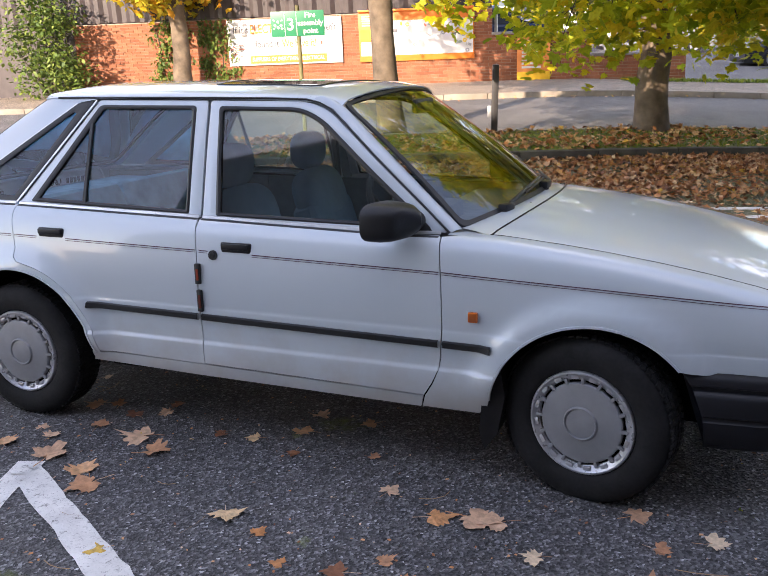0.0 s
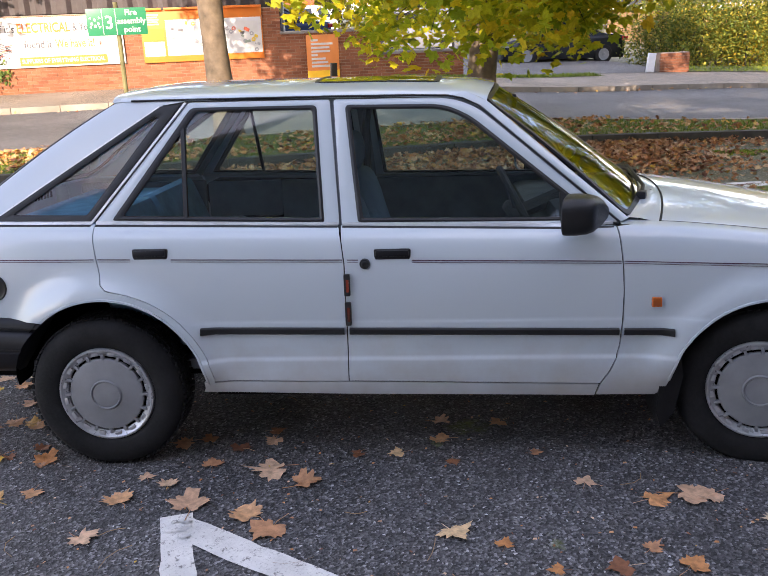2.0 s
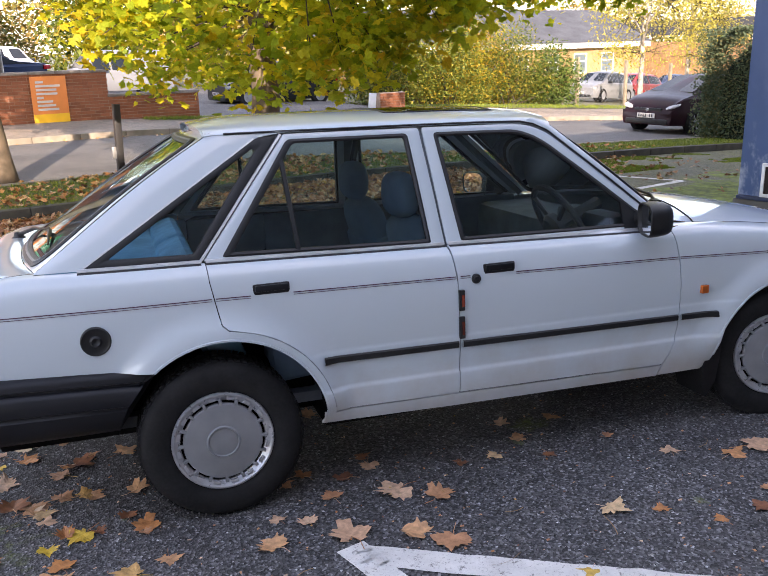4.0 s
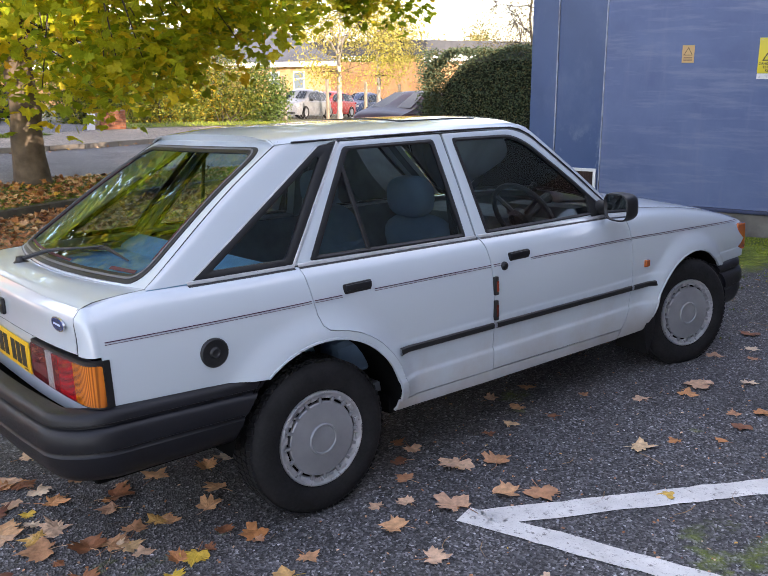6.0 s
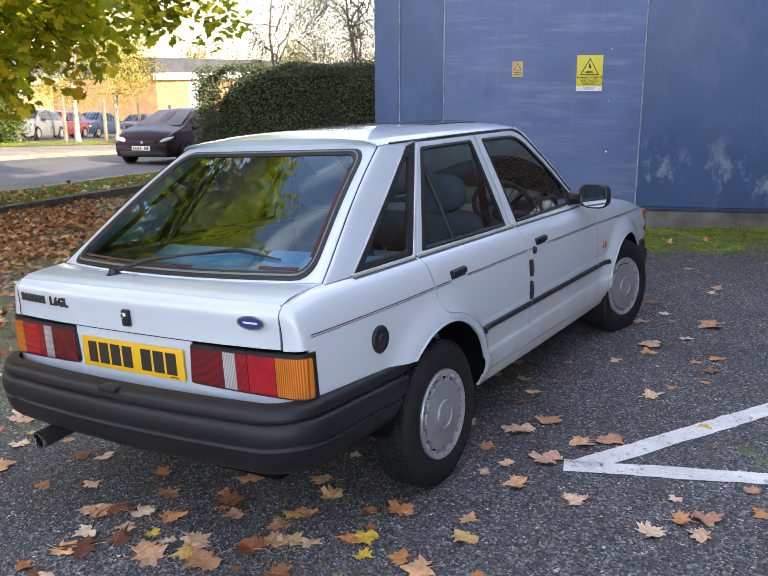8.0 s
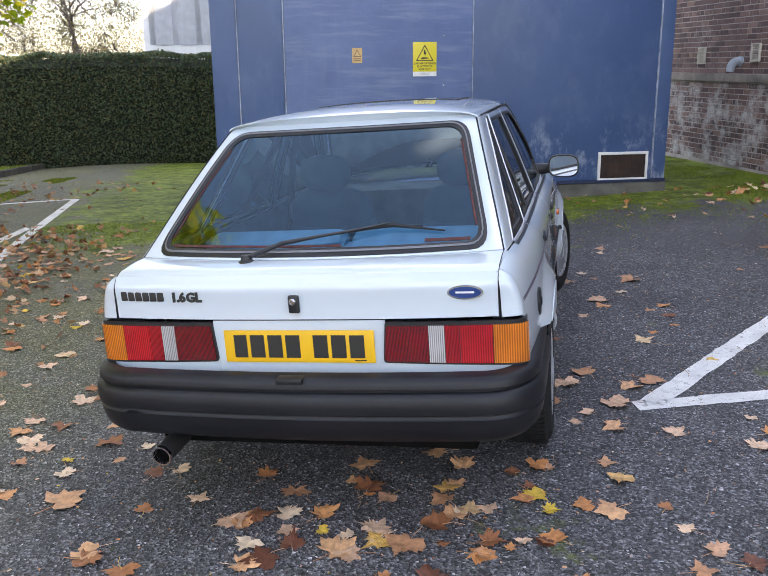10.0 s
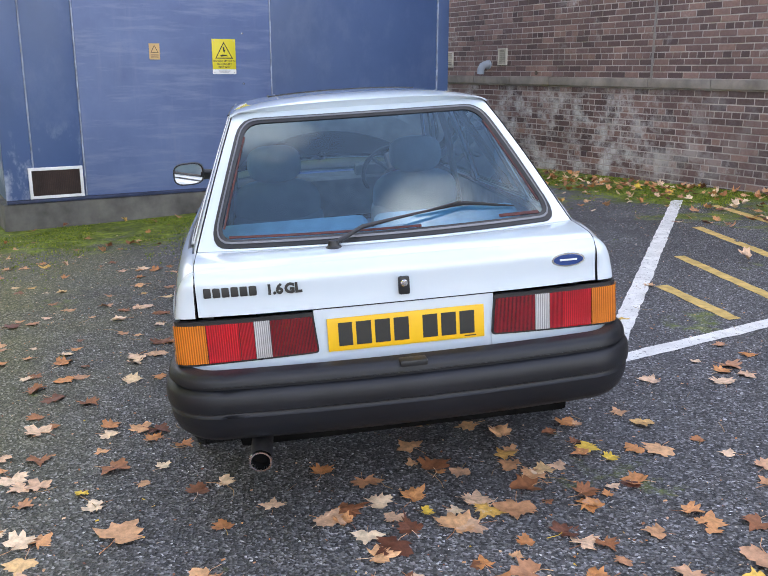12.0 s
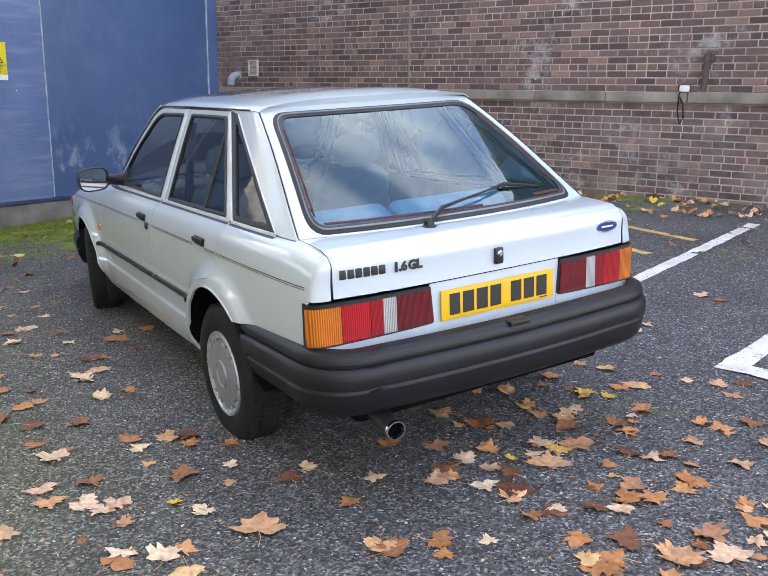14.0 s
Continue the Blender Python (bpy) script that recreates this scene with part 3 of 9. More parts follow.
# ---- brick building on the near side ----
WALL_V = -2.2
LEDGE_LO, LEDGE_HI = 1.27, 1.38
root = empty("wall_brick", BLD, "weathered grey-brown brick wall with a stone ledge and lime bloom", "wall", kind="structure")
bm = bmesh.new()
box(bm, -10.4, 22, -12, WALL_V - 0.0505, -0.4, 7.6)
box(bm, -10.4, 22, WALL_V - 0.3, WALL_V - 0.0055, -0.4, LEDGE_LO)
part("mortar_core", bm, MORTAR, root, "grey mortar bed")
# ribbed cladding on the upper storey, over the brickwork
bm = bmesh.new()
for i in range(18):
    z = 3.32 + 0.23 * i
    box(bm, -10.4, 22, WALL_V - 0.06, WALL_V - 0.030, z, z + 0.2285, 0.006)
part("ribbed_cladding", bm, simple("grey_blue_cladding", (0.14, 0.18, 0.20), 0.45, var=0.12, scale=0.6, fine=20), root, "pale grey-blue ribbed cladding of the upper storey")
# coping stones of the ledge
i = 0
u = -10.4
while u < 21:
    ln = random.uniform(0.82, 0.98)
    bm = bmesh.new()
    box(bm, u + 0.003, u + ln - 0.003, WALL_V - 0.2, WALL_V + 0.035, LEDGE_LO, LEDGE_HI + random.uniform(-0.006, 0.006), 0.012)
    part("coping_stone", bm, COPING, root)
    u += ln


def brick_field(z0, z1, face, u0, u1, keep, joined):
    """Courses of stretchers and headers; keep(u, z): a brick object of its own."""
    bl, bh, mo = 0.2125, 0.0625, 0.0125
    row = 0
    z = z0
    while z < z1 - 0.02:
        headers = row % 4 == 3
        ln = 0.1025 if headers else bl
        u = u0 - (row % 2) * (bl + mo) / 2
        while u < u1:
            c = (u + ln / 2, face - 0.045 + random.uniform(-0.0015, 0.0015), z + bh / 2)
            if keep(u, z) and not headers:
                kept_bricks.append(c)
            else:
                joined.append((c, ln))
            u += ln + mo
        z += bh + mo
        row += 1


kept_bricks, rest_bricks = [], []
brick_field(0.14, LEDGE_LO - 0.03, WALL_V, -5.0, 9.5, lambda u, z: 0.2 < u < 5.2 and z > 0.2, rest_bricks)
brick_field(LEDGE_HI + 0.005, 3.3, WALL_V - 0.045, -5.0, 9.5, lambda u, z: False, rest_bricks)
bm = bmesh.new()
box(bm, -0.10625, 0.10625, -0.045, 0.045, -0.03125, 0.03125)
bmesh.ops.bevel(bm, geom=[e for e in bm.edges if all(v.co.y > 0 for v in e.verts)], offset=0.003, segments=1, affect="EDGES")
brick_mesh = finish(bm, "brick", BRICK)
for c in kept_bricks[:300]:
    ob = new("brick", brick_mesh)
    ob.parent = root
    ob.matrix_basis = Matrix.Translation(c) @ Matrix.Rotation(radians(random.uniform(-0.6, 0.6)), 4, "Y")
for c in kept_bricks[300:]:
    rest_bricks.append((c, 0.2125))
vv, ff = [], []
for (x, y, z), ln in rest_bricks:
    k = len(vv)
    e = 0.003
    x0, x1, zl, zh, yf, yb = x - ln / 2, x + ln / 2, z - 0.03125, z + 0.03125, y + 0.045, y - 0.045
    vv += [(x0, yb, zl), (x1, yb, zl), (x1, yb, zh), (x0, yb, zh), (x0, yf - e, zl), (x1, yf - e, zl), (x1, yf - e, zh), (x0, yf - e, zh), (x0 + e, yf, zl + e), (x1 - e, yf, zl + e), (x1 - e, yf, zh - e), (x0 + e, yf, zh - e)]
    for p, q in ((0, 4), (4, 8)):
        for s in range(4):
            t = (s + 1) % 4
            ff.append((k + p + t, k + p + s, k + q + s, k + q + t))
    ff.append((k + 11, k + 10, k + 9, k + 8))
rest = mesh_thing("brickwork", vv, ff, BRICK, kind="stuff", parent=root)
# vertical movement joint, vents, pipes and the small lamp on the ledge
bm = bmesh.new()
box(bm, 3.10, 3.128, WALL_V - 0.06, WALL_V - 0.038, LEDGE_HI, 3.32)
part("movement_joint", bm, simple("joint_sealant", (0.22, 0.20, 0.19), 0.8), root, "pale mastic movement joint")


def wall_vent(u, z, w, h):
    r = empty("air_vent", BLD @ Matrix.Translation((u, WALL_V - 0.045, z)), "cream louvred air vent set in the brick wall", "vent", "air vents on the brick wall")
    bm = bmesh.new()
    for a, b, c, d in ((-w / 2, w / 2, -h / 2, -h / 2 + 0.02), (-w / 2, w / 2, h / 2 - 0.02, h / 2), (-w / 2, -w / 2 + 0.02, -h / 2 + 0.02, h / 2 - 0.02), (w / 2 - 0.02, w / 2, -h / 2 + 0.02, h / 2 - 0.02)):
        box(bm, a, b, -0.01, 0.03, c, d, 0.002)
    part("frame", bm, CREAM, r)
    # flat near-black panel standing for the shade behind the slats
    bm = bmesh.new()
    box(bm, -w / 2 + 0.015, w / 2 - 0.015, -0.012, -0.004, -h / 2 + 0.015, h / 2 - 0.015)
    part("backing", bm, SHADE_BLACK, r, "near-black panel painted as the shade behind the louvres")
    n = int((h - 0.04) / 0.028)
    for i in range(n):
        bm = bmesh.new()
        box(bm, -w / 2 + 0.02, w / 2 - 0.02, -0.002, 0.004, -0.013, 0.013, 0, Matrix.Translation((0, 0.012, -h / 2 + 0.034 + i * 0.028)) @ Matrix.Rotation(radians(-40), 4, "X"))
        part("slat", bm, CREAM, r)


wall_vent(7.35, 1.63, 0.20, 0.24)
wall_vent(5.98, 1.66, 0.20, 0.24)
bm = bmesh.new()
tube(bm, [(0, -0.05, 0), (0, 0.07, 0), (0, 0.12, -0.02), (0.0, 0.15, -0.07), (0, 0.155, -0.14)], 0.055, 14)
lathe(bm, [(0.062, 0.0), (0.070, 0.004), (0.070, 0.03), (0.06, 0.034)], 18, Matrix.Translation((0, 0, 0)))
thing("vent_pipe", bm, GREY_PIPE, BLD @ Matrix.Translation((6.32, WALL_V - 0.045, 1.55)), "grey plastic elbow pipe out of the brick wall", "pipe")
bm = bmesh.new()
tube(bm, [(0, -0.05, 0.02), (0, 0.05, 0.02), (0, 0.085, 0.0), (0, 0.09, -0.05), (0, 0.09, -0.24), (0.02, 0.09, -0.30)], 0.032, 12)
lathe(bm, [(0.052, -0.01), (0.058, 0.0), (0.058, 0.035), (0.045, 0.045)], 16, Matrix.Translation((0, 0, 0.02)), True)
thing("overflow_pipe", bm, IRON, BLD @ Matrix.Translation((-0.72, WALL_V - 0.045, 1.71)), "rusty brown iron pipe elbow above the ledge", "pipe")
r = empty("ledge_floodlight", BLD @ Matrix.Translation((-0.50, WALL_V + 0.0, LEDGE_HI)), "small black and white floodlight on the ledge with a hanging cable", "lamp")
bm = bmesh.new()
box(bm, -0.06, 0.06, -0.04, 0.035, 0.012, 0.075, 0.012)
part("body", bm, BLACK_PAINT, r)
bm = bmesh.new()
box(bm, -0.07, 0.035, 0.036, 0.06, 0.005, 0.07, 0.01)
part("face", bm, WHITE_PAINT, r, "pale lens face")
bm = bmesh.new()
tube(bm, [(0.02, 0.03, 0.02), (0.03, 0.06, -0.02), (0.035, 0.062, -0.2), (0.0, 0.065, -0.33), (-0.035, 0.066, -0.26), (-0.02, 0.066, -0.12), (0.02, 0.066, -0.05)], 0.008, 6)
part("cable", bm, BLACK_RUBBER, r, "loop of black cable")
bm = bmesh.new()
tube(bm, [(0, -0.05, 0), (0, 0.01, 0)], 0.028, 10)
thing("drain_stub", bm, IRON, BLD @ Matrix.Translation((5.22, WALL_V - 0.045, 1.43)), "short rusty pipe stub above the ledge", "pipe")

# ---- blue steel switch room on a concrete plinth ----
BLUE_U = 4.755
BASE = 0.185
root = empty("wall_blue", BLD, "faded blue steel switch room wall on a concrete plinth", "wall", kind="structure")
bm = bmesh.new()
box(bm, BLUE_U + 0.03, BLUE_U + 3.2, -0.40, 4.80, BASE, 3.6)
part("steel_shell", bm, BLUE, root)
bm = bmesh.new()
box(bm, BLUE_U - 0.02, BLUE_U + 3.2, -0.44, 4.86, -0.6, BASE - 0.015, 0.02)
part("concrete_plinth", bm, CONCRETE, root, "stained concrete plinth")
bm = bmesh.new()
box(bm, BLUE_U - 0.03, BLUE_U + 0.04, -0.42, 4.82, BASE - 0.013, BASE + 0.02, 0.004)
part("base_rail", bm, simple("navy_rail", (0.03, 0.045, 0.11), 0.5, var=0.3), root)
for name, v0, v1, mat, proud in (("corner_post", 4.555, 4.82, BLUE, 0.0), ("side_sheet", 4.065, 4.535, BLUE, 0.008), ("door_leaf", 1.975, 4.045, BLUE_DOOR, -0.004), ("wall_sheet", -0.245, 1.955, BLUE, 0.008), ("corner_post", -0.42, -0.265, BLUE, 0.0)):
    bm = bmesh.new()
    box(bm, BLUE_U + proud, BLUE_U + 0.03, v0, v1, BASE + 0.022, 3.59, 0.004)
    part(name, bm, mat, root)
SEAM = simple("pale_seam_edge", (0.42, 0.46, 0.55), 0.5, var=0.45, scale=9, fine=30)
for v in (4.545, 4.055, 1.965, -0.255):
    bm = bmesh.new()
    box(bm, BLUE_U - 0.006, BLUE_U + 0.02, v - 0.0065, v + 0.0065, BASE + 0.03, 3.59, 0.003)
    part("seam_strip", bm, SEAM, root, "worn pale seam edge")
for z in (0.79, 1.32, 1.85, 2.38):
    bm = bmesh.new()
    lathe(bm, [(0.0, -0.016), (0.008, -0.014), (0.013, -0.006), (0.015, 0.0)], 12, Matrix.Translation((BLUE_U - 0.004, 2.30, z)) @ Matrix.Rotation(radians(90), 4, "Z") @ Matrix.Rotation(radians(180), 4, "Z"))
    part("door_bolt", bm, CHROME, root, "steel bolt head")
for v0, v1, z0, z1 in ((4.08, 4.60, BASE + 0.025, 0.52), (-0.19, 0.43, BASE + 0.01, 0.53)):
    r = empty("air_grille", BLD @ Matrix.Translation((BLUE_U - 0.01, 0, 0)), "rusty air grille in a white frame on the blue wall", "vent", "grilles in the blue wall")
    for a, b, c, d in ((v0, v1, z0, z0 + 0.03), (v0, v1, z1 - 0.03, z1), (v0, v0 + 0.03, z0 + 0.03, z1 - 0.03), (v1 - 0.03, v1, z0 + 0.03, z1 - 0.03)):
        bm = bmesh.new()
        box(bm, -0.016, 0.012, a, b, c, d, 0.003)
        part("frame", bm, WHITE_PAINT, r, "white painted frame bar")
    bm = bmesh.new()
    box(bm, -0.004, 0.005, v0 + 0.02, v1 - 0.02, z0 + 0.02, z1 - 0.02)
    part("mesh_panel", bm, simple("rusty_mesh", (0.055, 0.034, 0.028), 0.85, var=0.4, fine=200, bump=0.8), r)
    n = 26
    for i in range(n):
        bm = bmesh.new()
        v = v0 + 0.03 + (v1 - v0 - 0.06) * (i + 0.5) / n
        box(bm, -0.009, -0.003, v - 0.003, v + 0.003, z0 + 0.03, z1 - 0.03)
        part("bar", bm, simple("rusty_bar", (0.07, 0.04, 0.03), 0.85, var=0.4) if i == 0 else bpy.data.materials["rusty_bar"], r)


# ---- lettering ----
def letters(text, size, mat, m, parent=None, name="lettering", bold=0.0, extrude=0.001, align="LEFT", width=None):
    cu = bpy.data.curves.new(name, "FONT")
    cu.body, cu.size, cu.extrude, cu.offset, cu.align_x = text, size, extrude, bold, align
    cu.resolution_u = 3
    tmp = new(name, cu)
    bpy.context.view_layer.update()
    me = bpy.data.meshes.new_from_object(tmp.evaluated_get(bpy.context.evaluated_depsgraph_get()))
    bpy.data.objects.remove(tmp)
    bpy.data.curves.remove(cu)
    me.materials.clear()
    me.materials.append(mat)
    if width:
        w = max(v.co.x for v in me.vertices) - min(v.co.x for v in me.vertices)
        m = m @ Matrix.Diagonal((width / w, 1, 1, 1))
    ob = new(name, me)
    ob.parent = parent
    ob.matrix_basis = m
    return ob


def on_face(x, y, z, facing):
    """A frame for flat print: x to the reader's right, y up, facing outwards at that heading (degrees)."""
    return Matrix.Translation((x, y, z)) @ Matrix.Rotation(radians(facing + 90), 4, "Z") @ Matrix.Rotation(radians(90), 4, "X")


def flat_box(name, x0, x1, y0, y1, z0, z1, mat, parent, label="", bevel=0.0):
    bm = bmesh.new()
    box(bm, x0, x1, y0, y1, z0, z1, bevel)
    return part(name, bm, mat, parent, label)


def bar_shape(name, pts, z0, z1, mat, parent, label=""):
    bm = bmesh.new()
    prism(bm, pts, z0, z1)
    return part(name, bm, mat, parent, label, 10)


YELLOW = flat((0.66, 0.55, 0.02), 0.4)
SIGN_BLACK = flat((0.02, 0.02, 0.018), 0.5)


def triangle_ring(parent, cx, cy, half, hgt, t):
    """The black warning triangle's outline, as three bars."""
    p = [Vector((cx - half, cy)), Vector((cx + half, cy)), Vector((cx, cy + hgt))]
    c = (p[0] + p[1] + p[2]) / 3
    q = [c + (v - c) * (1 - t) for v in p]
    for i in range(3):
        j = (i + 1) % 3
        bar_shape("triangle_bar", [p[i], p[j], q[j], q[i]], 0.0032, 0.0042, SIGN_BLACK, parent)


# danger sign
ph = on_face(*bld(BLUE_U - 0.012, 2.515, 1.605), 201)
sgn = empty("danger_sign", ph, "yellow warning sign with a black triangle on the blue door", "sign")
w, h = 0.265, 0.365
flat_box("sign_plate", -w / 2, w / 2, -h / 2 + 0.05, h / 2, 0, 0.003, YELLOW, sgn, bevel=0.001)
flat_box("white_strip", -w / 2, w / 2, -h / 2, -h / 2 + 0.0495, 0, 0.003, WHITE_PAINT, sgn, "white notice strip")
triangle_ring(sgn, 0.0, -0.02, 0.10, 0.175, 0.16)
bar_shape("bolt_symbol", [(-0.012, 0.10), (0.004, 0.10), (0.008, 0.07), (0.02, 0.075), (0.002, 0.03), (0.004, 0.055), (-0.008, 0.05)], 0.0032, 0.0042, SIGN_BLACK, sgn)
bar_shape("figure_symbol", [(-0.045, 0.012), (-0.02, 0.022), (0.03, 0.018), (0.045, 0.0), (0.03, 0.006), (-0.01, 0.004), (-0.03, -0.002)], 0.0032, 0.0042, SIGN_BLACK, sgn)
for i, (txt, sw) in enumerate((("DANGER OF DEATH", 0.25), ("ELECTRICITY", 0.17), ("KEEP OUT", 0.135))):
    letters(txt, 0.030, SIGN_BLACK, pose(-sw / 2, -0.055 - 0.031 * i, 0.0034), sgn, "sign_lettering", 0.0006, 0.0004, "LEFT", sw)
for i in range(3):
    flat_box("print_line", -0.07 + 0.01 * i, 0.07 - 0.012 * i, -0.148 - 0.009 * i, -0.145 - 0.009 * i, 0.0032, 0.0038, flat((0.3, 0.3, 0.3)), sgn)
for x, y in ((-0.11, 0.165), (0.11, 0.165), (-0.11, -0.165), (0.11, -0.165)):
    bm = bmesh.new()
    lathe(bm, [(0.0, 0.006), (0.005, 0.005), (0.006, 0.002)], 10, Matrix.Translation((x, y, 0)) @ Matrix.Rotation(radians(90), 4, "X"))
    part("screw", bm, GALV, sgn)
sgn = empty("small_warning_sign", on_face(*bld(BLUE_U - 0.012, 3.265, 1.65), 201), "small faded orange-yellow warning label on the blue door", "sign")
flat_box("sign_plate", -0.055, 0.055, -0.08, 0.08, 0, 0.002, flat((0.58, 0.38, 0.16), 0.5), sgn)
triangle_ring(sgn, 0.0, -0.012, 0.042, 0.075, 0.2)
for i in range(2):
    flat_box("print_line", -0.04, 0.04, -0.04 - 0.02 * i, -0.03 - 0.02 * i, 0.0032, 0.0038, flat((0.25, 0.15, 0.08)), sgn)


# ---- painted bay lines ----
def line_strip(name, p, q, width, mat, label, wear=0.25, dz=0.004):
    """A hand-worn painted line between two points of the ground, its edges ragged and broken."""
    p, q = Vector(p), Vector(q)
    d = (q - p).normalized()
    nrm = Vector((-d.y, d.x))
    n = max(4, int((q - p).length / 0.05))
    vv, ff = [], []
    for i in range(n + 1):
        c = p + (q - p) * i / n
        for s in (-1, -0.33, 0.33, 1):
            o = width / 2 * s + (0.010 * noise.noise((c.x * 9, c.y * 9, s)) + 0.006 * noise.noise((c.x * 30, c.y * 30, s)) if abs(s) == 1 else 0)
            x, y = c.x + nrm.x * o, c.y + nrm.y * o
            vv.append((x, y, ground_z(x, y) + dz))
    for i in range(n):
        for s in range(3):
            k = i * 4 + s
            cx, cy, _ = vv[k]
            if noise.noise((cx * 7.0, cy * 7.0, 3.0)) + 0.5 * noise.noise((cx * 23.0, cy * 23.0, 9.0)) > 1.05 - wear * 1.6:
                continue
            ff.append((k, k + 1, k + 5, k + 4))
    return mesh_thing(name, vv, ff, mat, label, "road marking", "structure")


line_strip("bay_line", (-2.255, 2.098), (2.06, -0.56), 0.112, WHITE_LINE, "worn white painted parking bay line", 0.17)
line_strip("bay_line", (-2.262, 2.145), (-1.54, -0.19), 0.104, WHITE_LINE, "white painted parking bay line", 0.15)
line_strip("bay_line", (-1.54, -0.19), (-1.09, -1.62), 0.104, WHITE_LINE, "white painted parking bay line", 0.36)
for p, q in (((1.61, -0.72), (-1.24, -0.61)), ((0.67, 0.0), (-1.35, 0.09)), ((-0.29, 0.67), (-1.67, 0.67)), ((-1.01, 1.18), (-1.79, 1.12))):
    line_strip("hatch_line", p, q, 0.085, YELLOW_LINE, "worn yellow hatching line of the no-parking corner", 0.22)
line_strip("arrow_mark", (-3.32, 1.787), (-3.10, 0.90), 0.13, WHITE_LINE, "thick white painted arrow on the asphalt", 0.1)
line_strip("arrow_mark", (-3.60, 1.66), (-3.30, 1.727), 0.13, WHITE_LINE, "thick white painted arrow on the asphalt", 0.1, dz=0.008)
for p, q in (((2.9, 10.2), (4.13, 8.86)), ((4.13, 8.86), (0.3, 7.3)), ((1.9, 8.05), (-1.6, 7.2)), ((-1.6, 7.2), (-3.4, 9.2)), ((-5.0, 6.3), (-6.8, 8.3))):
    line_strip("bay_line", p, q, 0.10, WHITE_LINE, "worn white bay line among fallen leaves", 0.25)

# ---- far side of the road: brick walls, posters, cladding ----
FAR_B = 21.5
FACING = 16 - 90     # the far wall looks back across the road


def far_wall(name, a0, a1, top, label, coping=True, base=0.1):
    """A stretcher-bond wall in the road frame: mortar core, brick courses, coping."""
    z0 = rd((a0 + a1) / 2, FAR_B, base).z
    root = empty(name, RDM, label, "wall", kind="structure")
    bm = bmesh.new()
    box(bm, a0, a1, FAR_B + 0.012, FAR_B + 0.24, z0 - 0.6, top)
    part("mortar_core", bm, MORTAR_PALE, root)
    vv, ff = [], []
    row, z = 0, z0
    while z < top - 0.05:
        a = a0 - (row % 2) * 0.1125
        while a < a1:
            l, r = max(a, a0), min(a + 0.215, a1)
            if r - l > 0.03:
                k = len(vv)
                y = FAR_B + random.uniform(-0.003, 0.003)
                vv += [(l, y, z), (r, y, z), (r, y, z + 0.065), (l, y, z + 0.065), (l, y + 0.05, z), (r, y + 0.05, z), (r, y + 0.05, z + 0.065), (l, y + 0.05, z + 0.065)]
                ff += [(k, k + 1, k + 2, k + 3), (k + 1, k, k + 4, k + 5), (k + 2, k + 1, k + 5, k + 6), (k + 3, k + 2, k + 6, k + 7), (k, k + 3, k + 7, k + 4)]
            a += 0.225
        z += 0.075
        row += 1
    mesh_thing("brickwork", vv, ff, BRICK_RED, kind="stuff", parent=root)
    if coping:
        a = a0 - 0.02
        while a < a1:
            bm = bmesh.new()
            box(bm, a, min(a + 0.6, a1 + 0.02) - 0.006, FAR_B - 0.04, FAR_B + 0.28, top, top + 0.07, 0.01)
            part("coping_stone", bm, COPING, root)
            a += 0.6
    return root


far_wall("wall_far_tall", -9.6, 0.95, 1.78, "sunlit orange-red brick wall under dark cladding", False)
far_wall("wall_far_mid", 0.95, 3.32, 1.14, "sunlit orange-red brick wall with a stone coping")
far_wall("wall_far_low", 3.32, 5.6, 0.56, "low orange-red brick wall with a stone coping")
far_wall("wall_gate", 11.22, 12.10, 0.24, "short red brick wall beside the yard entrance", False)
bm = bmesh.new()
box(bm, -0.11, 0.11, -0.04, 0.04, -0.1, 0.52, 0.012)
thing("gate_panel", bm, WHITE_PAINT, Matrix.Translation(rd(10.98, 21.62, 0.1)) @ RDM @ Matrix.Rotation(radians(6), 4, "Y"), "leaning white board beside the yard entrance", "panel")

# dark ribbed cladding above the tall wall
root = empty("cladding", RDM, "dark brown ribbed steel cladding above the brick wall", "cladding", kind="structure")
vv, ff = [], []
n = 150
for i in range(n + 1):
    a = -16.0 + (0.95 + 16.0) * i / n
    y = FAR_B + 0.03 + (0.045 if (i // 1) % 4 in (0, 1) else 0.0)
    vv += [(a, y, 1.80), (a, y, 4.2)]
for i in range(n):
    k = 2 * i
    ff.append((k, k + 2, k + 3, k + 1))
CLAD = simple("dark_brown_cladding", (0.045, 0.034, 0.034), 0.5, var=0.25)
mesh_thing("ribbed_sheet", vv, ff, CLAD, parent=root)
bm = bmesh.new()
box(bm, -16, 0.95, FAR_B + 0.10, FAR_B + 6.0, 1.79, 4.19)
box(bm, -16, -9.6, FAR_B + 0.15, FAR_B + 6.0, -0.5, 1.79)
part("building_core", bm, CLAD, root)


def poster_frame(name, a0, a1, z0, z1, label):
    c = rd((a0 + a1) / 2, FAR_B - 0.03)
    r = empty(name, on_face(c.x, c.y, (z0 + z1) / 2, FACING), label, "poster")
    return r, (a1 - a0) / 2, (z1 - z0) / 2


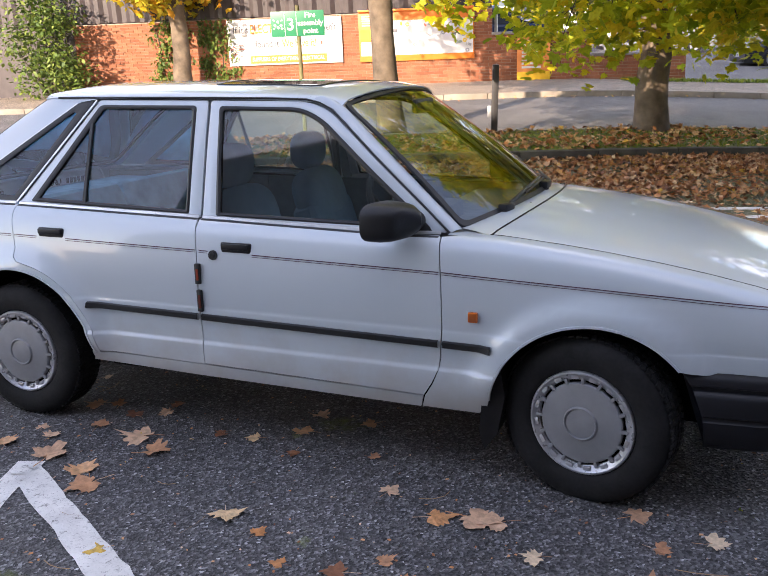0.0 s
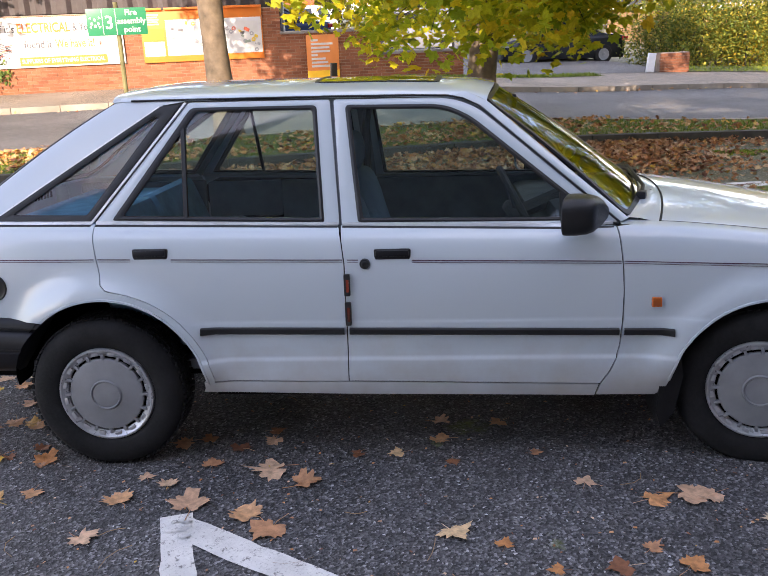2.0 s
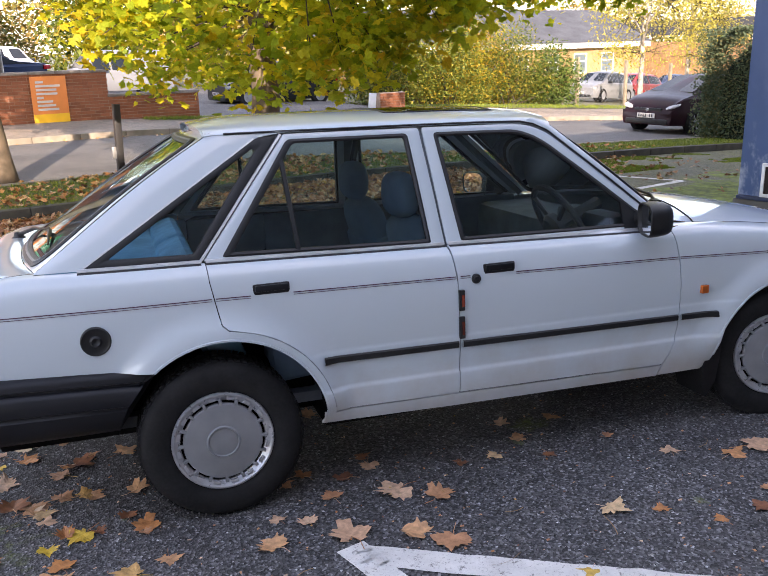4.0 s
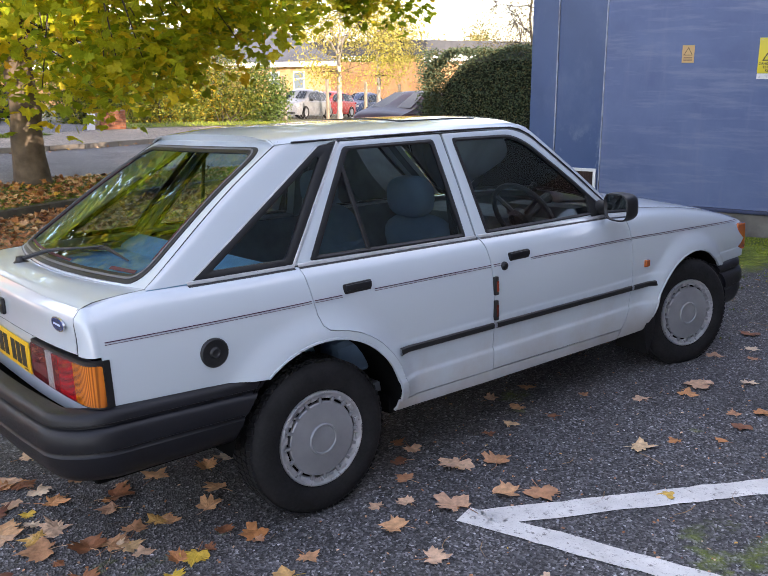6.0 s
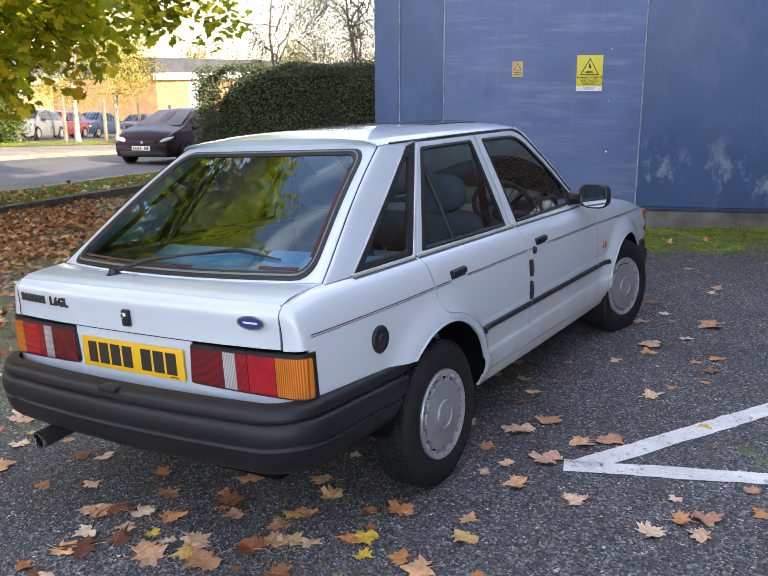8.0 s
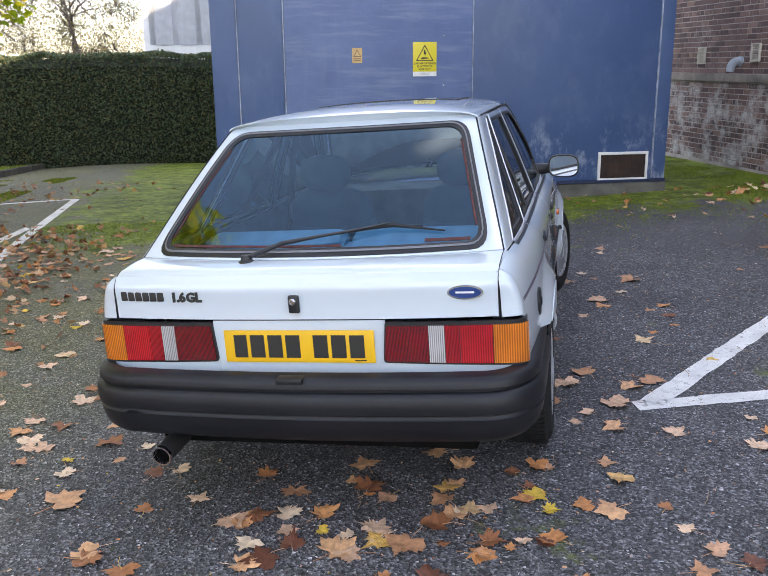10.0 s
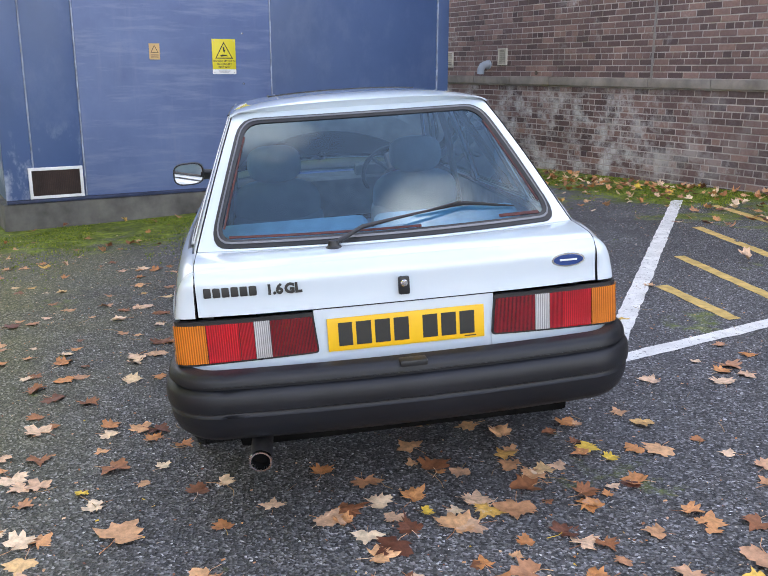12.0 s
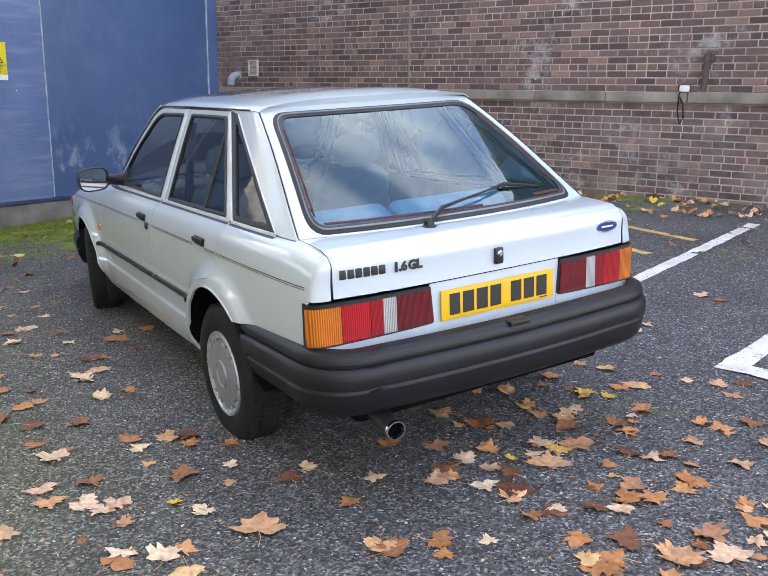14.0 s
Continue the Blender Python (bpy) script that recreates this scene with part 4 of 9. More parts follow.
ORANGE = flat((0.62, 0.17, 0.018), 0.5)
PAPER = flat((0.56, 0.55, 0.54), 0.55)
INK = flat((0.07, 0.07, 0.08), 0.6)
p, w, h = poster_frame("billboard", -5.62, -2.74, 0.64, 1.74, "white billboard with orange and black lettering on the brick wall")
flat_box("board", -w, w, -h, h, 0, 0.025, PAPER, p, bevel=0.004)
flat_box("orange_band", -w * 0.62, w * 0.72, -h * 0.93, -h * 0.58, 0.026, 0.029, ORANGE, p)
letters("SUPPLIERS OF EVERYTHING ELECTRICAL", 0.13, PAPER, pose(-w * 0.59, -h * 0.82, 0.030), p, "lettering", 0.002, 0.001, "LEFT", w * 1.27)
letters("If it's", 0.24, INK, pose(-w * 0.90, h * 0.42, 0.027), p, "lettering", 0.003, 0.001, "LEFT", w * 0.26)
letters("ELECTRICAL", 0.30, ORANGE, pose(-w * 0.60, h * 0.40, 0.027), p, "lettering", 0.008, 0.001, "LEFT", w * 0.80)
letters("& You haven't", 0.24, INK, pose(w * 0.24, h * 0.42, 0.027), p, "lettering", 0.003, 0.001, "LEFT", w * 0.66)
letters("found it", 0.24, INK, pose(-w * 0.52, -h * 0.22, 0.027), p, "lettering", 0.003, 0.001, "LEFT", w * 0.42)
letters("We have it!", 0.27, ORANGE, pose(-w * 0.05, -h * 0.24, 0.027), p, "lettering", 0.004, 0.001, "LEFT", w * 0.60)
rng = random.Random(5)
for i in range(9):
    bm = bmesh.new()
    x0, y0 = -w * 0.97, -h * (0.75 - 0.09 * i)
    tube(bm, [(x0, y0, 0.028), (x0 + 0.15, y0 * 0.7, 0.032), (x0 + 0.34 + rng.uniform(-0.05, 0.05), y0 * 0.9 + rng.uniform(-0.1, 0.12), 0.032)], 0.012, 5)
    part("cable_picture", bm, flat(rng.choice(((0.05, 0.05, 0.06), (0.5, 0.08, 0.05), (0.1, 0.3, 0.1), (0.35, 0.2, 0.08), (0.2, 0.22, 0.25)))), p)
for x, y, a, b, c in ((0.62, -0.1, 0.10, 0.22, (0.72, 0.70, 0.68)), (0.64, -0.12, 0.05, 0.08, (0.6, 0.1, 0.05)), (0.82, 0.15, 0.22, 0.08, (0.5, 0.5, 0.5)), (0.85, 0.02, 0.2, 0.07, (0.58, 0.58, 0.58)), (0.86, -0.35, 0.08, 0.08, (0.4, 0.4, 0.42))):
    flat_box("product_picture", w * x - a / 2, w * x + a / 2, h * y - b / 2, h * y + b / 2, 0.026, 0.034, flat(c), p)
p, w, h = poster_frame("billboard", -2.32, 0.51, 0.62, 1.80, "orange and white billboard of electrical goods on the brick wall")
flat_box("board", -w, w, -h, h, 0, 0.025, ORANGE, p, bevel=0.004)
flat_box("white_panel", -w * 0.60, w * 0.98, -h * 0.76, h * 0.62, 0.026, 0.029, PAPER, p)
flat_box("white_panel", -w * 0.97, -w * 0.64, -h * 0.76, -h * 0.2, 0.026, 0.029, PAPER, p)
flat_box("yellow_panel", -w * 0.97, -w * 0.64, -h * 0.12, h * 0.30, 0.026, 0.029, flat((0.80, 0.42, 0.03)), p)
for i in range(5):
    flat_box("print_line", -w * 0.94, -w * (0.70 + 0.02 * (i % 2)), h * (0.44 + 0.09 * i), h * (0.49 + 0.09 * i), 0.026, 0.029, PAPER, p)
for i in range(34):
    x, y = rng.uniform(-0.52, 0.92) * w, rng.uniform(-0.66, 0.52) * h
    a, b = rng.uniform(0.03, 0.14), rng.uniform(0.03, 0.08)
    c = rng.choice(((0.12, 0.12, 0.13), (0.3, 0.3, 0.32), (0.5, 0.5, 0.5), (0.75, 0.5, 0.05), (0.6, 0.12, 0.06), (0.25, 0.3, 0.25)))
    bm = bmesh.new()
    if i % 3 == 0:
        lathe(bm, [(0.02, 0.0), (0.05, 0.0), (0.05, 0.006), (0.02, 0.006)], 14, Matrix.Translation((x, y, 0.029)) @ Matrix.Rotation(radians(90), 4, "X"))
    else:
        box(bm, -a / 2, a / 2, -b / 2, b / 2, 0, 0.008, 0.003, Matrix.Translation((x, y, 0.029)) @ Matrix.Rotation(rng.uniform(-0.7, 0.7), 4, "Z"))
    part("product_picture", bm, flat(c), p)
for x0, x1 in ((-w, -w * 0.64), (-w * 0.60, w)):
    flat_box("lamp_hood", x0, x1, h, h + 0.05, 0.0, 0.10, flat((0.75, 0.2, 0.03)), p, "orange lamp hood along the top", 0.006)
p, w, h = poster_frame("notice_board", 1.55, 2.35, 0.0, 1.10, "orange notice board with white lines of print on the brick wall")
flat_box("board", -w, w, -h * 0.55, h, 0, 0.02, flat((0.72, 0.24, 0.06)), p, bevel=0.003)
flat_box("yellow_foot", -w, w, -h, -h * 0.552, 0, 0.02, flat((0.80, 0.46, 0.02)), p, bevel=0.003)
for i, ln in enumerate((0.3, 0.9, 0.76, 0.78, 0.26, 0.58, 0.68, 0.78)):
    flat_box("print_line", -w * 0.72, -w * 0.72 + ln * w * 1.5, h * (0.72 - 0.16 * i), h * (0.81 - 0.16 * i), 0.021, 0.024, PAPER, p)

# fire assembly point sign on its post
c = rd(-2.24, 12.69)
g = ground_z(c.x, c.y)
sgn = empty("assembly_point_sign", on_face(c.x, c.y, g, FACING), "green fire assembly point sign on a thin post in the verge", "sign")
GREEN = flat((0.01, 0.17, 0.075), 0.4)
bm = bmesh.new()
tube(bm, [(0, -0.1, -0.03), (0, 1.92 - g + g, -0.03)], 0.032, 10)
part("post", bm, simple("mossy_post", (0.17, 0.16, 0.07), 0.85, var=0.35), sgn, "weathered greenish post")
zb, zt = 1.43 - g, 1.785 - g
flat_box("sign_board", -0.395, 0.395, zb, zt, 0, 0.012, GREEN, sgn, bevel=0.002)
for x in (-0.19, -0.015):
    flat_box("divider", x - 0.004, x + 0.004, zb + 0.01, zt - 0.01, 0.0125, 0.0145, PAPER, sgn)
letters("3", 0.24, PAPER, pose(-0.165, zb + 0.09, 0.013), sgn, "lettering", 0.004)
for i, t in enumerate(("Fire", "assembly", "point")):
    letters(t, 0.105, PAPER, pose(0.19, zt - 0.095 - 0.11 * i, 0.013), sgn, "lettering", 0.002, 0.001, "CENTER")
for dx, dy in ((0, 0), (-0.045, -0.05), (0.045, -0.05), (0, -0.08)):
    bm = bmesh.new()
    lathe(bm, [(0.0, 0.0), (0.02, 0.0), (0.02, 0.002), (0, 0.002)], 12, Matrix.Translation((-0.29 + dx, zb + 0.21 + dy, 0.0125)) @ Matrix.Rotation(radians(-90), 4, "X"))
    part("dot_symbol", bm, PAPER, sgn)
for ang in range(4):
    bm = bmesh.new()
    prism(bm, [(0.055, -0.02), (0.09, 0.0), (0.055, 0.02)], 0.0125, 0.0145, Matrix.Translation((-0.29, zb + 0.175, 0)) @ Matrix.Rotation(radians(45 + 90 * ang), 4, "Z") @ Matrix.Diagonal((-1, 1, 1, 1)) @ Matrix.Translation((-0.15, 0, 0)))
    part("arrow_symbol", bm, PAPER, sgn)

# black square bollard post
c = Vector((-2.75, 11.72, ground_z(-2.75, 11.72)))
r = empty("bollard", Matrix.Translation(c) @ RDM @ Matrix.Rotation(radians(1.5), 4, "Y"), "black square timber post at the edge of the road", "bollard")
bm = bmesh.new()
box(bm, -0.045, 0.045, -0.045, 0.045, -0.1, 1.02, 0.008)
part("post", bm, BLACK_PAINT, r)
bm = bmesh.new()
box(bm, -0.10, -0.046, -0.02, 0.02, 0.30, 0.46, 0.006)
part("bracket", bm, GALV, r, "bent grey metal bracket")


# ---- trees and shrubs ----
def leaf_outline(kind):
    """A flat leaf about 1 long, stem at the origin."""
    if kind == "maple":
        pts = []
        for ang, rad in ((-90, 0.10), (-42, 0.44), (-20, 0.40), (6, 0.64), (22, 0.50), (42, 0.62), (62, 0.44), (76, 0.60), (90, 0.76), (104, 0.60), (118, 0.44), (138, 0.62), (158, 0.50), (174, 0.64), (200, 0.40), (222, 0.44)):
            pts.append((rad * math.cos(radians(ang)), 0.18 + rad * math.sin(radians(ang))))
        return pts
    if kind == "small":
        return [(0, 0), (0.28, 0.3), (0.22, 0.72), (0, 1.0), (-0.22, 0.72), (-0.28, 0.3)]
    return [(0, 0), (0.2, 0.5), (0, 1.0), (-0.2, 0.5)]


def leaf_cloud(centres, per, spread, size, kind, rng, droop=0.5, squash=0.7):
    """Vertices and faces of many small leaves round the given centres."""
    base = [Vector((x, y, 0)) for x, y in leaf_outline(kind)]
    vv, ff = [], []
    for c, scale in centres:
        for _ in range(max(1, int(per * scale))):
            off = Vector((rng.gauss(0, 1), rng.gauss(0, 1), rng.gauss(0, squash)))
            off = off * (min(1.0, 1.7 / max(off.length, 0.01)) * spread * scale)
            rot = Euler((rng.uniform(-0.9, 0.9) - droop, rng.uniform(-0.7, 0.7), rng.uniform(0, 6.283))).to_matrix()
            s = size * rng.uniform(0.6, 1.25)
            k = len(vv)
            for p in base:
                q = rot @ Vector((p.x * s, p.y * s, -0.25 * s * (p.x * p.x + (p.y - 0.3) ** 2)))
                vv.append(tuple(c + off + q))
            ff.append(tuple(range(k, k + len(base))))
    return vv, ff


def cloud_part(name, vv, ff, mat, parent, label=""):
    ob = mesh_thing(name, vv, ff, mat, parent=parent)
    if label:
        tagged(ob, label)
    return ob


def crooked(p, q, n, amp, rng):
    """A wandering line from p to q."""
    p, q = Vector(p), Vector(q)
    out = []
    for i in range(n + 1):
        t = i / n
        k = math.sin(math.pi * t) * amp * (q - p).length
        out.append(p + (q - p) * t + Vector((rng.uniform(-1, 1), rng.uniform(-1, 1), rng.uniform(-0.6, 0.6))) * k * 0.5)
    return out


def make_tree(name, x, y, label, trunk, crown, leaf_mat, bark, seed, clusters=120, per=55, spread=0.42, size=0.15, kind="maple", lean=(0, 0), limbs=7, twig=1.0):
    """trunk: (base radius, top radius, height of the fork). crown: centre offset, radii, and a floor(r) below which no leaf hangs."""
    rng = random.Random(seed)
    z0 = ground_z(x, y)
    root = empty(name, Matrix.Translation((x, y, z0)), label, "tree")
    r0, r1, fork = trunk
    (cx, cy, cz), (rx, ry, rz), floor = crown
    top = Vector((lean[0], lean[1], fork))
    bm = bmesh.new()
    pts, rad = [], []
    for i in range(9):
        t = i / 8
        pts.append(Vector((top.x * t + 0.02 * rng.uniform(-1, 1), top.y * t + 0.02 * rng.uniform(-1, 1), -0.15 + (fork + 0.15) * t)))
        rad.append(r1 + (r0 - r1) * (1 - t) ** 1.6 + (0.35 * r0 * math.exp(-t * 14)))
    head = Vector((cx * 0.5 + top.x * 0.5, cy * 0.5 + top.y * 0.5, cz + rz * 0.75))
    more = crooked(top, head, 5, 0.10, rng)
    pts += more[1:]
    rad += [r1 * (1 - 0.17 * (i + 1)) for i in range(5)]
    tube(bm, pts, rad, 14)
    for v in bm.verts:
        nn = noise.noise((v.co.x * 5, v.co.y * 5, v.co.z * 1.3))
        d = Vector((v.co.x - lean[0] * v.co.z / fork, v.co.y - lean[1] * v.co.z / fork, 0))
        if d.length > 0.02:
            v.co += d.normalized() * nn * 0.03
    part("trunk", bm, bark, root, sharp=180)
    ends = []
    for i in range(limbs):
        ang = 2 * math.pi * (i + rng.uniform(-0.25, 0.25)) / limbs
        start = pts[8].lerp(pts[-2], rng.uniform(0.0, 0.7))
        rr = rng.uniform(0.45, 0.8)
        end = Vector((cx + rx * rr * math.cos(ang), cy + ry * rr * math.sin(ang), cz + rz * rng.uniform(-0.35, 0.45)))
        ln = crooked(start, end, 7, 0.12, rng)
        bm = bmesh.new()
        tube(bm, ln, [r1 * 0.55 * (1 - 0.12 * k) for k in range(8)], 7)
        part("limb", bm, bark, root, sharp=180)
        ends += ln[2:]
    centres = []
    while len(centres) < clusters:
        p = Vector((rng.uniform(-1, 1), rng.uniform(-1, 1), rng.uniform(-1, 1)))
        if p.x * p.x + p.y * p.y + p.z ** 4 > 1 or p.length < rng.uniform(0.0, 0.75):
            continue
        q = Vector((cx + p.x * rx, cy + p.y * ry, cz + p.z * rz))
        if q.z < floor(q) or noise.noise(q * 0.55 + Vector((seed, 0, 0))) < (0.02 if kind == "maple" else -0.1):
            continue
        centres.append((q, rng.uniform(0.6, 1.3)))
    bm = bmesh.new()
    for q, s in centres:
        near = min(ends + pts[8:], key=lambda e: (e - q).length)
        ln = crooked(near, q, 4, 0.14, rng)
        tube(bm, ln, [f * twig for f in (0.022, 0.017, 0.013, 0.009, 0.005)], 4, False)
    part("twig_growth", bm, TWIG, root, sharp=180)
    if per:
        vv, ff = leaf_cloud(centres, per, spread, size, kind, rng)
        cloud_part("crown", vv, ff, leaf_mat, root)
    return root


make_tree("maple_tree", -0.65, 12.10, "maple tree with yellow-green autumn leaves on drooping branches, beside the road", (0.25, 0.175, 2.3), ((1.05, -0.3, 4.5), (5.1, 4.5, 4.0), lambda q: 1.10 + 0.85 * step(0.7, 2.1, q.x) + 0.75 * step(2.1, 3.1, q.x) - 0.75 * step(3.5, 4.3, q.x) + 0.1 * max(0, math.hypot(q.x, q.y) - 2) + 1.4 * step(-1.5, -3.0, q.x)), MAPLE, BARK, 11, clusters=760, per=92, spread=0.30, size=0.125, limbs=10)
make_tree("maple_tree", -4.22, 11.60, "tall bare-trunked maple tree rising from the leafy verge", (0.19, 0.15, 4.2), ((-0.4, 0.2, 6.9), (3.9, 3.7, 3.2), lambda q: 3.8), MAPLE, BARK, 12, clusters=400, per=85, spread=0.32, size=0.13, lean=(-0.30, 0.05), limbs=6)
p = rd(-6.6, 20.7)
make_tree("street_tree", p.x, p.y, "tree with a smooth trunk and yellow leaves against the brick wall", (0.26, 0.19, 1.95), ((0, 0, 3.6), (1.7, 1.4, 1.5), lambda q: 2.25), MAPLE_GOLD, BARK, 13, clusters=120, per=34, spread=0.3, size=0.15, limbs=6)


def bush(name, x, y, label, size, mat, seed, clusters=70, per=60, leaf=0.09, spread=0.28, kind="small", lift=0.0, stems=6, category="shrub"):
    """A shrub: stems from the ground and a ragged mass of small leaves."""
    rng = random.Random(seed)
    z0 = ground_z(x, y) + lift
    root = empty(name, Matrix.Translation((x, y, z0)), label, category)
    rx, ry, hgt = size
    centres = []
    while len(centres) < clusters:
        p = Vector((rng.uniform(-1, 1), rng.uniform(-1, 1), rng.uniform(0, 1)))
        w = math.sqrt(p.x * p.x + p.y * p.y)
        if w > 0.55 + 0.45 * math.sin(math.pi * min(1, p.z + 0.15)) + 0.2 * noise.noise((p.x * 2, p.y * 2, seed)):
            continue
        if w < 0.35 and p.z < 0.7 and rng.random() < 0.7:
            continue
        centres.append((Vector((p.x * rx, p.y * ry, p.z * hgt * (0.9 + 0.2 * noise.noise((p.x * 3, p.y * 3, seed + 5))))), rng.uniform(0.7, 1.3)))
    for i in range(stems):
        q, _ = rng.choice(centres)
        bm = bmesh.new()
        tube(bm, crooked((rng.uniform(-0.2, 0.2) * rx, rng.uniform(-0.2, 0.2) * ry, -0.1), q, 5, 0.1, rng), [0.035, 0.03, 0.025, 0.02, 0.014, 0.008], 6)
        part("stem", bm, TWIG, root, sharp=180)
    vv, ff = leaf_cloud(centres, per, spread, leaf, kind, rng, 0.3, 1.0)
    cloud_part("foliage", vv, ff, mat, root)
    return root


p = rd(-9.9, 20.6)
bush("ivy_bush", p.x, p.y, "ivy-clad shrub with bright green leaves beside the brick wall", (0.95, 0.6, 2.7), IVY, 21, 60, 70, 0.12, 0.26, lift=0.3, stems=3)
# ivy on the brick wall round the street tree
root = empty("wall_ivy", RDM, "green ivy climbing the brick wall", "ivy")
rng = random.Random(31)
cs = []
for i in range(90):
    a = rng.choice((-7.15, -5.95)) + rng.gauss(0, 0.26)
    cs.append((Vector((a, FAR_B - 0.05, rng.uniform(0.35, 1.85) - 0.2 * abs(a + 6.5))), 0.8))
vv, ff = leaf_cloud(cs, 26, 0.13, 0.10, "small", rng, 0.9, 1.0)
vv = [(x, min(y, FAR_B - 0.005), z) for x, y, z in vv]
cloud_part("foliage", vv, ff, IVY, root)
bm = bmesh.new()
for a in (-7.3, -7.0, -6.0, -5.8):
    tube(bm, crooked((a, FAR_B - 0.015, 0.1), (a + rng.uniform(-0.2, 0.2), FAR_B - 0.015, 1.6), 6, 0.05, rng), 0.012, 5)
part("stem", bm, TWIG, root)

# shrubbery on the far bank, downhill
rng = random.Random(41)
for i in range(13):
    a = 13.6 + i * 0.58
    p = rd(a, 25.2 + rng.uniform(-0.8, 1.2))
    gold = i in (6, 9)
    bush("bank_shrub", p.x, p.y, "golden autumn shrub on the grassy bank" if gold else "tangled green and yellow shrub on the grassy bank", (rng.uniform(1.0, 1.5), 1.0, rng.uniform(2.4, 3.6)), MAPLE_GOLD if gold else SHRUB, 50 + i, 70, 80, 0.095, 0.34, lift=0.0)
p = rd(21.2, 24.4)
bush("holly_bush", p.x, p.y, "dense dark green upright bush on the bank", (1.0, 0.9, 2.5), IVY, 71, 90, 70, 0.11, 0.26)
for i, (a, b, hh) in enumerate(((-1.0, 52, 6.5), (3.0, 50, 7.0), (7.0, 54, 7.5), (11.0, 46, 7.0), (15.0, 40, 7.5), (-6, 54, 7))):
    p = rd(a, b)
    bush("woodland_tree", p.x, p.y, "broad tree with green and orange autumn leaves behind the yard", (3.2, 2.6, hh), SHRUB if i % 2 else WOODS, 80 + i, 120, 45, 0.30, 0.75, lift=0.4, stems=9, category="tree")


# ---- hedge by the blue building ----
def hedge(name, p, q, width, height, seed):
    rng = random.Random(seed)
    p, q = Vector(p), Vector(q)
    d = (q - p).normalized()
    n = Vector((-d.y, d.x))
    root = empty(name, Matrix.Identity(4), "clipped dark green hedge beside the car park", "hedge")
    L = (q - p).length
    vv, ff = [], []
    m = int(L / 0.3)
    # dark inner sheet, coloured as the shade between the leaves
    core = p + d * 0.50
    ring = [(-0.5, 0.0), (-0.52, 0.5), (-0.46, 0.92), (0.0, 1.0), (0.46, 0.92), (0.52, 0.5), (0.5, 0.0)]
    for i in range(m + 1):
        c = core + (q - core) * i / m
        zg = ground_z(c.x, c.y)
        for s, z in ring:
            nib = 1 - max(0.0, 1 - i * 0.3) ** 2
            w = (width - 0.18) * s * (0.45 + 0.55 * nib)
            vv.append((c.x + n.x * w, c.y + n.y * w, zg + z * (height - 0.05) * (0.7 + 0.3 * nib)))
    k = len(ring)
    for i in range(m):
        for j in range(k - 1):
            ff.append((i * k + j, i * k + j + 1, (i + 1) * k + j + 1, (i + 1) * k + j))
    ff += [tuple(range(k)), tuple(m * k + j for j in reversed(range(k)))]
    mesh_thing("shade_core", vv, ff, simple("hedge_shade", (0.028, 0.040, 0.022), 0.95, var=0.4), parent=root)
    base = [Vector((x, y, 0)) for x, y in leaf_outline("small")]
    vv, ff = [], []
    for _ in range(68000):
        t = rng.random()
        f = rng.random()
        c = p + (q - p) * t
        zg = ground_z(c.x, c.y)
        bulge = 0.10 * noise.noise((t * L * 1.1, f * 3, seed)) - 0.55 * max(0.0, 1 - t * L / 1.0) ** 2
        if rng.random() < 0.10:
            end = -1 if rng.random() < 0.8 else 1
            c = (p + d * rng.uniform(-0.06, 0.4)) if end < 0 else (q + d * 0.08)
            s, z = rng.uniform(-0.5, 0.5), rng.random()
        elif f < 0.42:
            s, z = -0.5, rng.random()
        elif f < 0.72:
            s, z = rng.uniform(-0.5, 0.5), 1.0 + 0.03 * noise.noise((t * L * 2, 1, seed))
        else:
            s, z = 0.5, rng.random()
        w = (width + 2 * bulge) * s
        o = Vector((c.x + n.x * w, c.y + n.y * w, zg + z * (height + bulge) + rng.gauss(0, 0.02)))
        rot = Euler((rng.uniform(-1.2, 1.2), rng.uniform(-1.2, 1.2), rng.uniform(0, 6.28))).to_matrix()
        sz = rng.uniform(0.035, 0.075)
        kk = len(vv)
        for b in base:
            vv.append(tuple(o + rot @ (b * sz)))
        ff.append(tuple(range(kk, kk + len(base))))
    cloud_part("foliage", vv, ff, HEDGE, root)


hedge("hedge", (9.65, 15.5), (13.6, 8.6), 1.3, 2.35, 91)


# ---- parked cars further off ----
FAR_GLASS = simple("far_car_glass", (0.016, 0.020, 0.024), 0.12, var=0.1, bump=0.0)
FAR_GLASS.node_tree.nodes["Principled BSDF"].inputs["Specular IOR Level"].default_value = 0.16


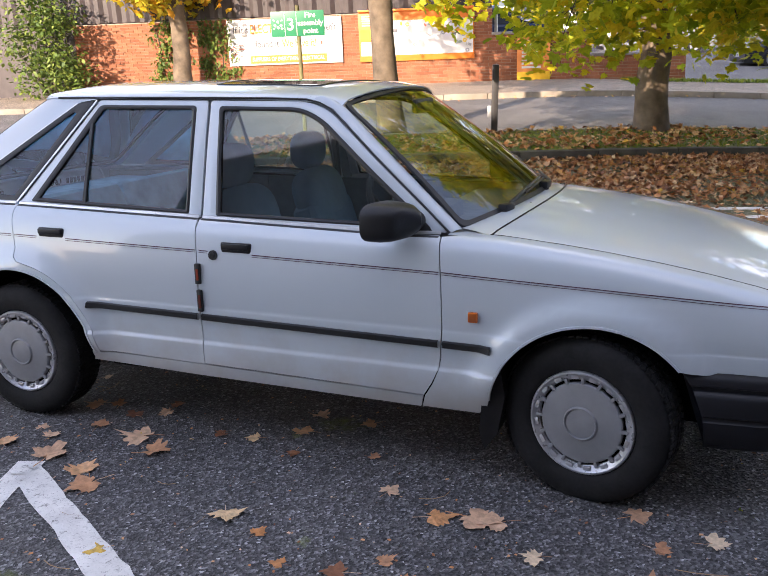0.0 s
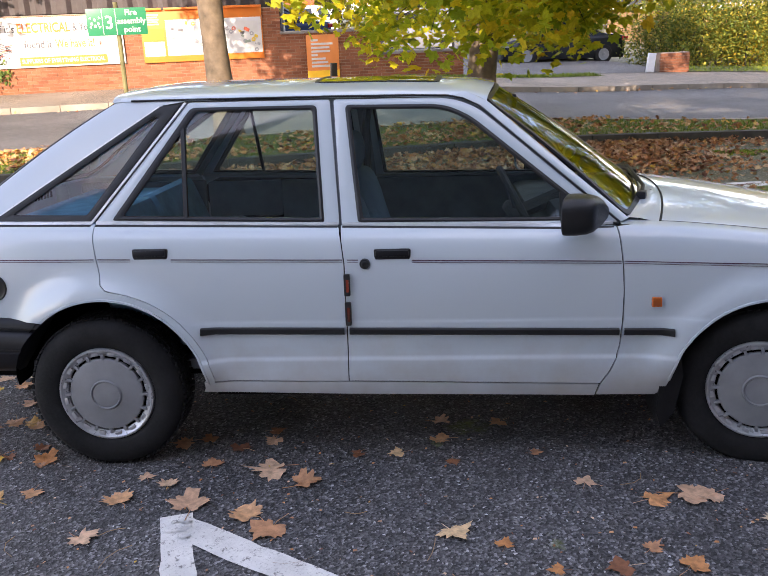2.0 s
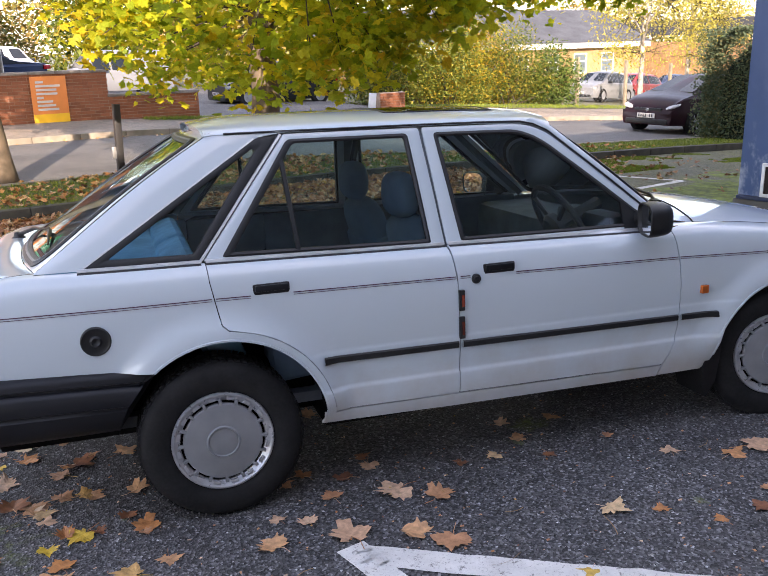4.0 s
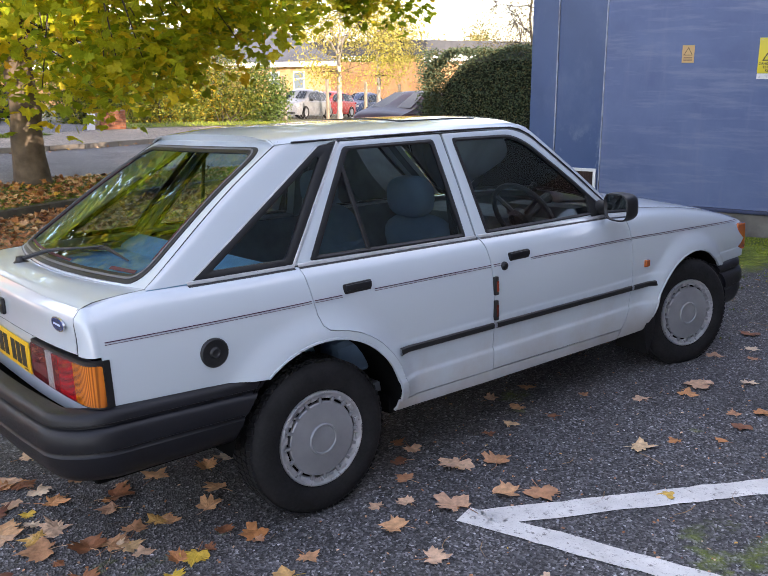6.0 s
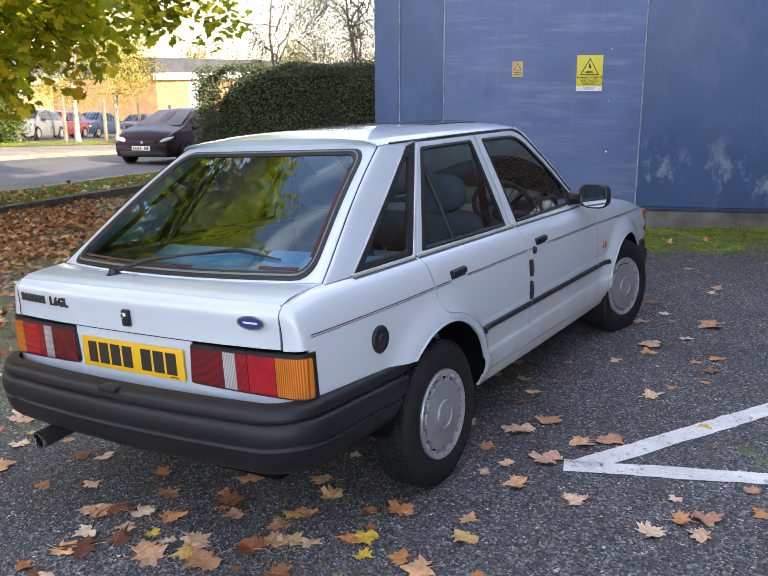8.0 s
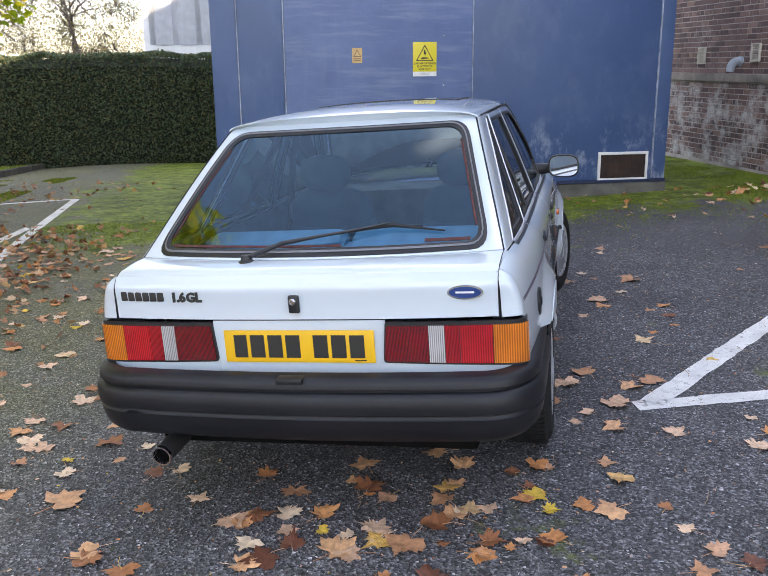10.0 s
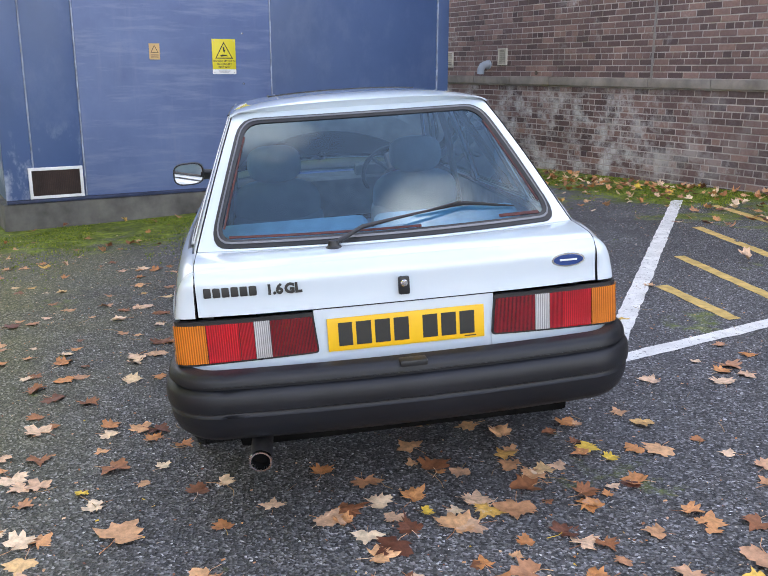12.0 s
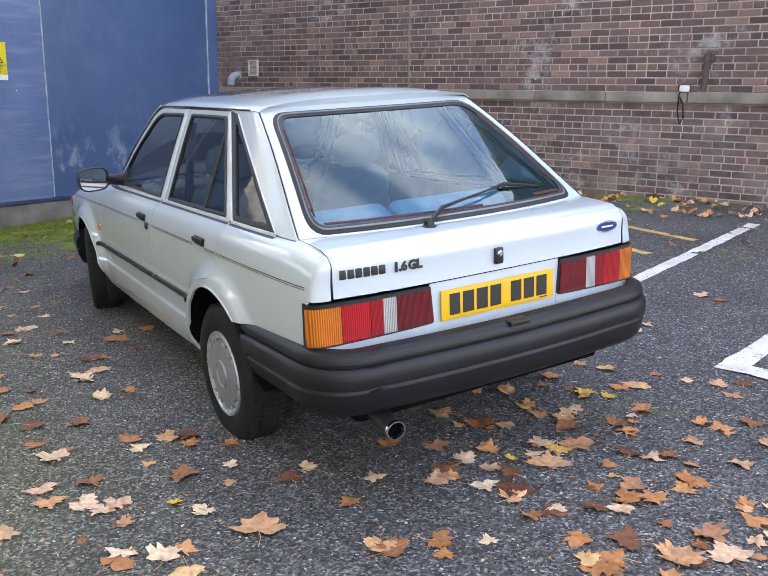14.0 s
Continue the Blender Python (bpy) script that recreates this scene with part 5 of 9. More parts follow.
def far_car(label, x, y, heading, paint, length=4.0, height=1.45, kind="hatch", lift=0.0, category="car"):
    """A modern car: lofted body, glass band, wheels, lamps."""
    z0 = ground_z(x, y) + lift
    tilt = math.atan2(ground_z(x + math.cos(radians(heading)), y + math.sin(radians(heading))) - ground_z(x, y), 1)
    root = empty("parked_car", Matrix.Translation((x, y, z0)) @ Matrix.Rotation(radians(heading), 4, "Z") @ Matrix.Rotation(-tilt, 4, "Y"), label, category, "cars parked across the road")
    h, L = height, length / 2
    # outline of the middle, and the belt below the windows
    if kind == "van":
        top = [(-L, 0.95 * h), (-0.8 * L, h), (0.35 * L, h), (0.55 * L, 0.93 * h), (0.78 * L, 0.58 * h), (L, 0.50 * h)]
    elif kind == "saloon":
        top = [(-L, 0.62 * h), (-0.62 * L, 0.68 * h), (-0.3 * L, 0.97 * h), (0.0, h), (0.22 * L, 0.94 * h), (0.56 * L, 0.64 * h), (0.9 * L, 0.54 * h), (L, 0.46 * h)]
    else:
        top = [(-L, 0.60 * h), (-0.94 * L, 0.80 * h), (-0.72 * L, 0.96 * h), (-0.2 * L, h), (0.15 * L, 0.96 * h), (0.56 * L, 0.64 * h), (0.9 * L, 0.54 * h), (L, 0.44 * h)]
    if kind == "modern":
        top = [(-L, 0.64 * h), (-0.93 * L, 0.84 * h), (-0.72 * L, 0.96 * h), (-0.18 * L, h), (0.12 * L, 0.975 * h), (0.62 * L, 0.66 * h), (0.86 * L, 0.56 * h), (0.96 * L, 0.47 * h), (L, 0.33 * h)]
    belt = 0.60 * h if kind != "van" else 0.55 * h
    half = 0.87

    def loft(ratio):
        bm = bmesh.new()
        rows = []
        for i in range(25):
            xx = -L + 2 * L * i / 24
            e = abs(xx / L)
            w = half * (1 - 0.16 * e ** 5)
            zt = lerp(top, xx)
            cab = max(0.0, zt - belt)
            row = [(w * 0.93, 0.20), (w, 0.34), (w * 1.0, 0.30 * h + 0.1), (w * 0.97, min(belt, zt) - 0.03), (w * 0.93, min(belt, zt))]
            row += [(w * 0.93 - 0.42 * cab, min(belt, zt) + 0.90 * cab), (w * 0.78 - 0.42 * cab, zt), (0.0, zt + 0.03)]
            pts = [(xx, yy, zz) for yy, zz in row] + [(xx, -yy, zz) for yy, zz in reversed(row[:-1])]
            rows.append([bm.verts.new(q) for q in pts])
        for a, b in zip(rows, rows[1:]):
            for k in range(len(a) - 1):
                bm.faces.new((a[k], b[k], b[k + 1], a[k + 1]))
        bm.faces.new(rows[0])
        bm.faces.new(rows[-1][::-1])
        bmesh.ops.recalc_face_normals(bm, faces=bm.faces)
        return bm

    part("body", loft(1), paint, root, sharp=40)
    DG = FAR_GLASS
    xa, xb = (-0.85 * L, 0.36 * L) if kind != "van" else (-0.1 * L, 0.56 * L)
    for s in (-1, 1):
        for x0, x1 in ((xa, (xa + xb) / 2 - 0.04), ((xa + xb) / 2 + 0.04, xb)):
            vv = []
            n = 6
            for i in range(n + 1):
                xx = x0 + (x1 - x0) * i / n
                zt = lerp(top, xx)
                cab = max(0.05, zt - belt)
                w = half * (1 - 0.16 * abs(xx / L) ** 5) * 0.93
                vv += [(xx, s * (w - 0.02 + 0.012), belt + 0.04), (xx, s * (w - 0.42 * cab * 0.9 + 0.022), belt + 0.80 * cab)]
            ff = [(2 * i, 2 * i + 2, 2 * i + 3, 2 * i + 1) for i in range(n)]
            mesh_thing("side_window", vv, ff, DG, parent=root)
    for name, f0, f1 in (("windscreen", {"van": 0.56, "modern": 0.15}.get(kind, 0.20), {"van": 0.76, "modern": 0.59}.get(kind, 0.52)), ("rear_window", -0.93 if kind in ("hatch", "modern") else -0.58, -0.74 if kind in ("hatch", "modern") else -0.34)):
        if kind == "van" and name == "rear_window":
            continue
        vv = []
        for f in (f0, f1):
            xx = f * L
            zt = lerp(top, xx)
            cab = max(0.0, zt - belt)
            w = half * 0.90 - 0.42 * cab
            off = 0.02
            vv += [(xx + (off if f > 0 else -off), -w + 0.08, zt + 0.012), (xx + (off if f > 0 else -off), w - 0.08, zt + 0.012)]
        mesh_thing(name, vv, [(0, 1, 3, 2)], DG, parent=root)
    for wx in (-0.62 * L, 0.64 * L):
        for s in (-1, 1):
            bm = bmesh.new()
            lathe(bm, [(0.19, 0.10), (0.29, 0.10), (0.315, 0.07), (0.315, -0.07), (0.29, -0.10), (0.19, -0.10)], 24, Matrix.Translation((wx, s * 0.80, 0.315)))
            wheel = part("wheel", bm, TYRE, root, "black tyre on an alloy wheel")
            bm = bmesh.new()
            lathe(bm, [(0.0, s * 0.09), (0.05, s * 0.095), (0.06, s * 0.075), (0.20, s * 0.09), (0.205, s * 0.06)], 20, Matrix.Translation((wx, s * 0.80, 0.315)))
            if kind == "modern":
                bm.free()
                bm = bmesh.new()
                lathe(bm, [(0.195, s * 0.06), (0.20, s * 0.098), (0.222, s * 0.098), (0.224, s * 0.06)], 24, Matrix.Translation((wx, s * 0.80, 0.315)))
                lathe(bm, [(0.0, s * 0.092), (0.04, s * 0.092), (0.045, s * 0.06)], 16, Matrix.Translation((wx, s * 0.80, 0.315)))
                for i in range(7):
                    box(bm, 0.03, 0.21, min(s * 0.07, s * 0.09), max(s * 0.07, s * 0.09), -0.014, 0.014, 0.004, Matrix.Translation((wx, s * 0.80, 0.315)) @ Matrix.Rotation(2 * math.pi * i / 7, 4, "Y"))
                well = bmesh.new()
                lathe(well, [(0.0, s * 0.05), (0.195, s * 0.055)], 20, Matrix.Translation((wx, s * 0.80, 0.315)))
                part("wheel_well", well, SHADE_BLACK, wheel)
            part("rim", bm, HUBCAP, wheel)
    if kind == "modern":
        for z0, z1, w, nm, mat in ((0.50, 0.60, 0.40, "upper_grille", CAR_BLACK), (0.475, 0.488, 0.55, "chrome_strip", CHROME)):
            bm = bmesh.new()
            box(bm, L - 0.12, L - 0.018, -w, w, z0, z1, 0.012)
            part(nm, bm, mat, root)
        bm = bmesh.new()
        lathe(bm, [(0.0, 0.012), (0.04, 0.010), (0.045, 0.0)], 14, Matrix.Translation((L - 0.01, 0, 0.555)) @ Matrix.Rotation(radians(-90), 4, "Z"))
        part("round_emblem", bm, CHROME, root, "bright emblem")
    for s in (-1, 1):
        if kind == "modern":
            for nm, mat, m in (("headlight", LENS_CLEAR, Matrix.Translation((L * 0.895, s * 0.585, 0.655)) @ Matrix.Rotation(-s * 0.55, 4, "Z") @ Matrix.Rotation(0.42, 4, "Y") @ Matrix.Diagonal((0.20, 0.235, 0.052, 1))), ("fog_lamp", LENS_CLEAR, Matrix.Translation((L * 0.955, s * 0.64, 0.36)) @ Matrix.Rotation(-s * 0.5, 4, "Z") @ Matrix.Diagonal((0.05, 0.085, 0.04, 1)))):
                bm = bmesh.new()
                bmesh.ops.create_uvsphere(bm, u_segments=16, v_segments=10, radius=1.0, matrix=m)
                part(nm, bm, mat, root)
        for xx, mat, nm in ((L * 0.93, LENS_CLEAR, "headlight"), (-L * 0.985, LENS_RED, "tail_light"))[1 if kind == "modern" else 0:]:
            bm = bmesh.new()
            zc = 0.44 * h if xx > 0 else 0.56 * h
            box(bm, -0.10, 0.10, -0.17, 0.17, -0.06, 0.06, 0.02, Matrix.Translation((xx, s * 0.60, zc)) @ Matrix.Rotation(-s * 0.35 if xx > 0 else s * 0.2, 4, "Z"))
            part(nm, bm, mat, root)
        bm = bmesh.new()
        box(bm, -0.06, 0.06, -0.09, 0.09, -0.06, 0.06, 0.02, Matrix.Translation(((0.44 if kind == "modern" else 0.36) * L, s * (half + 0.04), belt + 0.06)))
        part("door_mirror", bm, CAR_BLACK, root)
    bm = bmesh.new()
    box(bm, L - 0.06, L + 0.02, -0.62, 0.62, 0.22, 0.34, 0.02)
    part("lower_grille", bm, CAR_BLACK, root)
    bm = bmesh.new()
    box(bm, L + 0.012, L + 0.03, -0.26, 0.26, 0.36, 0.47, 0.004)
    pl = part("number_plate", bm, PAPER, root, "white number plate")
    bm = bmesh.new()
    for i in range(7):
        if i != 4:
            box(bm, L + 0.031, L + 0.033, -0.22 + 0.064 * i, -0.18 + 0.064 * i, 0.38, 0.45)
    part("plate_bars", bm, INK, pl)
    bm = bmesh.new()
    box(bm, -L - 0.02, -L + 0.01, -0.26, 0.26, 0.50, 0.61, 0.004)
    part("number_plate", bm, PLATE, root, "yellow number plate")
    return root


def cp(name, c):
    return car_paint(name, c, 0.1, coat=0.2)


SILVER, DARK_RED, RED, NAVY, WHITE2, BLACKC = cp("silver_car_paint", (0.20, 0.207, 0.22)), car_paint("dark_plum_car_paint", (0.020, 0.007, 0.011), 0.1, coat=0.06), cp("red_car_paint", (0.40, 0.03, 0.03)), cp("navy_car_paint", (0.02, 0.04, 0.10)), cp("white_van_paint", (0.70, 0.70, 0.70)), cp("black_car_paint_far", (0.015, 0.017, 0.02))
p = rd(16.3, 14.3)
far_car("dark plum hatchback parked at the kerb by the hedge", p.x, p.y, 16 + 180, DARK_RED, 4.25, 1.46, "modern")
for a, b, hd, paint, kind, lab, hh in ((29.6, 29.6, 210, SILVER, "hatch", "silver hatchback parked behind the fence", 1.45), (34.5, 31.8, 205, RED, "hatch", "red hatchback parked behind the fence", 1.45), (39.0, 32.5, 200, NAVY, "saloon", "dark blue car parked behind the fence", 1.5), (44.5, 33.0, 205, BLACKC, "hatch", "dark grey car parked behind the fence", 1.5), (49.5, 33.0, 205, SILVER, "saloon", "pale silver car parked behind the fence", 1.5)):
    p = rd(a, b)
    far_car(lab, p.x, p.y, hd, paint, 4.1, hh, kind)
for a, b, hd, paint, kind, lab, hh, lift in ((8.0, 36.0, 200, SILVER, "van", "silver people carrier in the raised yard", 1.75, YARD(8.0)), (4.2, 38.0, 285, WHITE2, "hatch", "white hatchback in the raised yard", 1.5, 0.5), (-1.8, 30.5, 282, BLACKC, "van", "dark van in the raised yard", 1.9, 0.5), (0.6, 25.6, 200, NAVY, "saloon", "dark blue saloon just behind the brick wall", 1.45, 0.5), (3.2, 37.6, 280, BLACKC, "hatch", "black car in the raised yard", 1.5, 0.5), (10.8, 27.5, 196, BLACKC, "saloon", "black car under the branches of the maple", 1.45, 0.0)):
    p = rd(a, b)
    far_car(lab, p.x, p.y, hd, paint, 4.3, hh, kind, lift)

# ---- fence and buildings behind the far cars ----
root = empty("fence", Matrix.Identity(4), "timber post fence with wire mesh along the far pavement", "fence")
for i in range(12):
    p = rd(24.2 + 3.0 * i, 26.0)
    g = ground_z(p.x, p.y)
    bm = bmesh.new()
    box(bm, -0.06, 0.06, -0.06, 0.06, -0.2, 1.95, 0.01, Matrix.Translation((p.x, p.y, g)) @ RDM @ Matrix.Rotation(radians(random.uniform(-1.5, 1.5)), 4, "Y"))
    part("post", bm, POST_WOOD, root)
    if i in (0, 5):
        bm = bmesh.new()
        tube(bm, [(p.x - 1.0, p.y - 0.3, g), (p.x - 0.02, p.y, g + 1.3)], 0.06, 6)
        part("brace", bm, POST_WOOD, root)
vv, ff = [], []
for i in range(140):
    a = 24.2 + 33 * i / 140
    for d in (-1, 1):
        p, q = rd(a, 26.0), rd(a + d * 1.5, 26.0)
        zp, zq = ground_z(p.x, p.y) + 0.05, ground_z(q.x, q.y) + 1.65
        k = len(vv)
        vv += [(p.x, p.y, zp), (p.x + 0.006, p.y, zp), (q.x + 0.006, q.y, zq), (q.x, q.y, zq)]
        ff.append((k, k + 1, k + 2, k + 3))
mesh_thing("wire_mesh", vv, ff, GALV, parent=root)


def low_building(name, a0, a1, b0, depth, eave, label, wall_mat, windows, roof=True, fascia=0.35, shutters=()):
    g = rd((a0 + a1) / 2, b0, 0).z + 0.2
    root = empty(name, RDM @ Matrix.Translation((0, 0, g)), label, "building")
    bm = bmesh.new()
    x = a0
    cuts = sorted(windows + list(shutters))
    # the front wall is built of piers and panels, so that the openings go through it
    for (w0, w1, z0, z1) in cuts:
        box(bm, x, w0, b0, b0 + 0.3, -1.2, eave)
        box(bm, w0, w1, b0, b0 + 0.3, -1.2, z0)
        box(bm, w0, w1, b0, b0 + 0.3, z1, eave)
        x = w1
    box(bm, x, a1, b0, b0 + 0.3, -1.2, eave)
    box(bm, a0, a0 + 0.3, b0 + 0.3, b0 + depth, -1.2, eave)
    box(bm, a1 - 0.3, a1, b0 + 0.3, b0 + depth, -1.2, eave)
    part("wall", bm, wall_mat, root)
    for (w0, w1, z0, z1) in windows:
        bm = bmesh.new()
        t = 0.09
        for a, b, c, d in ((w0, w1, z0, z0 + t), (w0, w1, z1 - t, z1), (w0, w0 + t, z0 + t, z1 - t), (w1 - t, w1, z0 + t, z1 - t), (w0 + t, w1 - t, (z0 + z1) / 2 + 0.1, (z0 + z1) / 2 + 0.16)):
            box(bm, a, b, b0 + 0.02, b0 + 0.12, c, d)
        fr = part("window", bm, WHITE_PAINT, root, "white framed window")
        bm = bmesh.new()
        box(bm, w0 + t, w1 - t, b0 + 0.08, b0 + 0.09, z0 + t, z1 - t)
        part("pane", bm, flat((0.12, 0.15, 0.17), 0.06), fr)
    for (w0, w1, z0, z1) in shutters:
        n = int((z1 - z0) / 0.16)
        for i in range(n):
            bm = bmesh.new()
            box(bm, w0, w1, b0 + 0.06, b0 + 0.10, z0 + (z1 - z0) * i / n + 0.008, z0 + (z1 - z0) * (i + 1) / n, 0.008)
            part("shutter_slat", bm, WHITE_PAINT, root)
    bm = bmesh.new()
    box(bm, a0 - 0.3, a1 + 0.3, b0 - 0.35, b0 + 0.02, eave, eave + fascia)
    part("fascia", bm, WHITE_PAINT, root, "white fascia board")
    bm = bmesh.new()
    if roof:
        v = [bm.verts.new(q) for q in ((a0 - 0.4, b0 - 0.4, eave + fascia), (a1 + 0.4, b0 - 0.4, eave + fascia), (a1 + 0.4, b0 + depth / 2, eave + fascia + 2.2), (a0 - 0.4, b0 + depth / 2, eave + fascia + 2.2), (a1 + 0.4, b0 + depth, eave + fascia), (a0 - 0.4, b0 + depth, eave + fascia))]
        bm.faces.new((v[0], v[1], v[2], v[3]))
        bm.faces.new((v[3], v[2], v[4], v[5]))
        bm.faces.new((v[0], v[3], v[5]))
        bm.faces.new((v[1], v[4], v[2]))
    else:
        box(bm, a0, a1, b0, b0 + depth, eave + fascia, eave + fascia + 1.1)
    part("roof", bm, simple("slate_grey_roof", (0.08, 0.082, 0.09), 0.7, var=0.3, scale=1.0, fine=9), root)
    return root


wins = [(a, a + 1.25, 0.75, 2.05) for a in (26.2, 28.8, 31.4, 34.0, 36.6, 39.2, 41.8)]
low_building("brick_office", 24.0, 46.0, 40.5, 9.0, 2.35, "single-storey orange brick office with white windows and fascia", BUFF_BRICK, wins)
low_building("workshop", 52.0, 80.0, 36.0, 14.0, 4.45, "buff brick workshop with a white roller shutter and grey cladding", BUFF_BRICK, [], False, 0.5, [(56.9, 60.8, 2.15, 4.25)])
# white ribbed shed behind the hedge
root = empty("white_shed", Matrix.Translation((0, 0, 0)), "white ribbed steel shed behind the hedge", "building")
bm = bmesh.new()
box(bm, 0, 24, 0, 12, -2, 7)
part("shed_core", bm, WHITE_PAINT, root)
vv, ff = [], []
for i in range(80):
    y = 12 * i / 80
    vv += [(-0.03 if i % 4 < 2 else 0.0, y, 2.1), (-0.03 if i % 4 < 2 else 0.0, y, 7.0)]
for i in range(79):
    ff.append((2 * i + 1, 2 * i + 3, 2 * i + 2, 2 * i))
mesh_thing("ribbed_sheet", vv, ff, simple("white_cladding", (0.42, 0.44, 0.47), 0.5, var=0.1), parent=root)
root.matrix_world = Matrix.Translation((19.6, 2.2, 0)) @ Matrix.Rotation(radians(21), 4, "Z")
# corner of the pale clad unit across the road, with its lamp post
bm = bmesh.new()
tube(bm, [(0, 0, -0.2), (0, 0, 4.2)], 0.045, 8)
p = rd(1.05, 21.75)
thing("lamp_post", bm, GALV, Matrix.Translation((p.x, p.y, ground_z(p.x, p.y))), "thin grey steel post at the end of the brick wall", "post")
low_building("clad_unit", 0.5, 5.2, 44.0, 8.0, 3.4, "red brick unit with pale blue cladding behind the yard", BRICK_RED, [(2.0, 3.0, 1.2, 2.2)], False, 0.6)

DRY = leafy("last_dry_leaves", [(0.0, (0.16, 0.14, 0.06)), (1.0, (0.34, 0.27, 0.12))], thin=0.3)
TWIG_PALE = simple("grey_brown_bark", (0.16, 0.13, 0.10), 0.95, var=0.3)
# birches among the far cars and bare trees above the hedge
for i, (a, b, s) in enumerate(((29.3, 26.9, 5), (32.9, 27.1, 6))):
    p = rd(a, b)
    make_tree("birch_tree", p.x, p.y, "pale-trunked birch with thin yellow leaves behind the fence", (0.15, 0.10, 2.4), ((0, 0, 4.4), (2.2, 2.2, 2.6), lambda q: 1.5), BIRCH, BARK_PALE, 100 + s, clusters=170, per=52, spread=0.45, size=0.12, kind="small", limbs=6)
for i, (x, y) in enumerate(((27.0, 27.0), (31.0, 25.0), (24.5, 21.0), (36.0, 21.5))):
    make_tree("bare_tree", x, y, "nearly leafless tree against the sky behind the hedge", (0.12, 0.075, 2.6), ((0, 0, 6.0), (3.4, 3.4, 4.2), lambda q: 2.5), DRY, TWIG_PALE, 120 + i, clusters=620, per=34, spread=0.42, size=0.08, kind="small", limbs=9, twig=0.4)
rng = random.Random(77)
for i in range(22):
    a, b = 18 + 7.2 * i + rng.uniform(-2, 2), 78 + rng.uniform(-8, 10)
    p = rd(a, b)
    bush("woodland_tree", p.x, p.y, "distant autumn tree on the skyline", (5.0, 4.0, rng.uniform(8.0, 12.0)), WOODS if i % 3 else SHRUB, 140 + i, 70, 36, 0.55, 1.1, stems=4, category="tree", lift=0.5)

# ---- the white hatchback: x forwards from the rear axle, y to its left, z up from the ground ----
CAR = Matrix.Translation((-2.607, 3.307, ground_z(-2.607, 3.320) - 0.012)) @ Matrix.Rotation(radians(-0.7), 4, "Z") @ Matrix.Rotation(radians(-3.45), 4, "X") @ Matrix.Rotation(radians(-0.1), 4, "Y")
car = empty("hatchback_car", CAR, "white five-door hatchback with black bumpers and silver wheel trims", "car")
UP, BACK = (0, 0, 1), (-1, 0, 0)
ARCHES = ((0.035, 0.292, 0.365), (2.415, 0.278, 0.346))
BELT = [(-0.80, 0.892), (-0.735, 0.909), (-0.66, 0.920), (-0.58, 0.926), (-0.40, 0.923), (0.0, 0.918), (0.9, 0.897), (1.77, 0.875), (1.93, 0.881), (2.10, 0.874), (2.30, 0.854), (2.44, 0.836), (2.60, 0.811), (2.75, 0.783), (2.90, 0.749), (3.06, 0.705)]
SIDE = [(0.22, 0.742), (0.27, 0.762), (0.31, 0.7725), (0.36, 0.7785), (0.404, 0.7805), (0.409, 0.7800), (0.421, 0.7735), (0.427, 0.7732), (0.50, 0.7815), (0.545, 0.7845), (0.553, 0.7843), (0.562, 0.7825), (0.60, 0.7855), (0.66, 0.7875), (0.74, 0.783), (0.79, 0.777), (0.83, 0.769), (0.86, 0.759), (0.878, 0.748), (0.890, 0.736), (0.898, 0.724), (0.903, 0.712), (0.905, 0.704)]


def squeeze(x, z):
    """Height within the flank as if the shoulder were level."""
    zb = lerp(BELT, x)
    return z if z < 0.55 else 0.55 + (z - 0.55) * 0.355 / max(0.06, zb - 0.55)


def unsqueeze(x, w):
    return w if w < 0.55 else 0.55 + (w - 0.55) * max(0.06, lerp(BELT, x) - 0.55) / 0.355


def side_y(x, z):
    """How far the painted flank stands from the middle."""
    y = lerp(SIDE, min(squeeze(x, z), 0.905))
    if x > 1.9:
        y -= 0.045 * ((x - 1.9) / 1.15) ** 2.2
    if x < 0.1:
        y -= 0.042 * ((0.1 - x) / 0.9) ** 2
    for cx, cz, r in ARCHES:
        d = math.hypot(x - cx, z - cz)
        if z > 0.26:
            t = 1 - min(1, max(0, (d - r - 0.026) / 0.072))
            y += 0.033 * t * t * (3 - 2 * t) * step(0.26, 0.40, z)
    return y


def house_y(x, z):
    """The glasshouse leans in towards the roof."""
    y = 0.704 - 0.362 * (z - 0.905) - 0.05 * (z - 0.905) * (z - 0.905)
    y += 0.362 * (lerp(BELT, x) - 0.905) * (1 - step(0.93, 1.15, z))
    if x > 1.45:
        y -= 0.10 * (x - 1.45) ** 2
    if x < 0.1:
        y -= 0.042 * ((0.1 - x) / 0.9) ** 2
    return y


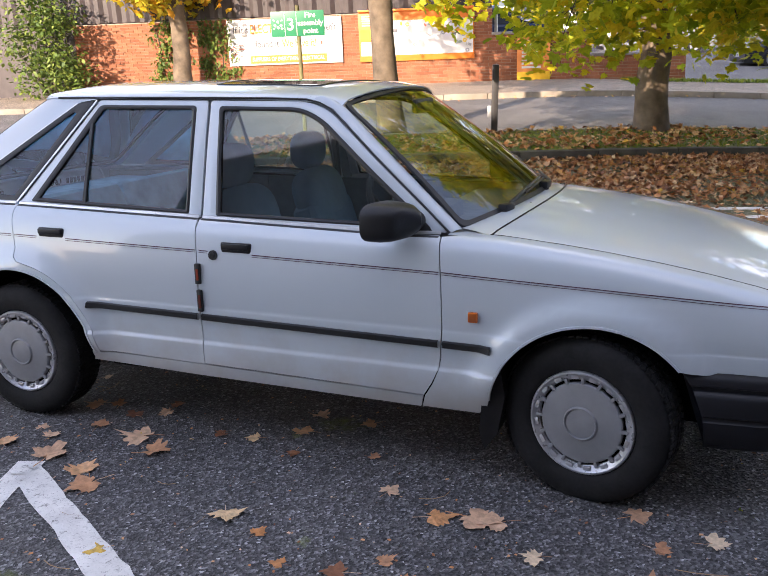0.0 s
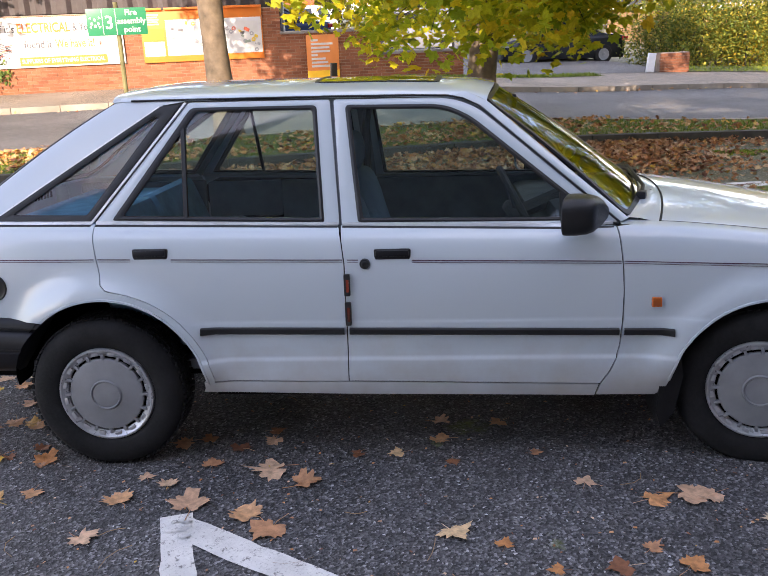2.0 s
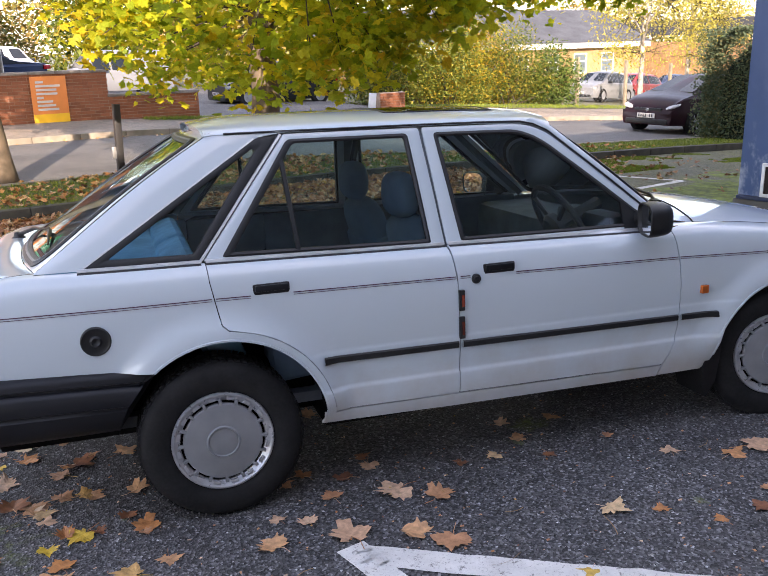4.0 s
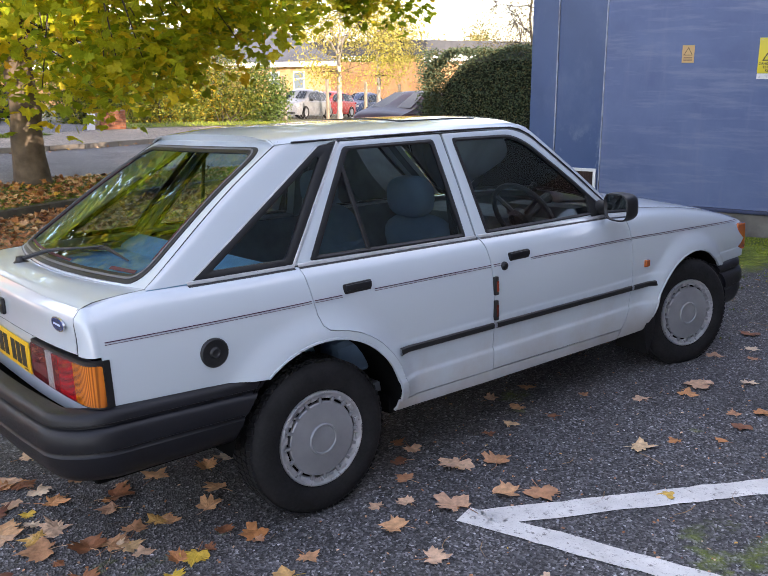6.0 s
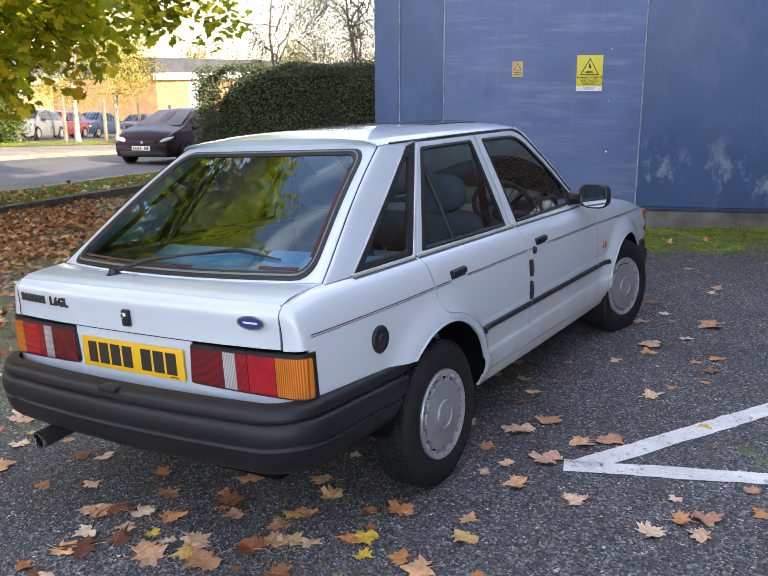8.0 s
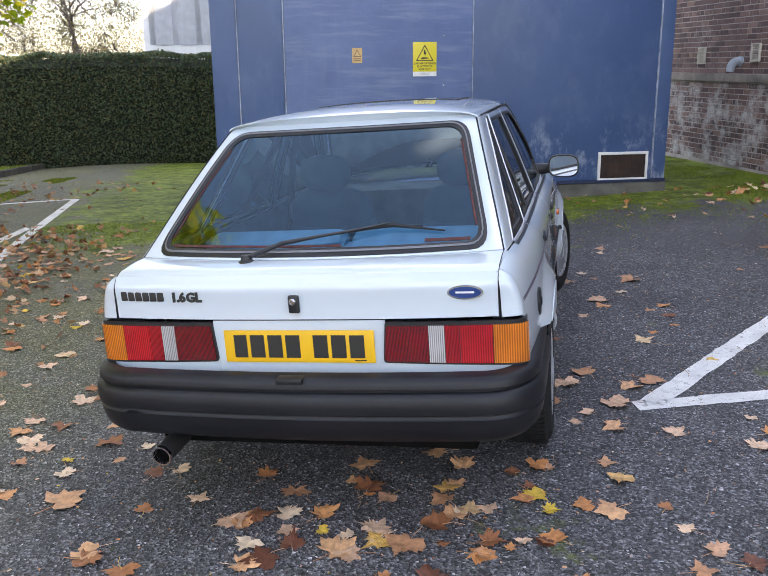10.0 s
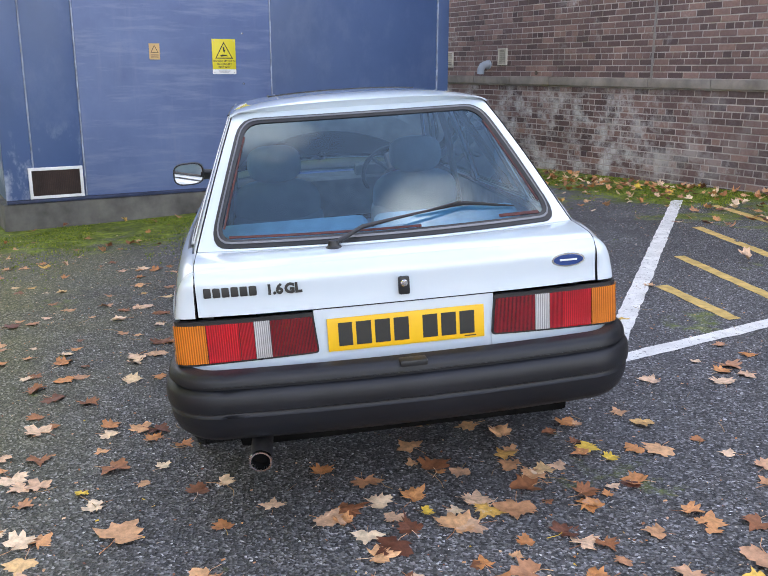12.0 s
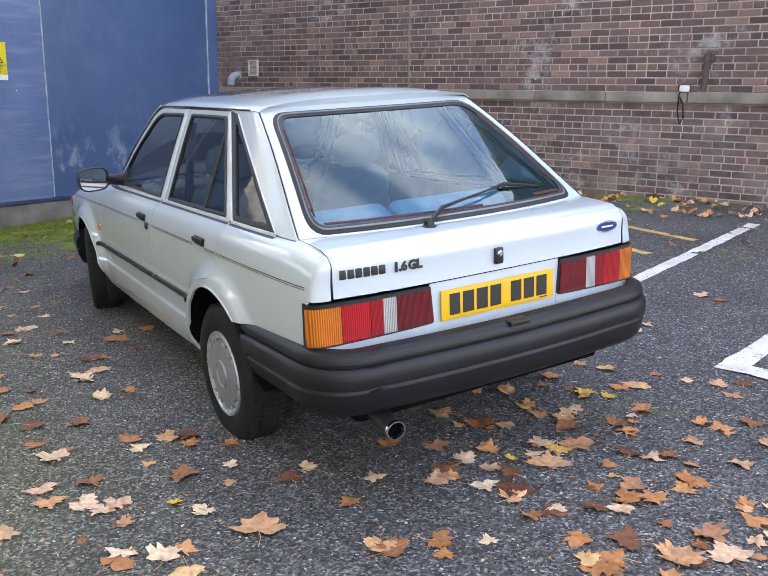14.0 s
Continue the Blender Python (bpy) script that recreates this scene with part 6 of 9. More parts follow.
def patch(outline, cuts_u, cuts_v, fmap, thick=0.010, out=(0, -1, 0)):
    """A panel: a flat outline cut into a fine net, bent by fmap(u, v), with a rim turned inwards. out: which way it faces."""
    bm = bmesh.new()
    bm.faces.new([bm.verts.new((u, v, 0)) for u, v in outline])
    for axis, cuts in ((0, cuts_u), (1, cuts_v)):
        for c in cuts:
            co, no = [0, 0, 0], [0, 0, 0]
            co[axis], no[axis] = c, 1
            bmesh.ops.bisect_plane(bm, geom=bm.verts[:] + bm.edges[:] + bm.faces[:], plane_co=co, plane_no=no, dist=0.0005)
    flat_pos = [(v, fmap(v.co.x, v.co.y)) for v in bm.verts]
    for v, p in flat_pos:
        v.co = p
    bmesh.ops.recalc_face_normals(bm, faces=bm.faces)
    bm.normal_update()
    total = Vector((0, 0, 0))
    for f in bm.faces:
        total += f.normal * f.calc_area()
    if total.dot(Vector(out)) < 0:
        bmesh.ops.reverse_faces(bm, faces=bm.faces[:])
    bm.normal_update()
    if thick:
        normals = {v: v.normal.copy() for v in bm.verts}
        rim = [e for e in bm.edges if e.is_boundary]
        src = [e.verts[:] for e in rim]
        made = {}
        for a, b in src:
            for v in (a, b):
                if v not in made:
                    made[v] = bm.verts.new(v.co - normals[v] * thick)
        for e, (a, b) in zip(rim, src):
            lp = e.link_loops[0]
            p, q = lp.vert, lp.link_loop_next.vert
            bm.faces.new((q, p, made[p], made[q]))
    return bm


def frange(a, b, d):
    n = max(1, int(round((b - a) / d)))
    return [a + (b - a) * i / n for i in range(n + 1)]


def ribbon(pts, w, fmap, lift=0.0, n=10, closed=False, depth=0.006):
    """A narrow strip along a line in (u, v), bent by fmap, raised a little with rounded edges."""
    line = []
    for a, b in zip(pts, pts[1:] + (pts[:1] if closed else [])):
        m = max(1, int(math.hypot(b[0] - a[0], b[1] - a[1]) / 0.04))
        line += [(a[0] + (b[0] - a[0]) * i / m, a[1] + (b[1] - a[1]) * i / m) for i in range(m)]
    if not closed:
        line.append(pts[-1])
    bm = bmesh.new()
    rows = []
    k = len(line)
    for i, (u, v) in enumerate(line):
        p, q = (line[(i - 1) % k], line[(i + 1) % k]) if closed else (line[max(0, i - 1)], line[min(k - 1, i + 1)])
        d = Vector((q[0] - p[0], q[1] - p[1]))
        d.normalize()
        nrm = Vector((-d.y, d.x))
        row = []
        for s, l in ((-0.5, 0.0), (-0.5, 0.55), (-0.36, 1.0), (0.36, 1.0), (0.5, 0.55), (0.5, 0.0)):
            row.append(bm.verts.new(fmap(u + nrm.x * w * s, v + nrm.y * w * s, lift + depth * l)))
        rows.append(row)
    for i in range(k if closed else k - 1):
        a, b = rows[i], rows[(i + 1) % k]
        for j in range(5):
            bm.faces.new((a[j], b[j], b[j + 1], a[j + 1]))
    bmesh.ops.recalc_face_normals(bm, faces=bm.faces)
    return bm


def mirrored(bm, s):
    """Flip a right-hand part over to the other flank."""
    if s > 0:
        for v in bm.verts:
            v.co.y = -v.co.y
        bmesh.ops.reverse_faces(bm, faces=bm.faces[:])
    return bm


def flank(u, v, o=0.0):
    return Vector((u, -(side_y(u, v) + o), v))


def house(u, v, o=0.0):
    return Vector((u, -(house_y(u, v) + o), v))


def arc(cx, cz, r, a0, a1, n=20):
    return [(cx + r * math.cos(radians(a0 + (a1 - a0) * i / n)), cz + r * math.sin(radians(a0 + (a1 - a0) * i / n))) for i in range(n + 1)]


def belt_line(x0, x1, drop=0.0, n=8):
    return [(x0 + (x1 - x0) * i / n, lerp(BELT, x0 + (x1 - x0) * i / n) - drop) for i in range(n + 1)]


def rounded(pts, r, n=5):
    """A closed outline with its corners rounded; r: one radius, or one for each corner."""
    out = []
    k = len(pts)
    for i in range(k):
        rr = r[i] if isinstance(r, (list, tuple)) else r
        p, a, b = Vector(pts[i]), Vector(pts[i - 1]), Vector(pts[(i + 1) % k])
        da, db = (a - p).normalized(), (b - p).normalized()
        p0, p1 = p + da * rr, p + db * rr
        for j in range(n + 1):
            t = j / n
            q = p0 * (1 - t) ** 2 + p * 2 * t * (1 - t) + p1 * t * t
            out.append((q.x, q.y))
    return out


def dense(loop, m=4, n=6):
    """Cut the long sides of a rounded outline (n points to a corner) into m."""
    out = []
    for i, p in enumerate(loop):
        out.append(p)
        if i % n == n - 1:
            q = loop[(i + 1) % len(loop)]
            out += [(p[0] + (q[0] - p[0]) * j / m, p[1] + (q[1] - p[1]) * j / m) for j in range(1, m)]
    return out


def band(loops, fmap):
    """A skin over closed outlines of like count: [(outline, lift), ...]."""
    bm = bmesh.new()
    rows = [[bm.verts.new(fmap(u, v, o)) for u, v in lp] for lp, o in loops]
    for a, b in zip(rows, rows[1:]):
        for i in range(len(a)):
            j = (i + 1) % len(a)
            bm.faces.new((a[i], a[j], b[j], b[i]))
    bm.normal_update()
    return bm


def facing(bm, out):
    total = Vector((0, 0, 0))
    bm.normal_update()
    for f in bm.faces:
        total += f.normal * f.calc_area()
    if total.dot(Vector(out)) < 0:
        bmesh.ops.reverse_faces(bm, faces=bm.faces[:])
    return bm


def loft(rows, out):
    """A smooth sheet over rows of points."""
    bm = bmesh.new()
    vs = [[bm.verts.new(p) for p in r] for r in rows]
    for a, b in zip(vs, vs[1:]):
        for i in range(len(a) - 1):
            bm.faces.new((a[i], a[i + 1], b[i + 1], b[i]))
    bmesh.ops.remove_doubles(bm, verts=bm.verts, dist=0.0002)
    return facing(bm, out)


def bend(a, c, b, n=8, k=0.62):
    """From a to b, rounded past the corner c."""
    p1, p2 = a + (c - a) * k, b + (c - b) * k
    return [a * (1 - t) ** 3 + p1 * 3 * t * (1 - t) ** 2 + p2 * 3 * t * t * (1 - t) + b * t ** 3 for t in (i / n for i in range(n + 1))]


def along(pts, t):
    """A point a share t of the way along a line of points."""
    pts = [Vector(p) for p in pts]
    ls = [(q - p).length for p, q in zip(pts, pts[1:])]
    d = t * sum(ls)
    for p, q, l in zip(pts, pts[1:], ls):
        if d <= l:
            return p.lerp(q, d / l)
        d -= l
    return pts[-1]


def cord(pts, r, segs=6):
    bm = bmesh.new()
    tube(bm, pts, r, segs)
    return bm


NETZ = [0.31, 0.36, 0.39, 0.404, 0.409, 0.413, 0.417, 0.421, 0.427, 0.46, 0.5, 0.535, 0.545, 0.550, 0.553, 0.557, 0.562, 0.57, 0.59, 0.62, 0.66, 0.70, 0.74, 0.77, 0.80, 0.83, 0.85, 0.865, 0.878, 0.886, 0.892, 0.898, 0.902]
door_f = [(0.925, 0.328), (1.832, 0.312), (1.862, 0.36), (1.884, 0.41), (1.894, 0.46), (1.900, 0.56), (1.900, 0.66), (1.895, 0.75), (1.886, 0.83), (1.880, 0.873)] + belt_line(1.87, 0.912, 0.001) + [(0.916, 0.85), (0.926, 0.77), (0.928, 0.52)]
door_r = [(0.392, 0.335), (0.921, 0.325), (0.924, 0.52), (0.922, 0.77), (0.912, 0.85), (0.905, 0.888)] + belt_line(0.895, 0.012, 0.001) + [(0.016, 0.86), (0.026, 0.80), (0.042, 0.712), (0.062, 0.694)] + arc(0.035, 0.292, 0.398, 80, 8, 14)
quarter = [(0.0085, 0.917), (0.0125, 0.86), (0.0225, 0.80), (0.0385, 0.710), (0.060, 0.6905)] + arc(0.035, 0.292, 0.395, 80, 6, 14) + arc(0.035, 0.292, 0.365, 2, 130, 28) + [(-0.30, 0.580), (-0.55, 0.590), (-0.735, 0.600), (-0.735, 0.70), (-0.735, 0.80), (-0.735, 0.87), (-0.735, 0.9085)] + belt_line(-0.725, -0.005, 0.0005, 12)
fender = [(1.836, 0.308), (1.866, 0.357), (1.888, 0.41), (1.898, 0.46), (1.904, 0.56), (1.904, 0.66), (1.899, 0.75), (1.890, 0.83), (1.884, 0.875), (1.91, 0.877)] + belt_line(1.94, 3.03, 0.0005, 24) + [(3.035, 0.62), (3.02, 0.50), (2.76, 0.492)] + arc(2.415, 0.278, 0.346, 40, 172, 30) + [(2.06, 0.285), (2.03, 0.262), (1.822, 0.262)]
sill = [(0.385, 0.30), (0.385, 0.328), (0.925, 0.322), (1.828, 0.305), (1.816, 0.260), (0.90, 0.272), (0.375, 0.285)]


def flank_panel(outl, s, thick=0.010):
    us = frange(min(p[0] for p in outl), max(p[0] for p in outl), 0.04)[1:-1]
    return mirrored(patch([(x, squeeze(x, z)) for x, z in outl], us, NETZ, lambda u, w: flank(u, unsqueeze(u, w)), thick), s)


def hatch(u, v, o=0.0):
    """u across in metres, v the height; the plane of the rear window."""
    x = 0.060 - 1.66 * (1.352 - v) + (0.030 + 0.045 * step(1.352, 0.93, v)) * (u / 0.6) ** 2
    n = Vector((-0.51, 0, 0.86))
    return Vector((x, u, v)) + n * (o + 0.010 * math.sin(math.pi * min(1, max(0, (v - 0.94) / 0.4))))


def screen(u, v, o=0.0):
    """u across (-1..1), v from the foot (0) to the roof (1) of the windscreen."""
    bow = 1 - u * u
    foot = Vector((1.935 + 0.165 * bow, 0.655 * u, 0.885 + 0.052 * bow))
    head = Vector((1.425 + 0.062 * bow, 0.525 * u, 1.318 + 0.046 * bow))
    p = foot.lerp(head, v)
    return p + Vector((0.62, 0, 0.78)) * (0.012 * math.sin(math.pi * v) + o)


def rear_x(y, z):
    return -0.815 + 0.040 * (abs(y) / 0.73) ** 3 + 0.06 * max(0, z - 0.75) + 0.014 * step(0.875, 0.915, z) - 0.006 * step(0.80, 0.87, z) * (1 - step(0.87, 0.90, z))


LOW = 0.929                        # where the rear window frame meets the boot deck


def deck(u, v, o=0.0):
    """u across (-1..1), v from the window (0) to the rear edge (1)."""
    y = 0.668 * u
    xf = hatch(y, LOW).x
    xr = rear_x(y, 0.905) + 0.004
    x = xf + (xr - xf) * v
    z = LOW - 0.014 * max(0.0, v) ** 1.7 - 0.010 * step(0.82, 1.0, v) + 0.010 * (1 - u * u) * min(1, v / 0.25)
    return Vector((x, y, z + o))


XF = deck(1, 0).x


def wrap(d, z, o=0.0):
    """Round the right rear corner: d metres out from the middle along the rear face, turning onto the flank past 0.66."""
    if d <= 0.66:
        return Vector((rear_x(d, z) - o, -d, z))
    w = (d - 0.66) / 0.105
    ys = side_y(-0.735, z)
    a, b = Vector((rear_x(0.66, z), -0.66, z)), Vector((-0.735, -ys, z))
    c = Vector((rear_x(0.71, z), -ys, z))
    p1, p2 = a + (c - a) * 0.78, b + (c - b) * 0.78
    p = a * (1 - w) ** 3 + p1 * 3 * w * (1 - w) ** 2 + p2 * 3 * w * w * (1 - w) + b * w ** 3
    return p + Vector((-math.cos(w * math.pi / 2), -math.sin(w * math.pi / 2), 0)) * o


def bonnet_half(u):
    return 0.668 - 0.030 * max(0.0, u) ** 2.5


def bonnet_map(u, v, o=0.0):
    """u from the cowl (0) to the nose (1), v across (-1..1)."""
    bow = 1 - v * v
    x0, x1 = 2.040 + 0.110 * bow, 3.03 + 0.045 * bow
    x = x0 + (x1 - x0) * u
    z = lerp(BELT, 2.045 + 0.985 * u) + 0.006
    rise = 0.056 * (1 - 0.45 * u) * (1 - abs(v) ** 2.2)
    if abs(v) > 0.90:
        rise -= 0.006 * ((abs(v) - 0.90) / 0.10) ** 2
    return Vector((x, bonnet_half(u) * v, z + rise + o))


FRAME_F = ([(0.914, 0.896), (0.884, 1.330), (1.300, 1.325), (1.400, 1.292), (1.893, 0.882)], [0.003, 0.012, 0.05, 0.05, 0.012])
GLAZE_F = ([(0.972, 0.905), (0.926, 1.310), (1.285, 1.303), (1.378, 1.263), (1.838, 0.892)], [0.010, 0.018, 0.05, 0.05, 0.016])
PANE_F = ([(0.990, 0.917), (0.944, 1.294), (1.279, 1.287), (1.366, 1.250), (1.795, 0.904)], [0.008, 0.014, 0.05, 0.05, 0.012])
FRAME_R = ([(0.006, 0.921), (0.346, 1.335), (0.870, 1.330), (0.905, 0.897)], [0.003, 0.012, 0.012, 0.003])
GLAZE_R = ([(0.070, 0.929), (0.355, 1.316), (0.822, 1.312), (0.851, 0.907)], [0.012, 0.020, 0.018, 0.010])
PANE_R = ([(0.110, 0.942), (0.374, 1.300), (0.806, 1.296), (0.835, 0.921)], [0.010, 0.016, 0.014, 0.008])
GLAZE_Q = ([(-0.398, 0.929), (0.236, 1.3235), (0.318, 1.331), (-0.007, 0.922)], [0.010, 0.010, 0.010, 0.012])
PANE_Q = ([(-0.312, 0.953), (0.222, 1.288), (0.236, 1.283), (-0.026, 0.947)], [0.012, 0.004, 0.004, 0.012])
DULL_TRIM = simple("dull_bright_trim", (0.66, 0.67, 0.69), 0.32, metal=0.55, var=0.15, scale=12, local=True)
for s in (-1, 1):
    doors = {}
    for name, outl, lab in (("front_door", door_f, "white front door with a black handle"), ("rear_door", door_r, "white rear door with a black handle"), ("rear_quarter", quarter, ""), ("front_wing", fender, ""), ("sill", sill, "")):
        doors[name] = part(name, flank_panel(outl, s), WHITE_CAR, car, lab, 28)
    # dark shell behind the door gaps, its near-black painted as the shade in them
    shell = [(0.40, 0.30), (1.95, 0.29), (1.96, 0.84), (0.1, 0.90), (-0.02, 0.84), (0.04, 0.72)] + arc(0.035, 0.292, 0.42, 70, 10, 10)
    part("door_gap_shade", mirrored(patch(shell, frange(0, 1.9, 0.1), NETZ[::2], lambda u, v: Vector((u, -(side_y(u, v) - 0.02), v)), 0.0), s), SHADE_BLACK, car)
    # glasshouse: door frames with rubber and glass
    side_out = (0, -1, 0)
    for owner, fr, gz, pn in (("front_door", FRAME_F, GLAZE_F, PANE_F), ("rear_door", FRAME_R, GLAZE_R, PANE_R), (None, None, GLAZE_Q, PANE_Q)):
        dad = doors[owner] if owner else car
        lg, lp = dense(rounded(*gz)), dense(rounded(*pn))
        if fr:
            lf = dense(rounded(*fr))
            mid = [(a[0] * 0.62 + b[0] * 0.38, a[1] * 0.62 + b[1] * 0.38) for a, b in zip(lf, lg)]
            bm = facing(band([(lf, -0.012), (lf, -0.002), (mid, 0.002), (lg, 0.0), (lg, -0.012)], house), side_out)
            part("window_frame", mirrored(bm, s), WHITE_CAR, dad, "white window frame")
        mid = [((a[0] + b[0]) / 2, (a[1] + b[1]) / 2) for a, b in zip(lg, lp)]
        bm = facing(band([(lg, -0.004), (lg, 0.002), (mid, 0.005), (lp, 0.001), (lp, -0.012)], house), side_out)
        part("window_rubber", mirrored(bm, s), CAR_BLACK, dad, "black rubber window seal")
        bm = patch(lp, frange(-0.3, 1.8, 0.12), frange(0.98, 1.28, 0.08), lambda u, v: house(u, v, -0.007), 0.0)
        part("window_pane", mirrored(bm, s), SIDE_GLASS, dad, "tinted glass pane")
    part("window_divider", mirrored(ribbon([(0.345, 0.925), (0.325, 1.245)], 0.018, house, -0.006, depth=0.010), s), CAR_BLACK, doors["rear_door"], "black divider bar of the rear window")
    # dark posts behind the gaps between the frames
    for pts, w in (([(0.910, 0.885), (0.877, 1.335)], 0.05), ([(-0.002, 0.92), (0.340, 1.338)], 0.03), ([(0.30, 1.334), (0.88, 1.331), (1.30, 1.325)], 0.03), ([(1.30, 1.327), (1.41, 1.293), (1.90, 0.88)], 0.03)):
        part("inner_post", mirrored(ribbon(pts, w, house, -0.022, depth=0.008), s), TRIM_GREY, car)
    part("quarter_chrome", mirrored(ribbon([(-0.006, 0.921), (0.335, 1.335)], 0.010, house, 0.0, depth=0.006), s), DULL_TRIM, car, "bright strip beside the quarter glass")
    part("quarter_chrome", mirrored(ribbon([(-0.400, 0.928), (0.236, 1.324)], 0.006, house, -0.001, depth=0.004), s), DULL_TRIM, car)
    # rear pillar, rounded over into the plane of the tailgate
    rows = []
    for i in range(19):
        t = i / 18
        p = along([(-0.404, 0.926, 0), (0.238, 1.3255, 0), (0.345, 1.341, 0)], t)
        q = along([(-0.671, LOW, 0), (-0.521, 1.352, 0)], t)
        b = hatch(q.x, q.y)
        a = house(p.x, p.y)
        cx = hatch(-0.62, p.y).x + 0.004
        c = house(cx, p.y)
        rows.append(bend(a, c, b, 10, 0.80))
    part("rear_pillar", mirrored(loft(rows, side_out), s), WHITE_CAR, car, "", 28)
    part("tailgate_seal", mirrored(cord([r[-1] + Vector((0.0005, 0, -0.0005)) for r in rows], 0.0022), s), BLACK_RUBBER, car, "dark gap beside the tailgate")
    # shoulder beside the boot deck, and the corner below it
    rows = []
    for i in range(9):
        x = -0.735 + (0.735 + XF) * i / 8
        zd = deck(1, min(1, max(0, (x - XF) / (rear_x(0.668, 0.905) + 0.004 - XF)))).z
        a, b = flank(x, lerp(BELT, x) - 0.0005), Vector((x, -0.6695, zd))
        rows.append([a, a.lerp(b, 0.5) + Vector((0, 0, 0.0015)), b])
    shoulder_end = rows[0]
    part("deck_shoulder", mirrored(loft(rows, UP), s), WHITE_CAR, doors["rear_quarter"], "", 28)
    ztop = lambda d: 0.9055 + (0.9085 - 0.9055) * max(0.0, (d - 0.66) / 0.105)
    ds = frange(0.6695, 0.765, 0.008)
    rows = [[wrap(d, 0.762 + (ztop(d) - 0.762) * j / 14) for d in ds] for j in range(15)]
    part("rear_corner", mirrored(loft(rows, BACK), s), WHITE_CAR, doors["rear_quarter"], "", 28)
    top = rows[-1] + shoulder_end[1:] + [Vector((x, -0.6695, deck(1, (x - XF) / (rear_x(0.668, 0.905) + 0.004 - XF)).z)) for x in (-0.755, -0.772)]
    bm = bmesh.new()
    bm.faces.new([bm.verts.new(p) for p in top])
    part("corner_top", mirrored(facing(bm, UP), s), WHITE_CAR, doors["rear_quarter"])
    seal = [deck(-1, v, -0.0004) + Vector((0, -0.0015, 0)) for v in frange(0, 1, 0.1)] + [wrap(0.668, z, -0.0004) for z in (0.885, 0.86, 0.82, 0.78, 0.762)]
    part("tailgate_seal", mirrored(cord(seal, 0.0014), s), BLACK_RUBBER, car, "dark gap beside the tailgate")
    # front pillar, rounded over to the windscreen
    rows = []
    for i in range(17):
        t = i / 16
        p = along([(1.330, 1.334, 0), (1.412, 1.299, 0), (1.906, 0.883, 0)], t)
        b = along([(1.375, -0.525, 1.338), screen(-0.985, 0.99), screen(-0.985, 0.0)], t)
        a = house(p.x, p.y, 0.0)
        c = house(p.x + 0.030, p.y + 0.022, 0.002)
        rows.append(bend(a, c, b, 6, 0.55))
    part("front_pillar", mirrored(loft(rows, side_out), s), WHITE_CAR, car, "", 28)
    gut = [house(x, z, 0.002) for x, z in ((0.13, 1.346), (0.35, 1.345), (0.60, 1.343), (0.88, 1.341), (1.15, 1.337), (1.30, 1.332), (1.355, 1.321), (1.408, 1.295), (1.50, 1.218), (1.65, 1.092), (1.80, 0.966), (1.895, 0.886))]
    part("drip_strip", mirrored(cord(gut, [0.0042] * 6 + [0.0032] + [0.0022] * 5), s), CAR_BLACK, car, "dark drip groove along the roof")
    # wing top, beside the bonnet
    rows = []
    for x in frange(1.90, 3.03, 0.045):
        u = max(0.0, (x - 2.045) / 0.985)
        a = flank(x, lerp(BELT, x) - 0.0005)
        b = Vector((x, -bonnet_half(u) - 0.003, lerp(BELT, x) + 0.0045))
        if x < 2.03:
            b = Vector((x, -0.671 + 0.045 * min(1, (2.03 - x) / 0.06), lerp(BELT, x) + 0.0035))
        rows.append([a, a.lerp(b, 0.5) + Vector((0, 0, 0.002)), b])
    part("wing_top", mirrored(loft(rows, UP), s), WHITE_CAR, doors["front_wing"], "", 28)
    gap = [bonnet_map(u, -1, 0.0045) + Vector((0, -0.0005, 0)) for u in frange(0.0, 1.0, 0.05)]
    part("bonnet_gap", mirrored(cord(gap, 0.0020), s), BLACK_RUBBER, car, "dark gap beside the bonnet")
    for x0, x1, owner in ((-0.412, -0.004, None), (0.012, 0.900, "rear_door"), (0.917, 1.872, "front_door")):
        part("belt_chrome", mirrored(ribbon(belt_line(x0, x1, -0.004), 0.012, house, 0.001, depth=0.007), s), DULL_TRIM, doors[owner] if owner else car, "bright strip under the windows")
        part("belt_seal", mirrored(ribbon(belt_line(x0, x1, 0.0045), 0.005, flank, -0.001, depth=0.0025), s), CAR_BLACK, doors[owner] if owner else car, "dark seal under the bright strip")
    # rubbing strip, pin stripe, lower crease
    trim = [(0.390, 0.530), (0.918, 0.523), (1.893, 0.510), (2.078, 0.507)]
    for x0, x1, owner in ((0.392, 0.917, "rear_door"), (0.935, 1.890, "front_door"), (1.906, 2.078, "front_wing")):
        pts = [(x, lerp(trim, x)) for x in frange(x0, x1, 0.1)]
        part("rubbing_strip", mirrored(ribbon(pts, 0.026, flank, 0.0, depth=0.012), s), CAR_BLACK, doors[owner], "black plastic rubbing strip")
    stripe = [(-0.72, 0.804), (0.022, 0.800), (0.915, 0.784), (1.905, 0.763), (2.38, 0.743), (2.6, 0.732), (2.98, 0.711)]
